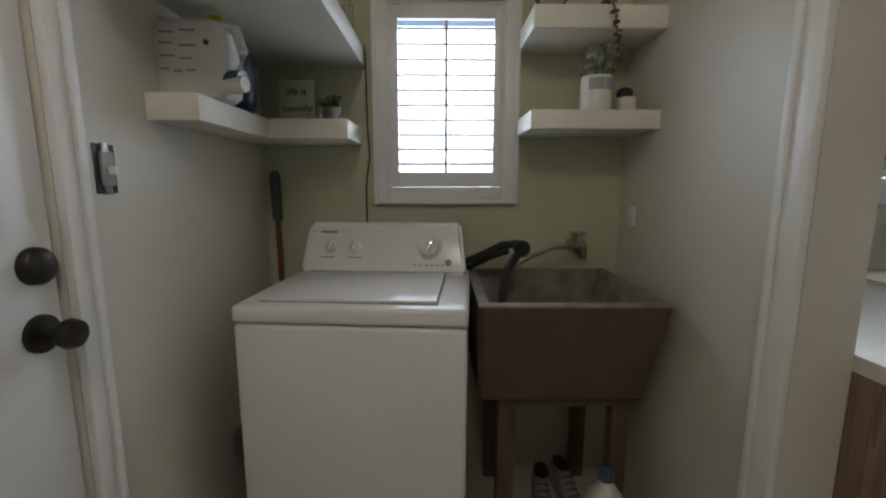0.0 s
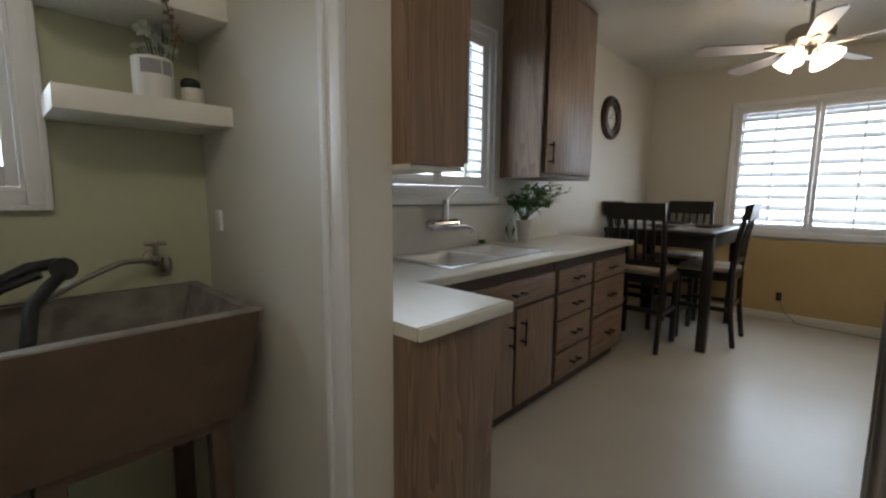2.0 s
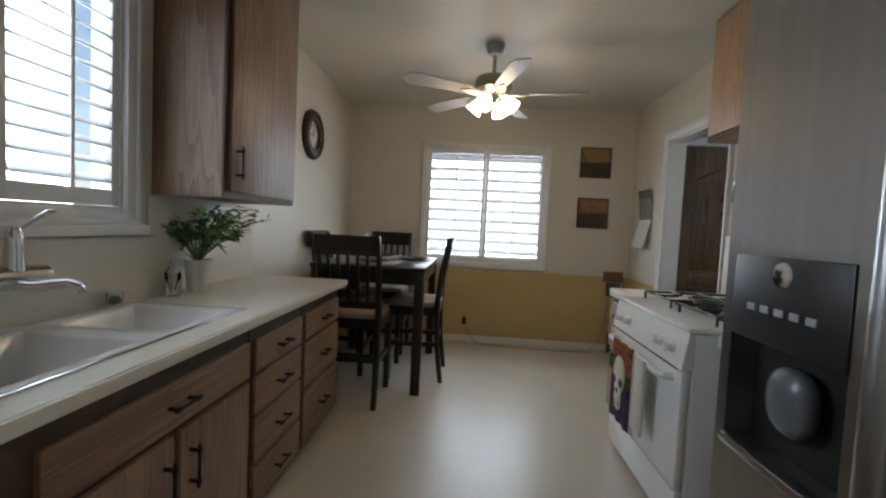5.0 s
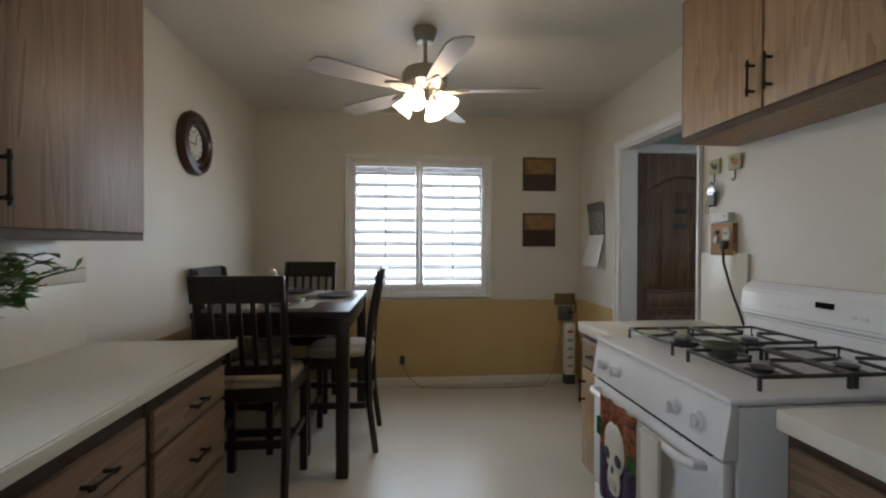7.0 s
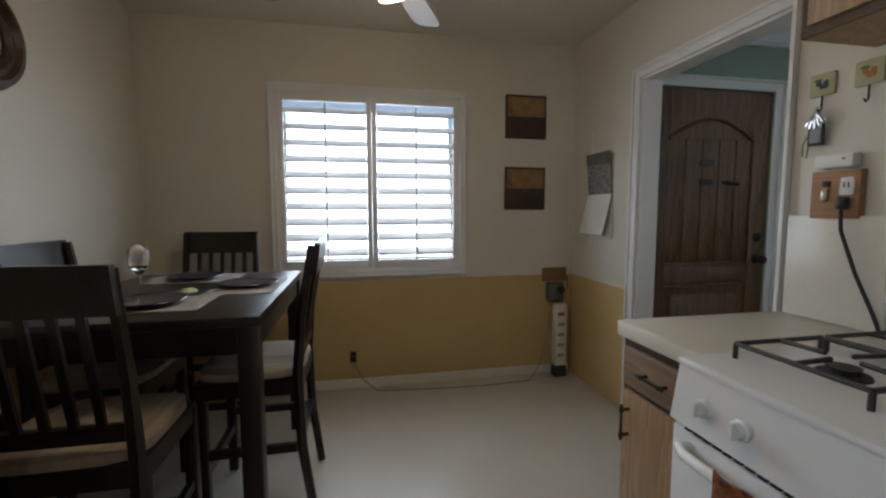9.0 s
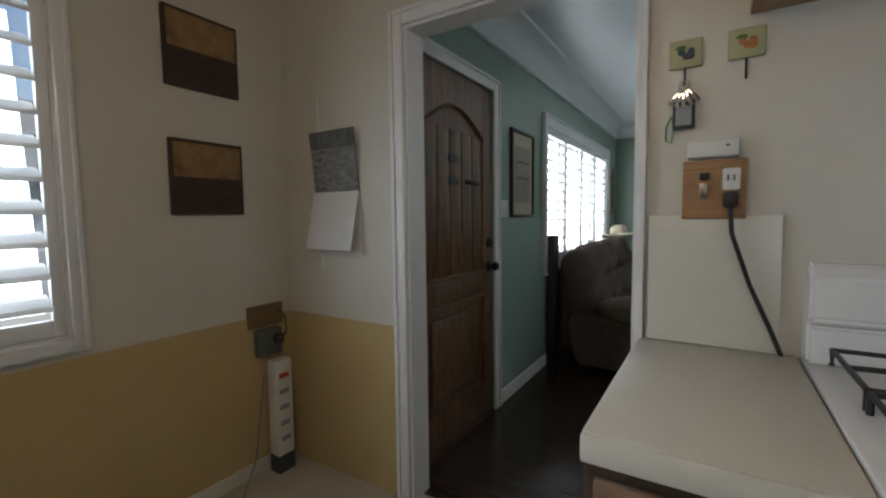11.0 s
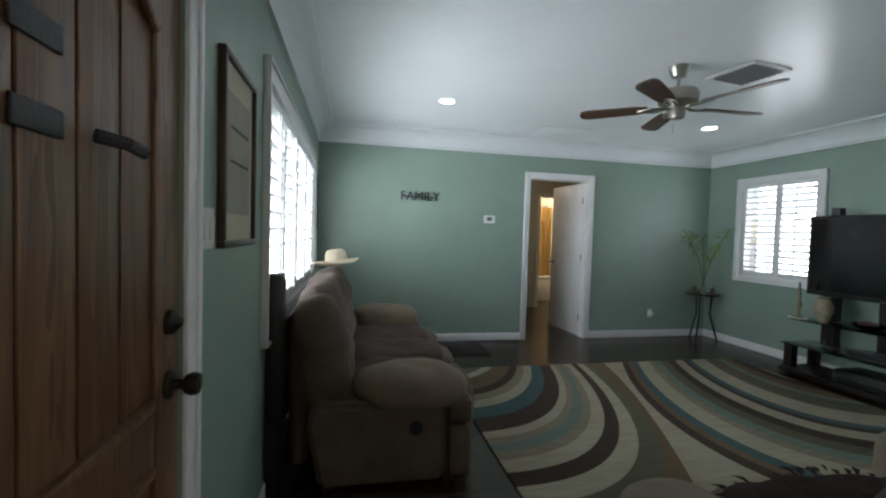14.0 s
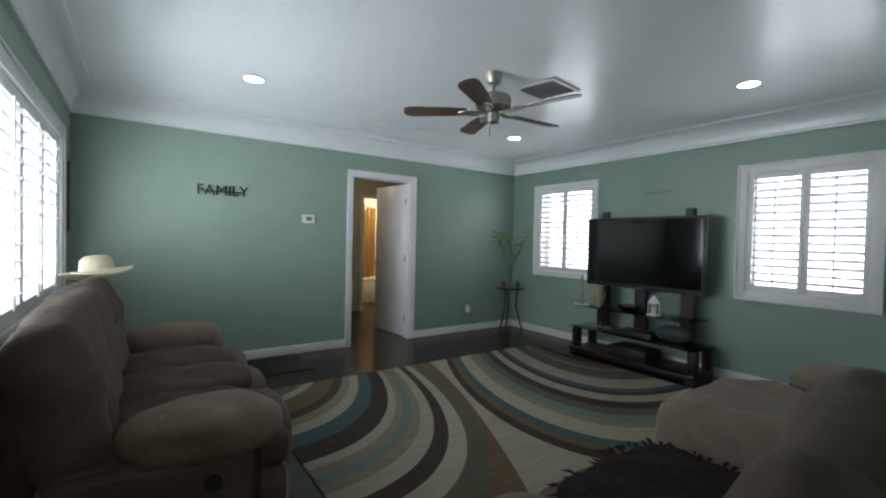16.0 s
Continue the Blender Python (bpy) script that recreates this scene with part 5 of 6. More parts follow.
def tub():
    t = thing("laundry_sink", pose(0.785, 1.86, 0), "old brown concrete laundry sink on legs", "sink")
    x0, x1, y0, y1 = -0.285, 0.275, -0.265, 0.27
    top, bot = 0.88, 0.56
    bm = bmesh.new()
    prof_o = [(x0, x1, y0, y1, top), (x0 + 0.01, x1 - 0.04, y0 + 0.06, y1, bot)]
    prof_i = [(x0 + 0.035, x1 - 0.035, y0 + 0.035, y1 - 0.035, top), (x0 + 0.05, x1 - 0.10, y0 + 0.11, y1 - 0.045, bot + 0.05)]
    def ring(p):
        return [bm.verts.new((x, y, p[4])) for x, y in ((p[0], p[2]), (p[1], p[2]), (p[1], p[3]), (p[0], p[3]))]
    o1, o0 = ring(prof_o[0]), ring(prof_o[1])
    for k in range(4):
        bm.faces.new((o0[k], o0[(k + 1) % 4], o1[(k + 1) % 4], o1[k]))
    bm.faces.new(o0[::-1])
    bmesh.ops.bevel(bm, geom=[e for e in bm.edges if not e.is_boundary], offset=0.012, segments=2, affect="EDGES")
    part("outer_shell", bm, CONC, t)
    bm = bmesh.new()
    i1, i0 = ring(prof_i[0]), ring(prof_i[1])
    for k in range(4):
        bm.faces.new((i1[k], i1[(k + 1) % 4], i0[(k + 1) % 4], i0[k]))
    bm.faces.new(i0)
    part("basin", bm, CONCI, t, "grey stained basin")
    rm = bmesh.new()
    for b in ((x0, x1, y0, y0 + 0.036), (x0, x1, y1 - 0.036, y1), (x0, x0 + 0.036, y0 + 0.036, y1 - 0.036), (x1 - 0.036, x1, y0 + 0.036, y1 - 0.036)):
        bx(rm, *b, top - 0.006, top + 0.004, r=0.004)
    part("rim", rm, CONCI, t, "worn grey metal rim")
    for a in (x0 + 0.075, x1 - 0.12):
        for y in (y0 + 0.09, y1 - 0.07):
            part("leg", box(a, a + 0.055, y, y + 0.055, 0, bot + 0.005, r=0.006), CONC, t)
    part("brace", box(x0 + 0.08, x1 - 0.07, y0 + 0.085, y0 + 0.105, bot - 0.03, bot + 0.003), CONC, t)


tub()
fa = thing("laundry_tap", pose(0.93, KN, 0.98), "old chrome wall tap over the laundry sink", "faucet")
part("body", tube(bmesh.new(), [(0, 0, 0), (0, -0.06, 0), (-0.01, -0.09, -0.01)], [0.013, 0.014, 0.011], 10), NICKEL, fa)
part("flange", lathe([(0.028, 0), (0.024, -0.01), (0.012, -0.014)], 16, axis="y"), NICKEL, fa)
part("spout", tube(bmesh.new(), [(0, -0.07, 0), (-0.10, -0.10, 0.005), (-0.20, -0.13, -0.03), (-0.28, -0.15, -0.07)], 0.009, 8), NICKEL, fa)
part("stem", rod((0, -0.06, 0), (0, -0.06, 0.05), 0.008), NICKEL, fa)
part("handle", tube(bmesh.new(), [(-0.03, -0.06, 0.052), (0.03, -0.06, 0.052)], 0.008, 8), NICKEL, fa)
part("handle", tube(bmesh.new(), [(0, -0.09, 0.052), (0, -0.03, 0.052)], 0.008, 8), NICKEL, fa)
part("valve", lathe([(0.015, -0.03), (0.018, 0.0), (0.014, 0.02)], 12, (0.035, -0.03, -0.02)), NICKEL, fa)
ho = thing("drain_hose", pose(0.52, 1.78, 0), "black washer hose hooked into the sink", "hose")
part("hose", tube(bmesh.new(), [(-0.03, 0.30, 0.80), (-0.03, 0.26, 0.93), (0.03, 0.22, 0.96), (0.10, 0.20, 1.0), (0.15, 0.18, 1.01), (0.165, 0.17, 0.985), (0.13, 0.14, 0.955), (0.09, 0.06, 0.92), (0.075, 0.0, 0.85), (0.075, -0.03, 0.74)], 0.016, 12), BLACK, ho)
part("hose", tube(bmesh.new(), [(-0.02, 0.31, 0.80), (-0.02, 0.27, 0.90), (0.05, 0.20, 0.955), (0.12, 0.18, 0.985)], 0.012, 10), BLACK, ho)
part("end_cap", lathe([(0.03, -0.012), (0.03, 0.012), (0.02, 0.018)], 16, (0.165, 0.165, 0.995), "y"), BLACK, ho)


def shelf(name, bs, label):
    s = thing(name, pose(0, 0, 0), label, "shelf", "floating shelves")
    for b in bs:
        part("board", box(*b, r=0.003), SHELF, s)


shelf("floating_shelf", [(LW, -0.175, 1.47, 1.879, 1.372, 1.435), (LW, 0.088, 1.88, KN - 0.0005, 1.372, 1.435)], "white L-shaped floating shelf in the corner")
shelf("floating_shelf", [(LW, 0.105, 1.22, KN - 0.0005, 1.66, 1.73)], "deep white floating shelf under the ceiling")
shelf("floating_shelf", [(0.688, PX, 1.87, KN - 0.0005, 1.404, 1.465)], "white floating shelf beside the window")
shelf("floating_shelf", [(0.688, PX, 1.87, KN - 0.0005, 1.715, 1.785)], "upper white floating shelf beside the window")


def jug():
    j = thing("detergent_jug", pose(-0.215, 1.60, 1.4355, 0, 0, 4), "large white laundry detergent jug with yellow cap", "detergent jug")
    b = part("bottle", cushion((-0.02, 0, 0.095), (0.18, 0.13, 0.19), 8, 28, 0.002), PLASTW, j)
    part("grip", tube(bmesh.new(), [(0.04, -0.02, 0.178), (0.085, -0.02, 0.172), (0.10, -0.02, 0.12), (0.09, -0.02, 0.07), (0.05, -0.02, 0.05)], 0.014, 10), PLASTW, j, "white moulded handle")
    part("tap", tube(bmesh.new(), [(0.06, -0.04, 0.035), (0.115, -0.06, 0.035)], 0.019, 14), PLASTW, j, "white pouring tap")
    part("tap_collar", tube(bmesh.new(), [(0.062, -0.03, 0.045), (0.105, -0.04, 0.045)], 0.028, 14), PLASTB, j, "blue tap collar")
    part("cap", lathe([(0.02, 0.188), (0.02, 0.205), (0.016, 0.21), (0.002, 0.21)], 16, (0.03, 0.0, 0)), YCAP, j, "yellow cap")
    for k, (x, z, w) in enumerate([(-0.08, 0.15, 0.035), (-0.03, 0.155, 0.035), (-0.08, 0.125, 0.03), (-0.035, 0.12, 0.04), (-0.08, 0.095, 0.035), (-0.035, 0.09, 0.03), (-0.08, 0.065, 0.02), (-0.05, 0.06, 0.02), (-0.02, 0.062, 0.02)]):
        part("print_bar", box(x, x + w, -0.0665, -0.063, z, z + 0.004), GREYL, j)
    part("print_dot", lathe([(0.007, -0.0665), (0.007, -0.062)], 14, (0.03, 0, 0.13), "y"), PLASTB, j)


jug()
dj = thing("detergent_bottle", pose(-0.225, 1.83, 1.4355, 0, 0, 0), "dark navy plastic bottle on the shelf", "bottle")
part("bottle", cushion((0, 0, 0.10), (0.07, 0.10, 0.21), 3, 18, 0), NAVY, dj)
part("cap", lathe([(0.02, 0.19), (0.02, 0.215), (0.002, 0.216)], 14), NAVY, dj)


def words(name, s, m, size, material, parent, depth=0.0015):
    cu = bpy.data.curves.new(name, "FONT")
    cu.body, cu.size, cu.extrude, cu.align_x, cu.align_y = s, size, depth, "CENTER", "CENTER"
    ob = new(name, cu)
    me = bpy.data.meshes.new_from_object(ob.evaluated_get(bpy.context.evaluated_depsgraph_get()))
    bpy.data.objects.remove(ob)
    o = new(name, me)
    me.materials.clear()
    me.materials.append(material)
    o.parent, o.matrix_basis = parent, m
    return o


sg2 = thing("word_sign", pose(-0.125, 2.03, 1.4355, -8, 0, 0), "small square sign with handwritten words", "sign")
part("panel", box(-0.062, 0.062, -0.006, 0.006, 0.003, 0.158, r=0.002), mat("pale_sage_board", (0.55, 0.58, 0.45), 0.6), sg2)
words("lettering", "life is", pose(0, -0.0065, 0.115, 90), 0.036, INK, sg2)
words("lettering", "beautiful", pose(0.005, -0.0065, 0.055, 90), 0.032, INK, sg2)
potted("small_plant", pose(0.005, 2.02, 1.4355), "small green plant in a glass pot", (0.032, 0.055), 0.033, 22, 0.05, 0.05, 0.024, LEAF, 0.3, 8, 6, mat("smoky_pot", (0.30, 0.30, 0.28), 0.2))
ca = thing("candle_jar", pose(-0.03, 1.93, 1.4355), "little clear glass dish with a label", "jar")
part("jar", lathe([(0.025, 0), (0.025, 0.02), (0.023, 0.02), (0.023, 0.004), (0.002, 0.004)], 16), GLASS, ca)

pb = thing("paint_can", pose(0.925, 1.95, 1.4655), "white tin with grey label squares", "tin")
part("tin", lathe([(0.052, 0), (0.052, 0.115), (0.049, 0.118), (0.002, 0.118)], 26), PLASTW, pb)
for a in (-120, -95, -60):
    q = part("label_patch", box(-0.014, 0.014, -0.0535, -0.050, 0.07, 0.108), GREYL, pb)
    q.matrix_basis = Matrix.Rotation(radians(a + 90), 4, "Z")
tn = thing("small_tin", pose(1.02, 1.92, 1.4655), "small pale tin with a dark cap on top", "tin")
part("tin", lathe([(0.03, 0), (0.03, 0.045), (0.002, 0.046)], 20), CLOCKF, tn)
part("cap", cushion((0.0, 0.02, 0.062), (0.055, 0.05, 0.04), 2.4, 14, 0), BLACK, tn)
fw = thing("dried_flowers", pose(0.965, 2.04, 1.4655), "pale artificial blossoms on thin stems", "flowers")
rng = random.Random(4)
bs, bl = bmesh.new(), bmesh.new()
for k in range(14):
    top = Vector((rng.uniform(-0.06, 0.06), rng.uniform(-0.06, 0.03), rng.uniform(0.15, 0.25)))
    tube(bs, [(0, 0, 0.0), top * 0.5 + Vector((0.004, 0, 0)), top], 0.0015, 5)
    for j in range(8):
        leaf(bl, top, Vector((rng.uniform(-1, 1), rng.uniform(-1, 1), rng.uniform(-0.6, 1))), Vector((rng.uniform(-1, 1), rng.uniform(-1, 1), 1)), 0.03, 0.8)
part("stem", bs, STEM, fw)
part("blossom", bl, LEAFW, fw, smooth=False)
vi = thing("hanging_vine", pose(0.93, 1.86, 1.7855), "brown trailing vine over the shelf edge", "plant")
bs, bl = bmesh.new(), bmesh.new()
pts = [Vector((0.0, 0.06, 0.02)), Vector((-0.005, 0.0, 0.03)), Vector((0.01, -0.012, -0.04)), Vector((0.02, -0.012, -0.11)), Vector((0.035, -0.012, -0.17))]
tube(bs, pts, 0.002, 5)
for k in range(44):
    u = rng.uniform(0, 3.99)
    q = pts[int(u)].lerp(pts[int(u) + 1], u % 1)
    leaf(bl, q, Vector((rng.uniform(-1, 1), rng.uniform(-1, 0.1), rng.uniform(-0.8, 0.4))), Vector((0, -1, 0.4)), 0.022, 0.7)
part("stem", bs, TWIG, vi)
part("foliage", bl, TWIG, vi, smooth=False)
rc = thing("round_picture_frame", pose(0.76, 1.95, 1.7855), "round dark metal frame on the upper shelf", "frame")
part("ring", tube(bmesh.new(), [(0.05 * math.cos(a), 0, 0.054 + 0.05 * math.sin(a)) for a in [k * math.tau / 24 for k in range(25)]], 0.007, 8), BRONZE, rc)
part("disc", lathe([(0.045, -0.004), (0.045, 0.004)], 24, (0, 0, 0.054), "y"), GREYL, rc)
bk = thing("wire_basket", pose(0.02, 2.0, 1.7305), "thin wire basket with jars on the upper shelf", "basket")
wb = bmesh.new()
for z in (0.005, 0.06, 0.12):
    tube(wb, [(-0.07, -0.07, z), (0.06, -0.07, z), (0.06, 0.07, z), (-0.07, 0.07, z), (-0.07, -0.07, z)], 0.003, 6)
for x, y in ((-0.07, -0.07), (0.06, -0.07), (0.06, 0.07), (-0.07, 0.07), (0, -0.07), (0.06, 0)):
    tube(wb, [(x, y, 0.0), (x, y, 0.12)], 0.003, 6)
part("wire", wb, NICKEL, bk)
part("jar", lathe([(0.03, 0.004), (0.032, 0.07), (0.002, 0.072)], 14, (0.01, 0, 0)), GREYL, bk)
wc = thing("hanging_cable", pose(0, 0, 0), "thin black cable hanging down the wall", "cable")
part("cord", tube(bmesh.new(), [(0.108, 2.12, 1.732), (0.112, 2.12, 1.70), (0.113, 2.12, 1.60), (0.112, 2.13, 1.44), (0.118, 2.135, 1.33), (0.102, 2.135, 1.22), (0.10, 2.14, 1.02)], 0.0032, 6), BLACK, wc)
br = thing("broom_pole", pose(-0.245, 2.06, 0), "broom with dark grip and red pole in the corner", "broom")
part("pole", rod((0.03, 0, 0.03), (0.0, 0.05, 1.12), 0.011), mat("red_pole", (0.13, 0.035, 0.03), 0.4), br)
part("grip", tube(bmesh.new(), [(0.002, 0.047, 1.08), (-0.002, 0.05, 1.25), (-0.003, 0.052, 1.27)], [0.019, 0.021, 0.012], 12), mat("dark_green_grip", (0.05, 0.07, 0.06), 0.6), br)
part("foot", box(-0.02, 0.07, -0.04, 0.04, 0, 0.04, r=0.01), BLACK, br)
sw = thing("open_switch_box", pose(LW, 1.325, 1.255, 0, 0, -90), "uncovered wall switch in a rough cut hole", "switch")
part("hole", box(-0.028, 0.028, 0.0, 0.002, -0.05, 0.05), BLACK, sw)
part("switch_body", box(-0.017, 0.017, 0.002, 0.010, -0.035, 0.035, r=0.003), GREYL, sw)
part("strap", box(-0.010, 0.010, 0.002, 0.006, -0.052, 0.052, r=0.001), NICKEL, sw)
part("toggle", box(-0.005, 0.005, 0.010, 0.024, -0.012, 0.006, r=0.002), PLASTW, sw)
hk = thing("wall_hook", pose(PX, 2.02, 1.10), "tiny white hook stuck on the wall", "hook")
part("plate", box(-0.012, 0, -0.02, 0.02, -0.03, 0.04, r=0.003), TRIM, hk)
vc = thing("canister_vacuum", pose(-0.215, 1.70, 0), "dark plastic cleaner standing beside the washer", "vacuum cleaner")
part("base", lathe([(0.055, 0), (0.06, 0.05), (0.055, 0.16), (0.03, 0.20)], 18), BLACK, vc)
part("band", lathe([(0.061, 0.10), (0.061, 0.115)], 18), PLASTW, vc)
part("head", cushion((0.0, -0.02, 0.42), (0.08, 0.10, 0.13), 2.6, 16, 0), mat("dark_grey_plastic", (0.06, 0.06, 0.06), 0.4), vc)
part("neck", rod((0, 0, 0.19), (0, -0.01, 0.38), 0.02), BLACK, vc)
for x, y, lab, capm, body in ((0.905, 1.62, "white bleach jug with blue cap under the sink", PLASTB, PLASTW),):
    g = thing("bleach_jug", pose(x, y, 0), lab, "jug")
    part("bottle", lathe([(0.06, 0), (0.068, 0.02), (0.068, 0.20), (0.05, 0.27), (0.022, 0.31), (0.02, 0.325)], 24), body, g)
    part("label", lathe([(0.069, 0.04), (0.069, 0.13)], 24), YCAP, g, "yellow label band")
    part("cap", lathe([(0.023, 0.322), (0.023, 0.35), (0.002, 0.352)], 16), capm, g, "blue cap")
    part("grip", tube(bmesh.new(), [(0.0, -0.03, 0.29), (0.0, -0.075, 0.25), (0.0, -0.08, 0.16)], 0.012, 8), body, g)


def sneaker(m):
    """A worn trainer, heel at the back and toe at -y."""
    t = thing("sneaker", m, "worn grey sneaker with red tags under the sink", "shoe", "pair of sneakers")
    grey = mat("dusty_grey_mesh", (0.33, 0.31, 0.29), 0.8, c2=(0.20, 0.19, 0.18), scale=30, bump=0.4, bscale=250)
    bm = bmesh.new()
    outline = [(-0.032, 0.14), (0.032, 0.14), (0.036, 0.05), (0.046, -0.06), (0.040, -0.115), (0.015, -0.145), (-0.02, -0.143), (-0.043, -0.105), (-0.044, -0.04), (-0.034, 0.05)]
    prism(bm, outline, 2, 0.0, 0.028)
    bmesh.ops.bevel(bm, geom=bm.edges[:], offset=0.006, segments=2, affect="EDGES")
    part("sole", bm, BONE, t, "off-white rubber sole")
    up = bmesh.new()
    rows = [(0.135, 0.030, 0.115), (0.08, 0.034, 0.12), (0.02, 0.036, 0.105), (-0.04, 0.041, 0.082), (-0.09, 0.039, 0.062), (-0.13, 0.022, 0.044)]
    rings = [[up.verts.new((w * math.cos(k * math.pi / 8), y, 0.024 + (h - 0.024) * math.sin(k * math.pi / 8) ** 0.7)) for k in range(9)] for y, w, h in rows]
    for r0, r1 in zip(rings, rings[1:]):
        for k in range(8):
            up.faces.new((r0[k], r0[k + 1], r1[k + 1], r1[k]))
    up.faces.new(rings[0])
    up.faces.new(rings[-1][::-1])
    bmesh.ops.recalc_face_normals(up, faces=up.faces)
    part("upper", up, grey, t)
    part("collar", cushion((0, 0.085, 0.118), (0.058, 0.10, 0.016), 2.4, 16, 0), BLACK, t, "dark shoe opening")
    part("toe_cap", cushion((0, -0.105, 0.036), (0.072, 0.066, 0.046), 2.4, 16, 0), grey, t)
    for k in range(4):
        y = 0.02 - k * 0.022
        part("lace", tube(bmesh.new(), [(-0.022, y, 0.103 - k * 0.010), (0.0, y - 0.004, 0.109 - k * 0.010), (0.022, y, 0.103 - k * 0.010)], 0.003, 6), INK, t)
    part("tag", cushion((0.008, -0.066, 0.075), (0.026, 0.022, 0.010), 2.2, 12, 0), REDC, t, "red round tag")
    return t


sneaker(pose(0.775, 1.86, 0.0, 0, 0, -8))
sneaker(pose(0.885, 1.90, 0.0, 0, 0, 6))

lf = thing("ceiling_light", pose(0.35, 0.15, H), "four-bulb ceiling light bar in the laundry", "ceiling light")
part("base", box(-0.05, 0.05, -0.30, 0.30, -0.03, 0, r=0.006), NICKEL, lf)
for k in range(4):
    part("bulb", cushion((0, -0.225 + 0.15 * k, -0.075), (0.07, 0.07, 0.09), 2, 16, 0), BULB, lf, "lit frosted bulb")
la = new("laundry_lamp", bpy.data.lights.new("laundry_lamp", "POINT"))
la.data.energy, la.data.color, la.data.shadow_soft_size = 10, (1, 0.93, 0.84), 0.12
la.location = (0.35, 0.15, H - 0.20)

# ---- living room ----
def sofa(name, m, W, D, seats, label, console=0.0):
    """Reclining sofa, back along y=0, facing +y, from x=0 to W."""
    s = thing(name, m, label, "sofa")
    aw = 0.30
    fwd = 0.035 if console else 0.0

    def puff(n, c, size, tilt, material, p=2.9, k=28, lump=0.014, seed=0.0, parent=None, text=""):
        ob = part(n, cushion((0, 0, 0), size, p, k, lump, seed), material, parent or s, text)
        ob.matrix_basis = pose(*c, tilt)
        return ob
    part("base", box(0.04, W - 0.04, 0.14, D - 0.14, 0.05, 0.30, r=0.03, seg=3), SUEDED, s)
    for x in (0.08, W - 0.14):
        for y in (0.17, D - 0.25):
            part("foot", box(x, x + 0.06, y, y + 0.06, 0, 0.05), BLACK, s)
    for i, x in enumerate((0.0, W - aw)):
        # side panel with its lower back corner cut away, and a stitched front post of two pads
        bm = bmesh.new()
        prism(bm, [(0.16, 0.05), (D - 0.255, 0.045), (D - 0.255, 0.46), (0.13, 0.47), (0.09, 0.38)], 0, x + 0.005, x + aw - 0.005)
        bmesh.ops.bevel(bm, geom=bm.edges[:], offset=0.028, segments=3, affect="EDGES")
        a = part("arm", bm, SUEDE, s)
        # arm top in the lightened suede, so its lit look is partly painted
        puff("arm_pillow", (x + aw / 2, D * 0.59, 0.51), (aw + 0.05, D * 0.58, 0.225), -3, SUEDEA, 2.5, 32, 0.014, i, a, "tan padded arm top with light painted in")
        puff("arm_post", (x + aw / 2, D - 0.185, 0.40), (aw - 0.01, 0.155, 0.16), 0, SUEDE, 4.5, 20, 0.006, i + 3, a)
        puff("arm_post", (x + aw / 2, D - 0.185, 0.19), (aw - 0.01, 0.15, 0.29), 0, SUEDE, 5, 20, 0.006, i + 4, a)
        xo = x + aw - 0.005 if i == 1 else x - 0.003
        part("recline_button", lathe([(0.035, -0.004), (0.033, 0.008), (0.002, 0.01)], 18, (xo, D * 0.605, 0.335), "x"), BLACK, a, "dark recliner button")
    sw_ = (W - 2 * aw - console) / seats
    xs = [aw + k * sw_ + (console if k >= seats / 2 else 0) for k in range(seats)]
    for k, x in enumerate(xs):
        c = x + sw_ / 2
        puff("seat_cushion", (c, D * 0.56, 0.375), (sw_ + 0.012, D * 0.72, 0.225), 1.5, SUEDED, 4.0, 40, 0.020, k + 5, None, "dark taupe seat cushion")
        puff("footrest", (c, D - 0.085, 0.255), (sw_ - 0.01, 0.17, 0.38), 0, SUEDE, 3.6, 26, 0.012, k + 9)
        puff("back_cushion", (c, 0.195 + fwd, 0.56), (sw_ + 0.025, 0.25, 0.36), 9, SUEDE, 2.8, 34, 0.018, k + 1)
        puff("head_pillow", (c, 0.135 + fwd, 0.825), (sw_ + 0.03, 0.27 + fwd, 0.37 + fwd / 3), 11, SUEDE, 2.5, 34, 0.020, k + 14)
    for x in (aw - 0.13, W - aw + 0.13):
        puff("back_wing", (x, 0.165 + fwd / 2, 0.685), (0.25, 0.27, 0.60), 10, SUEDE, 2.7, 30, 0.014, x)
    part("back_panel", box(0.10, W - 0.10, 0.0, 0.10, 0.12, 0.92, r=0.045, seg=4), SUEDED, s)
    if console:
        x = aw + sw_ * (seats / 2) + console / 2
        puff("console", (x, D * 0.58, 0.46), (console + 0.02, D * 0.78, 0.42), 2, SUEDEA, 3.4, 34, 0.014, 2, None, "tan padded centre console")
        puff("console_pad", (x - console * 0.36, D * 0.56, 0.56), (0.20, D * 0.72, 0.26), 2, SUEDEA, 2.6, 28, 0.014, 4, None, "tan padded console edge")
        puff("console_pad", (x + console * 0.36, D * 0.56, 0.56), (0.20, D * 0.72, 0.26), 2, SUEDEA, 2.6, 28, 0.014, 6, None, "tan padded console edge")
    return s


sofa("sofa", pose(5.03, -4.99, 0, 0, 0, 90), 2.16, 1.05, 3, "taupe suede reclining sofa under the window")
sofa("loveseat", pose(3.96, -1.02, 0, 0, 0, 180), 2.85, 1.0, 2, "taupe suede reclining loveseat with a console", 0.65)


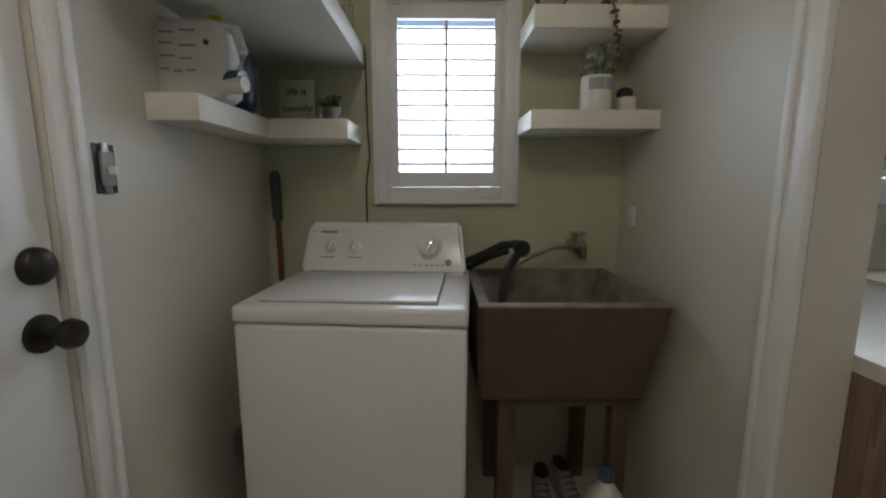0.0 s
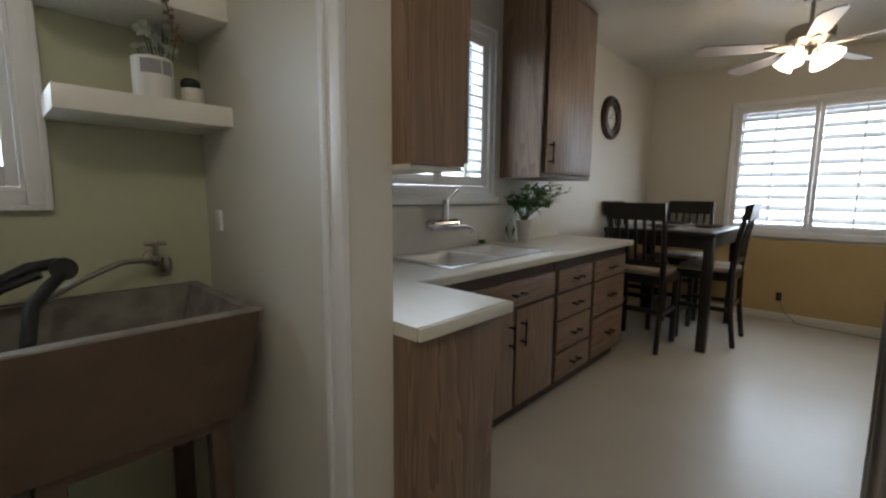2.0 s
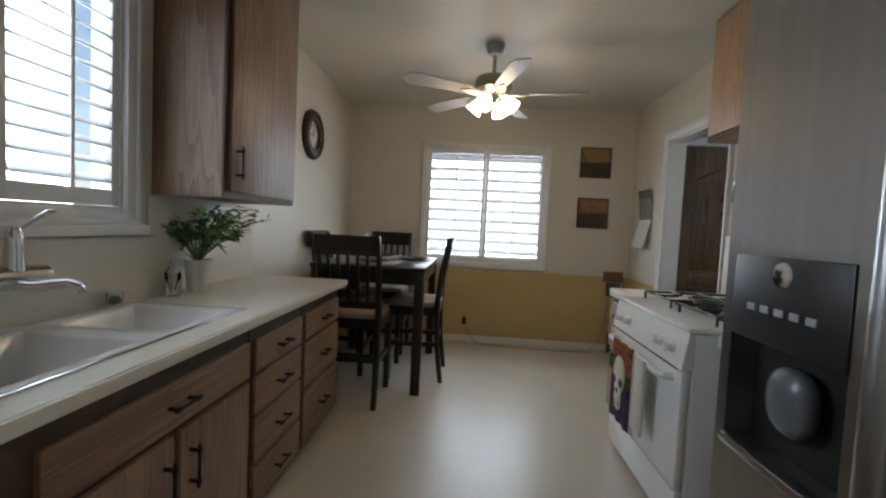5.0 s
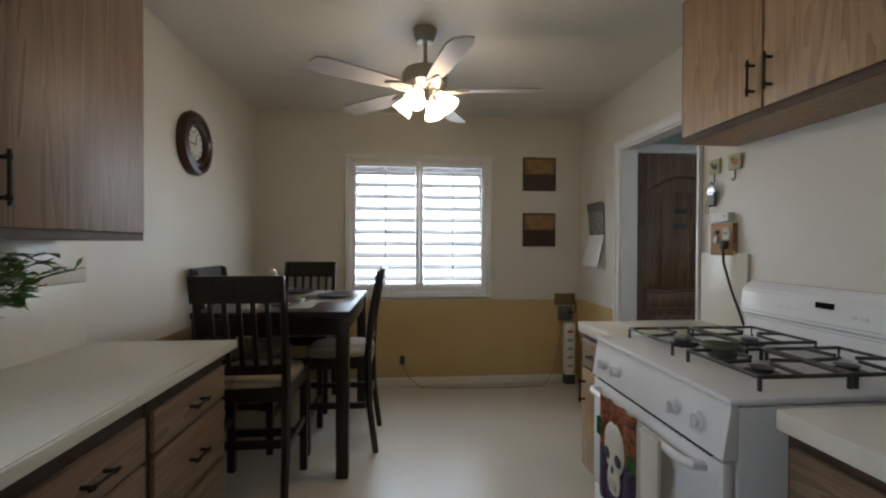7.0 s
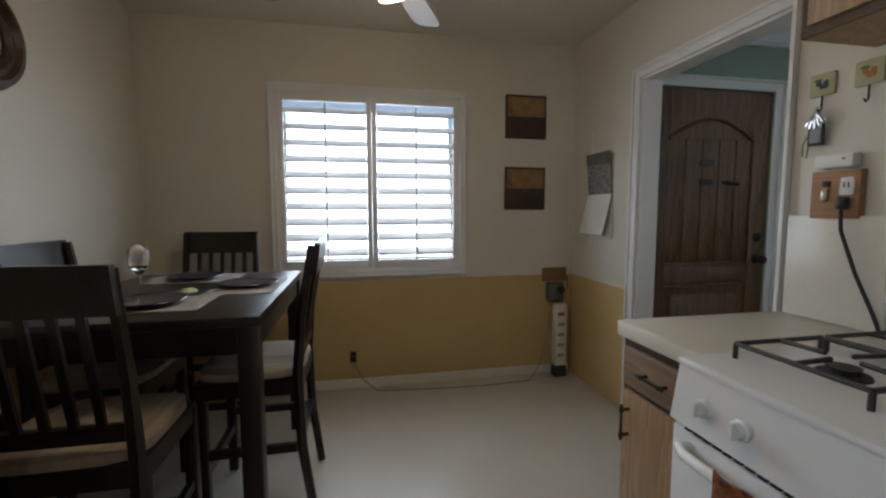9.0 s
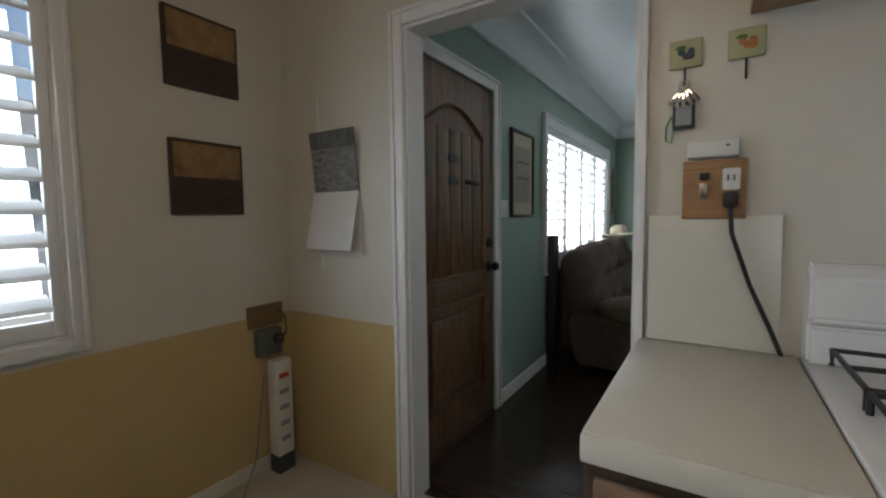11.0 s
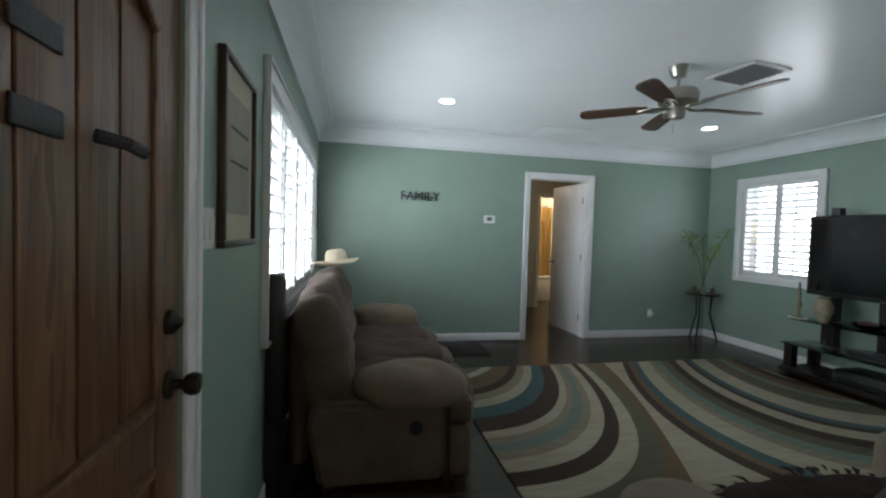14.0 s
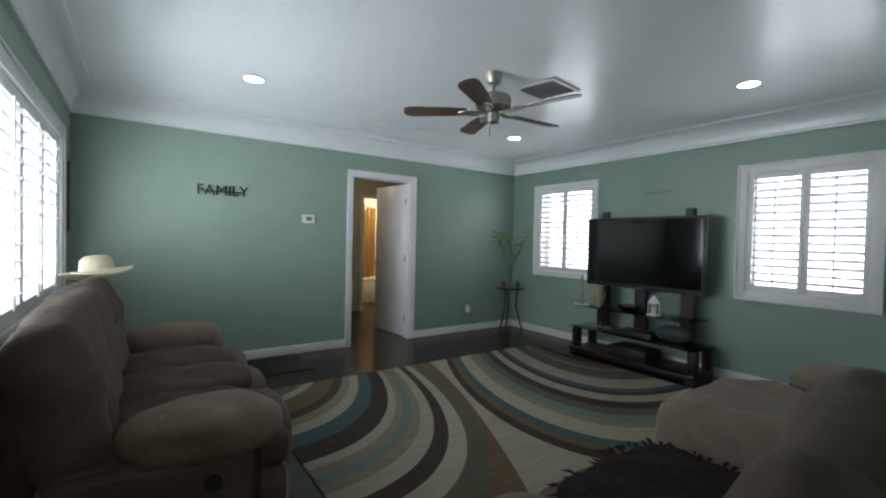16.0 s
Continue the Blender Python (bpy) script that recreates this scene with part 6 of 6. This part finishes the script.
def throw():
    t = thing("plush_throw", pose(3.25, -1.58, 0.0), "dark brown plush throw over the seat", "blanket")
    part("cloth", cushion((0, 0, 0.495), (0.72, 0.66, 0.09), 3.2, 36, 0.018, 7), FUR, t)
    rng_ = random.Random(11)
    fr = bmesh.new()
    for k in range(150):
        a = rng_.uniform(0, math.tau)
        x, y = 0.30 * max(-1, min(1, 1.25 * math.cos(a))), 0.30 * max(-1, min(1, 1.25 * math.sin(a)))
        p = Vector((x, y, 0.515 + rng_.uniform(-0.03, 0.02)))
        leaf(fr, p, Vector((x, y, rng_.uniform(-0.05, 0.1))), Vector((0, 0, 1)), rng_.uniform(0.04, 0.08), 0.3)
    tagged(part("fringe", fr, FUR, t, smooth=False), kind="stuff")


throw()


def rug():
    m = bpy.data.materials.new("swirl_rug_pile")
    m.use_nodes = True
    nt = m.node_tree
    b = nt.nodes["Principled BSDF"]
    b.inputs["Roughness"].default_value = 0.95
    b.inputs["Specular IOR Level"].default_value = 0.1
    co = nt.nodes.new("ShaderNodeTexCoord")
    sp = nt.nodes.new("ShaderNodeSeparateXYZ")
    nt.links.new(co.outputs["Object"], sp.inputs[0])

    def op(kind, a, c=None):
        n = nt.nodes.new("ShaderNodeMath")
        n.operation = kind
        for i, v in enumerate((a, c)):
            if v is None:
                continue
            if isinstance(v, (int, float)):
                n.inputs[i].default_value = v
            else:
                nt.links.new(v, n.inputs[i])
        return n.outputs[0]

    def swirl(cx, cy, k, e, turn):
        """Distance from a centre in a turned, flattened, squarish measure."""
        c, n = math.cos(turn), math.sin(turn)
        dx, dy = op("SUBTRACT", sp.outputs[0], cx), op("SUBTRACT", sp.outputs[1], cy)
        u = op("ABSOLUTE", op("ADD", op("MULTIPLY", dx, c), op("MULTIPLY", dy, n)))
        v = op("MULTIPLY", op("ABSOLUTE", op("SUBTRACT", op("MULTIPLY", dy, c), op("MULTIPLY", dx, n))), k)
        return op("POWER", op("ADD", op("POWER", u, e), op("POWER", v, e)), 1 / e)
    # local rug: x east, y north, from its middle; one swirl from the south-east, one from the south-west
    left = swirl(2.203, -4.697, 0.349, 2.192, 0.138)
    right = swirl(-4.926, -2.684, 0.39, 1.868, -0.94)

    def ramp(fac, stops, lo, hi):
        """Bands of colour; stops: (distance at which the band begins, colour)."""
        r = nt.nodes.new("ShaderNodeValToRGB")
        r.color_ramp.interpolation = "CONSTANT"
        e = r.color_ramp.elements
        pos = [(d - lo) / (hi - lo) for d, _ in stops]
        e[0].position, e[0].color = 0.0, (*stops[0][1], 1)
        e[1].position, e[1].color = pos[1], (*stops[1][1], 1)
        for p, (_, c) in zip(pos[2:], stops[2:]):
            q = e.new(p)
            q.color = (*c, 1)
        nt.links.new(op("DIVIDE", op("SUBTRACT", fac, lo), hi - lo), r.inputs[0])
        return r.outputs[0]

    def mix(fac, a, c):
        n = nt.nodes.new("ShaderNodeMix")
        n.data_type = "RGBA"
        nt.links.new(fac, n.inputs[0])
        for i, v in ((6, a), (7, c)):
            if isinstance(v, tuple):
                n.inputs[i].default_value = (*v, 1)
            else:
                nt.links.new(v, n.inputs[i])
        return n.outputs[2]
    cr, br_, bl_, ol, gr, ta = (0.50, 0.44, 0.33), (0.095, 0.07, 0.055), (0.10, 0.16, 0.17), (0.17, 0.165, 0.11), (0.23, 0.28, 0.24), (0.22, 0.15, 0.09)
    dun = (0.34, 0.29, 0.21)
    ls = ramp(left, [(1.2, ol), (1.30, cr), (1.335, ol), (1.36, ta), (1.42, br_), (1.461, dun), (1.50, cr), (1.541, bl_), (1.606, br_), (1.675, cr), (1.705, dun), (1.735, gr), (1.77, dun), (1.80, cr), (1.846, br_), (1.892, cr), (1.95, ol), (2.01, ta)], 1.2, 2.2)
    rs = ramp(right, [(1.3, ta), (1.45, br_), (1.50, cr), (1.54, br_), (1.60, ta), (1.66, gr), (1.70, ol), (1.799, cr), (1.904, bl_), (1.94, br_), (1.975, cr), (2.032, br_), (2.09, ol), (2.15, gr), (2.20, dun), (2.235, cr), (2.324, bl_), (2.365, ta), (2.40, br_), (2.441, cr)], 1.3, 2.9)
    # the pale arm of the right swirl ends where the olive wedge begins
    y_ = sp.outputs[1]
    edge = op("ADD", op("ADD", 0.33, op("MULTIPLY", y_, 0.40)), op("MULTIPLY", op("MULTIPLY", y_, y_), 0.06))
    pick = op("GREATER_THAN", sp.outputs[0], edge)
    both = mix(pick, rs, ls)
    n = nt.nodes.new("ShaderNodeTexNoise")
    n.inputs["Scale"].default_value, n.inputs["Detail"].default_value = 22, 8
    mp = nt.nodes.new("ShaderNodeMapping")
    mp.inputs["Scale"].default_value = (0.25, 1.6, 1)
    nt.links.new(co.outputs["Object"], mp.inputs[0])
    nt.links.new(mp.outputs[0], n.inputs["Vector"])
    mr = nt.nodes.new("ShaderNodeMapRange")
    mr.inputs["To Min"].default_value, mr.inputs["To Max"].default_value = 0.50, 0.88
    nt.links.new(n.outputs["Fac"], mr.inputs["Value"])
    vm = nt.nodes.new("ShaderNodeVectorMath")
    vm.operation = "SCALE"
    nt.links.new(both, vm.inputs[0])
    nt.links.new(mr.outputs[0], vm.inputs["Scale"])
    nt.links.new(vm.outputs[0], b.inputs["Base Color"])
    n3 = nt.nodes.new("ShaderNodeTexNoise")
    n3.inputs["Scale"].default_value = 400
    nt.links.new(co.outputs["Object"], n3.inputs["Vector"])
    bp = nt.nodes.new("ShaderNodeBump")
    bp.inputs["Strength"].default_value, bp.inputs["Distance"].default_value = 0.5, 0.004
    nt.links.new(n3.outputs["Fac"], bp.inputs["Height"])
    nt.links.new(bp.outputs[0], b.inputs["Normal"])
    r = solid("area_rug", box(-1.66, 1.66, -1.26, 1.26, 0.0005, 0.013, r=0.004), m, "large swirl-striped rug in cream, brown and blue", "rug", m=pose(2.21, -3.47, 0))
    return r


rug()
solid("floor_mat", box(-0.29, 0.29, -0.28, 0.28, 0.0005, 0.012, r=0.004), mat("black_rubber", (0.025, 0.02, 0.018), 0.8, bump=0.3, bscale=120), "dark rubber mat on the wooden floor", "mat", m=pose(3.51, -5.44, 0))


def stand():
    s = thing("tv_stand", pose(0.22, -3.56, 0), "dark wood and glass television stand", "tv stand")
    part("bottom_board", box(-0.22, 0.24, -0.70, 0.70, 0.03, 0.08, r=0.006), ESP, s)
    for y in (-0.70, 0.62):
        part("side_post", box(0.10, 0.18, y, y + 0.08, 0.08, 0.31, r=0.004), ESP, s)
        part("side_post", box(-0.20, -0.12, y, y + 0.08, 0.08, 0.31, r=0.004), ESP, s)
        part("foot", box(-0.2, 0.22, y, y + 0.08, 0.0, 0.03), BLACK, s)
    part("glass_shelf", box(-0.22, 0.22, -0.71, 0.71, 0.311, 0.321, r=0.003), TGLASS, s, "tinted glass shelf")
    for y in (-0.55, -0.08, 0.42):
        part("column", box(-0.16, -0.08, y, y + 0.12, 0.322, 0.56), ESP, s)
        part("column", box(-0.16, -0.08, y, y + 0.12, 0.572, 0.88), BLACK, s)
    part("glass_shelf", box(-0.22, 0.18, -0.66, 0.64, 0.56, 0.571, r=0.003), TGLASS, s, "tinted glass shelf")
    dv = thing("media_player", pose(0.24, -3.52, 0.3215), "black media player on the glass shelf", "media player")
    part("case", box(-0.13, 0.12, -0.2, 0.2, 0, 0.05, r=0.004), BLACK, dv)
    part("trim_line", box(0.12, 0.1215, -0.19, 0.19, 0.012, 0.016), CHROME, dv)
    dv = thing("receiver", pose(0.24, -3.55, 0.0805), "black receiver with a silver front line", "media player")
    part("case", box(-0.15, 0.16, -0.24, 0.20, 0, 0.11, r=0.005), BLACK, dv)
    part("trim_line", box(0.16, 0.162, -0.22, 0.18, 0.05, 0.058), CHROME, dv)
    pn = thing("round_speaker", pose(0.22, -3.16, 0.3215), "dark oval speaker on the glass shelf", "speaker")
    part("body", cushion((0, 0, 0.085), (0.16, 0.36, 0.17), 2.2, 20, 0), mat("dark_grille", (0.05, 0.065, 0.065), 0.5), pn)
    bc = thing("black_dish", pose(0.28, -3.62, 0.572), "dark glossy bowl with small things", "bowl")
    part("bowl", lathe([(0.05, 0), (0.10, 0.03), (0.12, 0.06), (0.115, 0.06), (0.09, 0.032), (0.002, 0.015)], 22), SCREEN, bc)
    part("contents", cushion((0, 0, 0.06), (0.14, 0.14, 0.05), 2.2, 14, 0.01), mat("dark_red_brown", (0.09, 0.03, 0.02), 0.5), bc)


stand()


def tv():
    t = thing("television", pose(0.20, -3.56, 0.80), "large flat black television on a stand", "television")
    part("case", box(-0.035, 0.0, -0.67, 0.67, 0.015, 0.80, r=0.012, seg=3), BLACK, t)
    part("back_shell", box(-0.10, -0.035, -0.52, 0.52, 0.06, 0.72, r=0.02, seg=3), BLACK, t)
    part("screen", box(0.0, 0.003, -0.638, 0.638, 0.065, 0.775), SCREEN, t, "dark glossy screen")
    part("badge", box(0.0, 0.004, -0.04, 0.04, 0.022, 0.032), CHROME, t)
    for y in (-0.45, 0.50):
        sp_ = thing("small_speaker", pose(0.15, -3.56 + y, 1.6005), "small black cube speaker on the television", "speaker", "cube speakers")
        part("case", box(-0.035, 0.035, -0.04, 0.04, 0, 0.075, r=0.006), BLACK, sp_)
        part("grille", box(0.035, 0.037, -0.032, 0.032, 0.006, 0.069), IRON, sp_)


tv()
va = thing("ceramic_vase", pose(0.30, -3.98, 0.572), "mottled brown ceramic vase on the stand", "vase")
part("body", lathe([(0.035, 0), (0.04, 0.01), (0.075, 0.10), (0.078, 0.16), (0.05, 0.215), (0.038, 0.225), (0.048, 0.245), (0.042, 0.245), (0.03, 0.225), (0.002, 0.2)], 26), VASE, va)
ln_ = thing("white_lantern", pose(0.30, -3.33, 0.572), "small white lantern on the stand", "lantern")
part("base", box(-0.05, 0.05, -0.05, 0.05, 0, 0.02, r=0.003), TRIM, ln_)
for x in (-0.042, 0.034):
    for y in (-0.042, 0.034):
        part("post", box(x, x + 0.008, y, y + 0.008, 0.02, 0.13), TRIM, ln_)
part("candle", rod((0, 0, 0.02), (0, 0, 0.08), 0.022), PAPER, ln_)
part("roof", lathe([(0.07, 0.13), (0.065, 0.14), (0.03, 0.175), (0.025, 0.19), (0.03, 0.195), (0.002, 0.20)], 4), TRIM, ln_)
part("ring", tube(bmesh.new(), [(0, 0.015 * math.cos(a), 0.21 + 0.015 * math.sin(a)) for a in [k * math.tau / 10 for k in range(11)]], 0.002, 6), TRIM, ln_)
cs = thing("candlestick", pose(0.32, -4.20, 0.572), "turned pale candlestick at the stand's end", "candlestick")
part("stem", lathe([(0.045, 0), (0.045, 0.015), (0.015, 0.03), (0.022, 0.06), (0.012, 0.09), (0.03, 0.13), (0.014, 0.19), (0.02, 0.24), (0.012, 0.28), (0.028, 0.30), (0.012, 0.31), (0.008, 0.36), (0.003, 0.365)], 18), VASE, cs)
part("tray", lathe([(0.08, -0.001), (0.085, 0.006), (0.002, 0.006)], 20), PLASTW, cs)
for y in (-3.92, -3.80):
    j = thing("glass_tumbler", pose(0.30, y, 0.3215), "clear glass tumbler on the shelf", "glass", "tumblers")
    part("glass", lathe([(0.03, 0), (0.034, 0.10), (0.032, 0.10), (0.028, 0.01), (0.002, 0.01)], 16), GLASS, j)
rm = thing("remote_control", pose(0.30, -3.13, 0.572), "black remote on the top shelf", "remote")
part("case", box(-0.09, 0.09, -0.025, 0.025, 0, 0.02, r=0.006), BLACK, rm)


def plant_table():
    t = thing("tripod_table", pose(0.16, -5.58, 0), "slender three-legged dark side table", "side table")
    part("tabletop", lathe([(0.19, 0.60), (0.20, 0.605), (0.20, 0.62), (0.19, 0.625), (0.002, 0.625)], 30), ESP, t)
    for a in (30, 150, 270):
        c, s_ = math.cos(radians(a)), math.sin(radians(a))
        part("leg", tube(bmesh.new(), [(c * 0.19, s_ * 0.19, 0), (c * 0.09, s_ * 0.09, 0.35), (c * 0.11, s_ * 0.11, 0.60)], 0.011, 8), ESP, t)
    p = thing("bamboo_plant", pose(0.16, -5.58, 0.6255), "lucky bamboo stems with sparse leaves in glass", "plant")
    part("vase", lathe([(0.035, 0), (0.035, 0.14), (0.033, 0.14), (0.033, 0.01), (0.002, 0.01)], 18), GLASS, p)
    st, lv = bmesh.new(), bmesh.new()
    rng_ = random.Random(21)
    for dx, dy, hh in ((0.34, 0.02, 0.80), (0.05, 0.10, 0.50), (-0.02, 0.36, 0.84), (0.22, -0.02, 0.68), (0.02, 0.26, 0.62), (0.12, 0.08, 0.74)):
        pts = [Vector((dx * u * u, dy * u * u, 0.01 + hh * u)) for u in (0, 0.25, 0.5, 0.75, 1)]
        tube(st, pts, 0.005, 6)
        for k in range(11):
            d = Vector((rng_.uniform(-1, 1), rng_.uniform(-1, 1), rng_.uniform(-0.5, 0.5)))
            leaf(lv, pts[-1].lerp(pts[-2], rng_.uniform(0, 0.6)), d, Vector((0, 0, 1)), rng_.uniform(0.10, 0.18), 0.26)
    part("stem", st, STEM, p)
    part("foliage", lv, LEAFP, p, smooth=False)
    for x, y, mm in ((0.09, 0.09, VASE), (-0.08, 0.07, TWIG), (0.02, -0.12, TWIG)):
        c = thing("small_ornament", pose(0.16 + x, -5.58 + y, 0.6255), "small dark wooden ornament on the table", "ornament", "ornaments")
        part("body", lathe([(0.02, 0), (0.028, 0.03), (0.018, 0.06), (0.022, 0.075), (0.002, 0.08)], 16), mm, c)


plant_table()
sp = thing("tower_speaker", pose(5.092, -2.93, 0), "tall slim black speaker behind the sofa", "speaker")
part("case", box(-0.035, 0.035, -0.06, 0.06, 0.02, 1.10, r=0.008), BLACK, sp)
part("grille", box(-0.040, -0.035, -0.05, 0.05, 0.15, 1.07, r=0.002), IRON, sp)
part("base", box(-0.040, 0.038, -0.07, 0.07, 0, 0.02, r=0.004), BLACK, sp)
ht = thing("straw_hat", pose(4.87, -4.70, 1.02, 6, 8, 0), "cream straw sun hat resting on the sofa back", "hat")
hp = lathe([(0.20, 0.012), (0.19, 0.0), (0.14, 0.012), (0.10, 0.024), (0.096, 0.05), (0.088, 0.10), (0.06, 0.125), (0.002, 0.13)], 36)
for v in hp.verts:
    r_ = math.hypot(v.co.x, v.co.y)
    if r_ > 0.12:
        v.co.z += 0.022 * math.sin(2 * math.atan2(v.co.y, v.co.x) + 0.6)
part("hat_body", hp, STRAW, ht)
part("band", lathe([(0.0985, 0.026), (0.097, 0.045)], 30), MATB, ht)


def framed(name, y0, y1, z0, z1, label, mark):
    p = thing(name, pose(LE, (y0 + y1) / 2, (z0 + z1) / 2, 0, 0, 90), label, "picture", "framed prints")
    w, h = (y1 - y0) / 2, (z1 - z0) / 2
    for b in ((-w, w, h - 0.022, h), (-w, w, -h, -h + 0.022), (-w, -w + 0.022, -h + 0.022, h - 0.022), (w - 0.022, w, -h + 0.022, h - 0.022)):
        part("frame_bar", box(b[0], b[1], 0, 0.025, b[2], b[3], r=0.004), CLOCKR, p)
    part("mount", box(-w + 0.02, w - 0.02, 0.001, 0.010, -h + 0.02, h - 0.02), MATB, p)
    part("print", box(-w + 0.07, w - 0.07, 0.010, 0.0125, -h + 0.11, h - 0.11), PRINT, p)
    if mark:
        for z in (-0.03, 0.08):
            part("drawn_line", box(-w + 0.09, w - 0.10, 0.0125, 0.0135, z, z + 0.01), INK, p)


framed("framed_print", -2.545, -2.125, 1.255, 1.865, "framed faded print in a dark frame", True)
framed("framed_print", -5.58, -5.33, 1.29, 1.90, "narrow framed print beside the window", False)
ls = thing("light_switch", pose(LE, -2.035, 1.315, 0, 0, 90), "white double rocker light switch", "switch")
part("plate", box(-0.055, 0.055, 0, 0.006, -0.058, 0.058, r=0.003), PLASTW, ls)
for x in (-0.024, 0.024):
    part("rocker", box(x - 0.016, x + 0.016, 0.006, 0.011, -0.032, 0.032, r=0.002), PLASTW, ls)
th = thing("thermostat", pose(3.095, LS, 1.505), "white wall thermostat with grey display", "thermostat")
part("case", box(-0.072, 0.072, 0, 0.026, -0.047, 0.047, r=0.008), PLASTW, th)
part("display", box(-0.032, 0.032, 0.026, 0.0275, -0.018, 0.025), mat("grey_display", (0.12, 0.14, 0.14), 0.3), th)
fs = thing("family_sign", pose(3.96, LS, 1.745), "dark metal wall letters reading FAMILY", "sign")
words("lettering", "FAMILY", pose(0, 0.014, 0, 90, 0, 180), 0.145, IRON, fs, 0.008)
part("back_rail", box(-0.19, 0.19, 0.0, 0.008, -0.012, 0.0), IRON, fs)
sc2 = thing("script_sign", pose(LWW, -3.54, 1.885, 0, 0, -90), "thin faded script wall word", "sign")
bm = tube(bmesh.new(), [(-0.17 + 0.017 * k, 0.006, 0.016 * math.sin(k * 1.9) + (0.02 if k in (2, 9, 16) else 0)) for k in range(21)], 0.004, 6)
part("script_line", bm, mat("grey_green_metal_script", (0.16, 0.19, 0.165), 0.5), sc2)
wo2 = thing("plug_in_device", pose(0.78, LS, 0.32), "white plug-in device in a wall outlet", "outlet")
part("plate", box(-0.035, 0.035, 0, 0.006, -0.057, 0.057, r=0.003), PLASTW, wo2)
part("device", cushion((0, 0.03, -0.01), (0.055, 0.05, 0.075), 3, 16, 0), PLASTW, wo2)
for i, (x, y) in enumerate(((3.93, -4.55), (1.08, -4.63), (0.96, -2.31))):
    d = thing("downlight", pose(x, y, H), "lit round recessed downlight with white ring", "ceiling light", "downlights")
    part("ring", lathe([(0.075, 0.0), (0.085, -0.001), (0.08, -0.008), (0.07, -0.006), (0.068, -0.0)], 30), TRIM, d)
    part("diffuser", lathe([(0.066, -0.001), (0.066, -0.005), (0.002, -0.005)], 30), CANL, d, "lit diffuser")
vn = thing("ceiling_vent", pose(2.03, -3.30, H, 0, 0, 8), "square louvred metal ceiling vent", "vent")
part("backing", box(-0.15, 0.15, -0.15, 0.15, -0.003, 0), BLACK, vn)
for b in ((-0.18, 0.18, 0.15, 0.18), (-0.18, 0.18, -0.18, -0.15), (-0.18, -0.15, -0.15, 0.15), (0.15, 0.18, -0.15, 0.15)):
    part("frame", box(*b, -0.012, 0, r=0.002), TRIM, vn)
for k in range(8):
    q = part("slat", box(-0.15, 0.15, -0.014, 0.014, -0.001, 0.001), GREYL, vn)
    q.matrix_basis = pose(0, -0.13 + k * 0.037, -0.012, 35)
ah = thing("attic_hatch", pose(2.42, -5.33, H), "flush painted ceiling hatch", "hatch", kind="structure")
part("panel", box(-0.3, 0.3, -0.22, 0.22, -0.006, 0, r=0.002), LCEIL, ah)

# ---- outside ----
solid("ground", box(-400, 400, -400, 400, -0.45, -0.40), GROUND, "pale concrete yard and street", "ground", "structure")


def house(name, m, w, d, h, label):
    s = thing(name, m, label, "house")
    part("wall", box(-w / 2, w / 2, -d / 2, d / 2, -0.4, h), STUCCO, s)
    bm = bmesh.new()
    prism(bm, [(-d / 2 - 0.4, h), (d / 2 + 0.4, h), (0, h + 1.4)], 0, -w / 2 - 0.4, w / 2 + 0.4)
    part("roof", bm, ROOF, s, smooth=False)
    for x in (-w * 0.3, 0, w * 0.3):
        wd = part("window", box(x - 0.6, x + 0.6, -d / 2 - 0.03, -d / 2, 0.8, 2.0), SCREEN, s)
        part("frame", boxes((x - 0.68, x + 0.68, -d / 2 - 0.05, -d / 2, 2.0, 2.08), (x - 0.68, x + 0.68, -d / 2 - 0.05, -d / 2, 0.72, 0.8), (x - 0.03, x + 0.03, -d / 2 - 0.05, -d / 2, 0.8, 2.0)), TRIM, wd)


house("neighbour_house", pose(18, 1.0, 0, 0, 0, -90), 12, 7, 2.8, "pale stucco house across the street")
house("neighbour_house", pose(1.5, 11.0, 0), 12, 6, 2.6, "pale stucco house beyond the side yard")
house("neighbour_house", pose(-13, -3.5, 0, 0, 0, 90), 12, 6, 2.6, "pale stucco house behind the yard")

# ---- wooden floor boards of the living room and hall ----
fl_ = thing("floor_living", pose(0, 0, 0), "dark glossy wooden strip floor", "floor", kind="structure")
row, y, shared = 0, LN + 0.05, None
while y > HY - 3.5:
    inside = y > LS - 0.12
    x0, x1 = (LWW, LE) if inside else (0.6, 2.9)
    off = (row * 0.67) % 1.9
    x = x0 - off
    while x < x1:
        a, b = max(x, x0), min(x + 1.9, x1)
        if b - a > 0.02:
            if b - a > 1.899 and shared is not None:
                again(shared, pose(a, y, 0), fl_)
            else:
                o = part("plank", box(0, b - a - 0.0015, -0.1235, 0, -0.0115, 0, r=0.0012, seg=1), PLANK, fl_, smooth=False)
                o.matrix_basis = pose(a, y, 0)
                if b - a > 1.899:
                    shared = o
        x += 1.9
    y -= 0.125
    row += 1
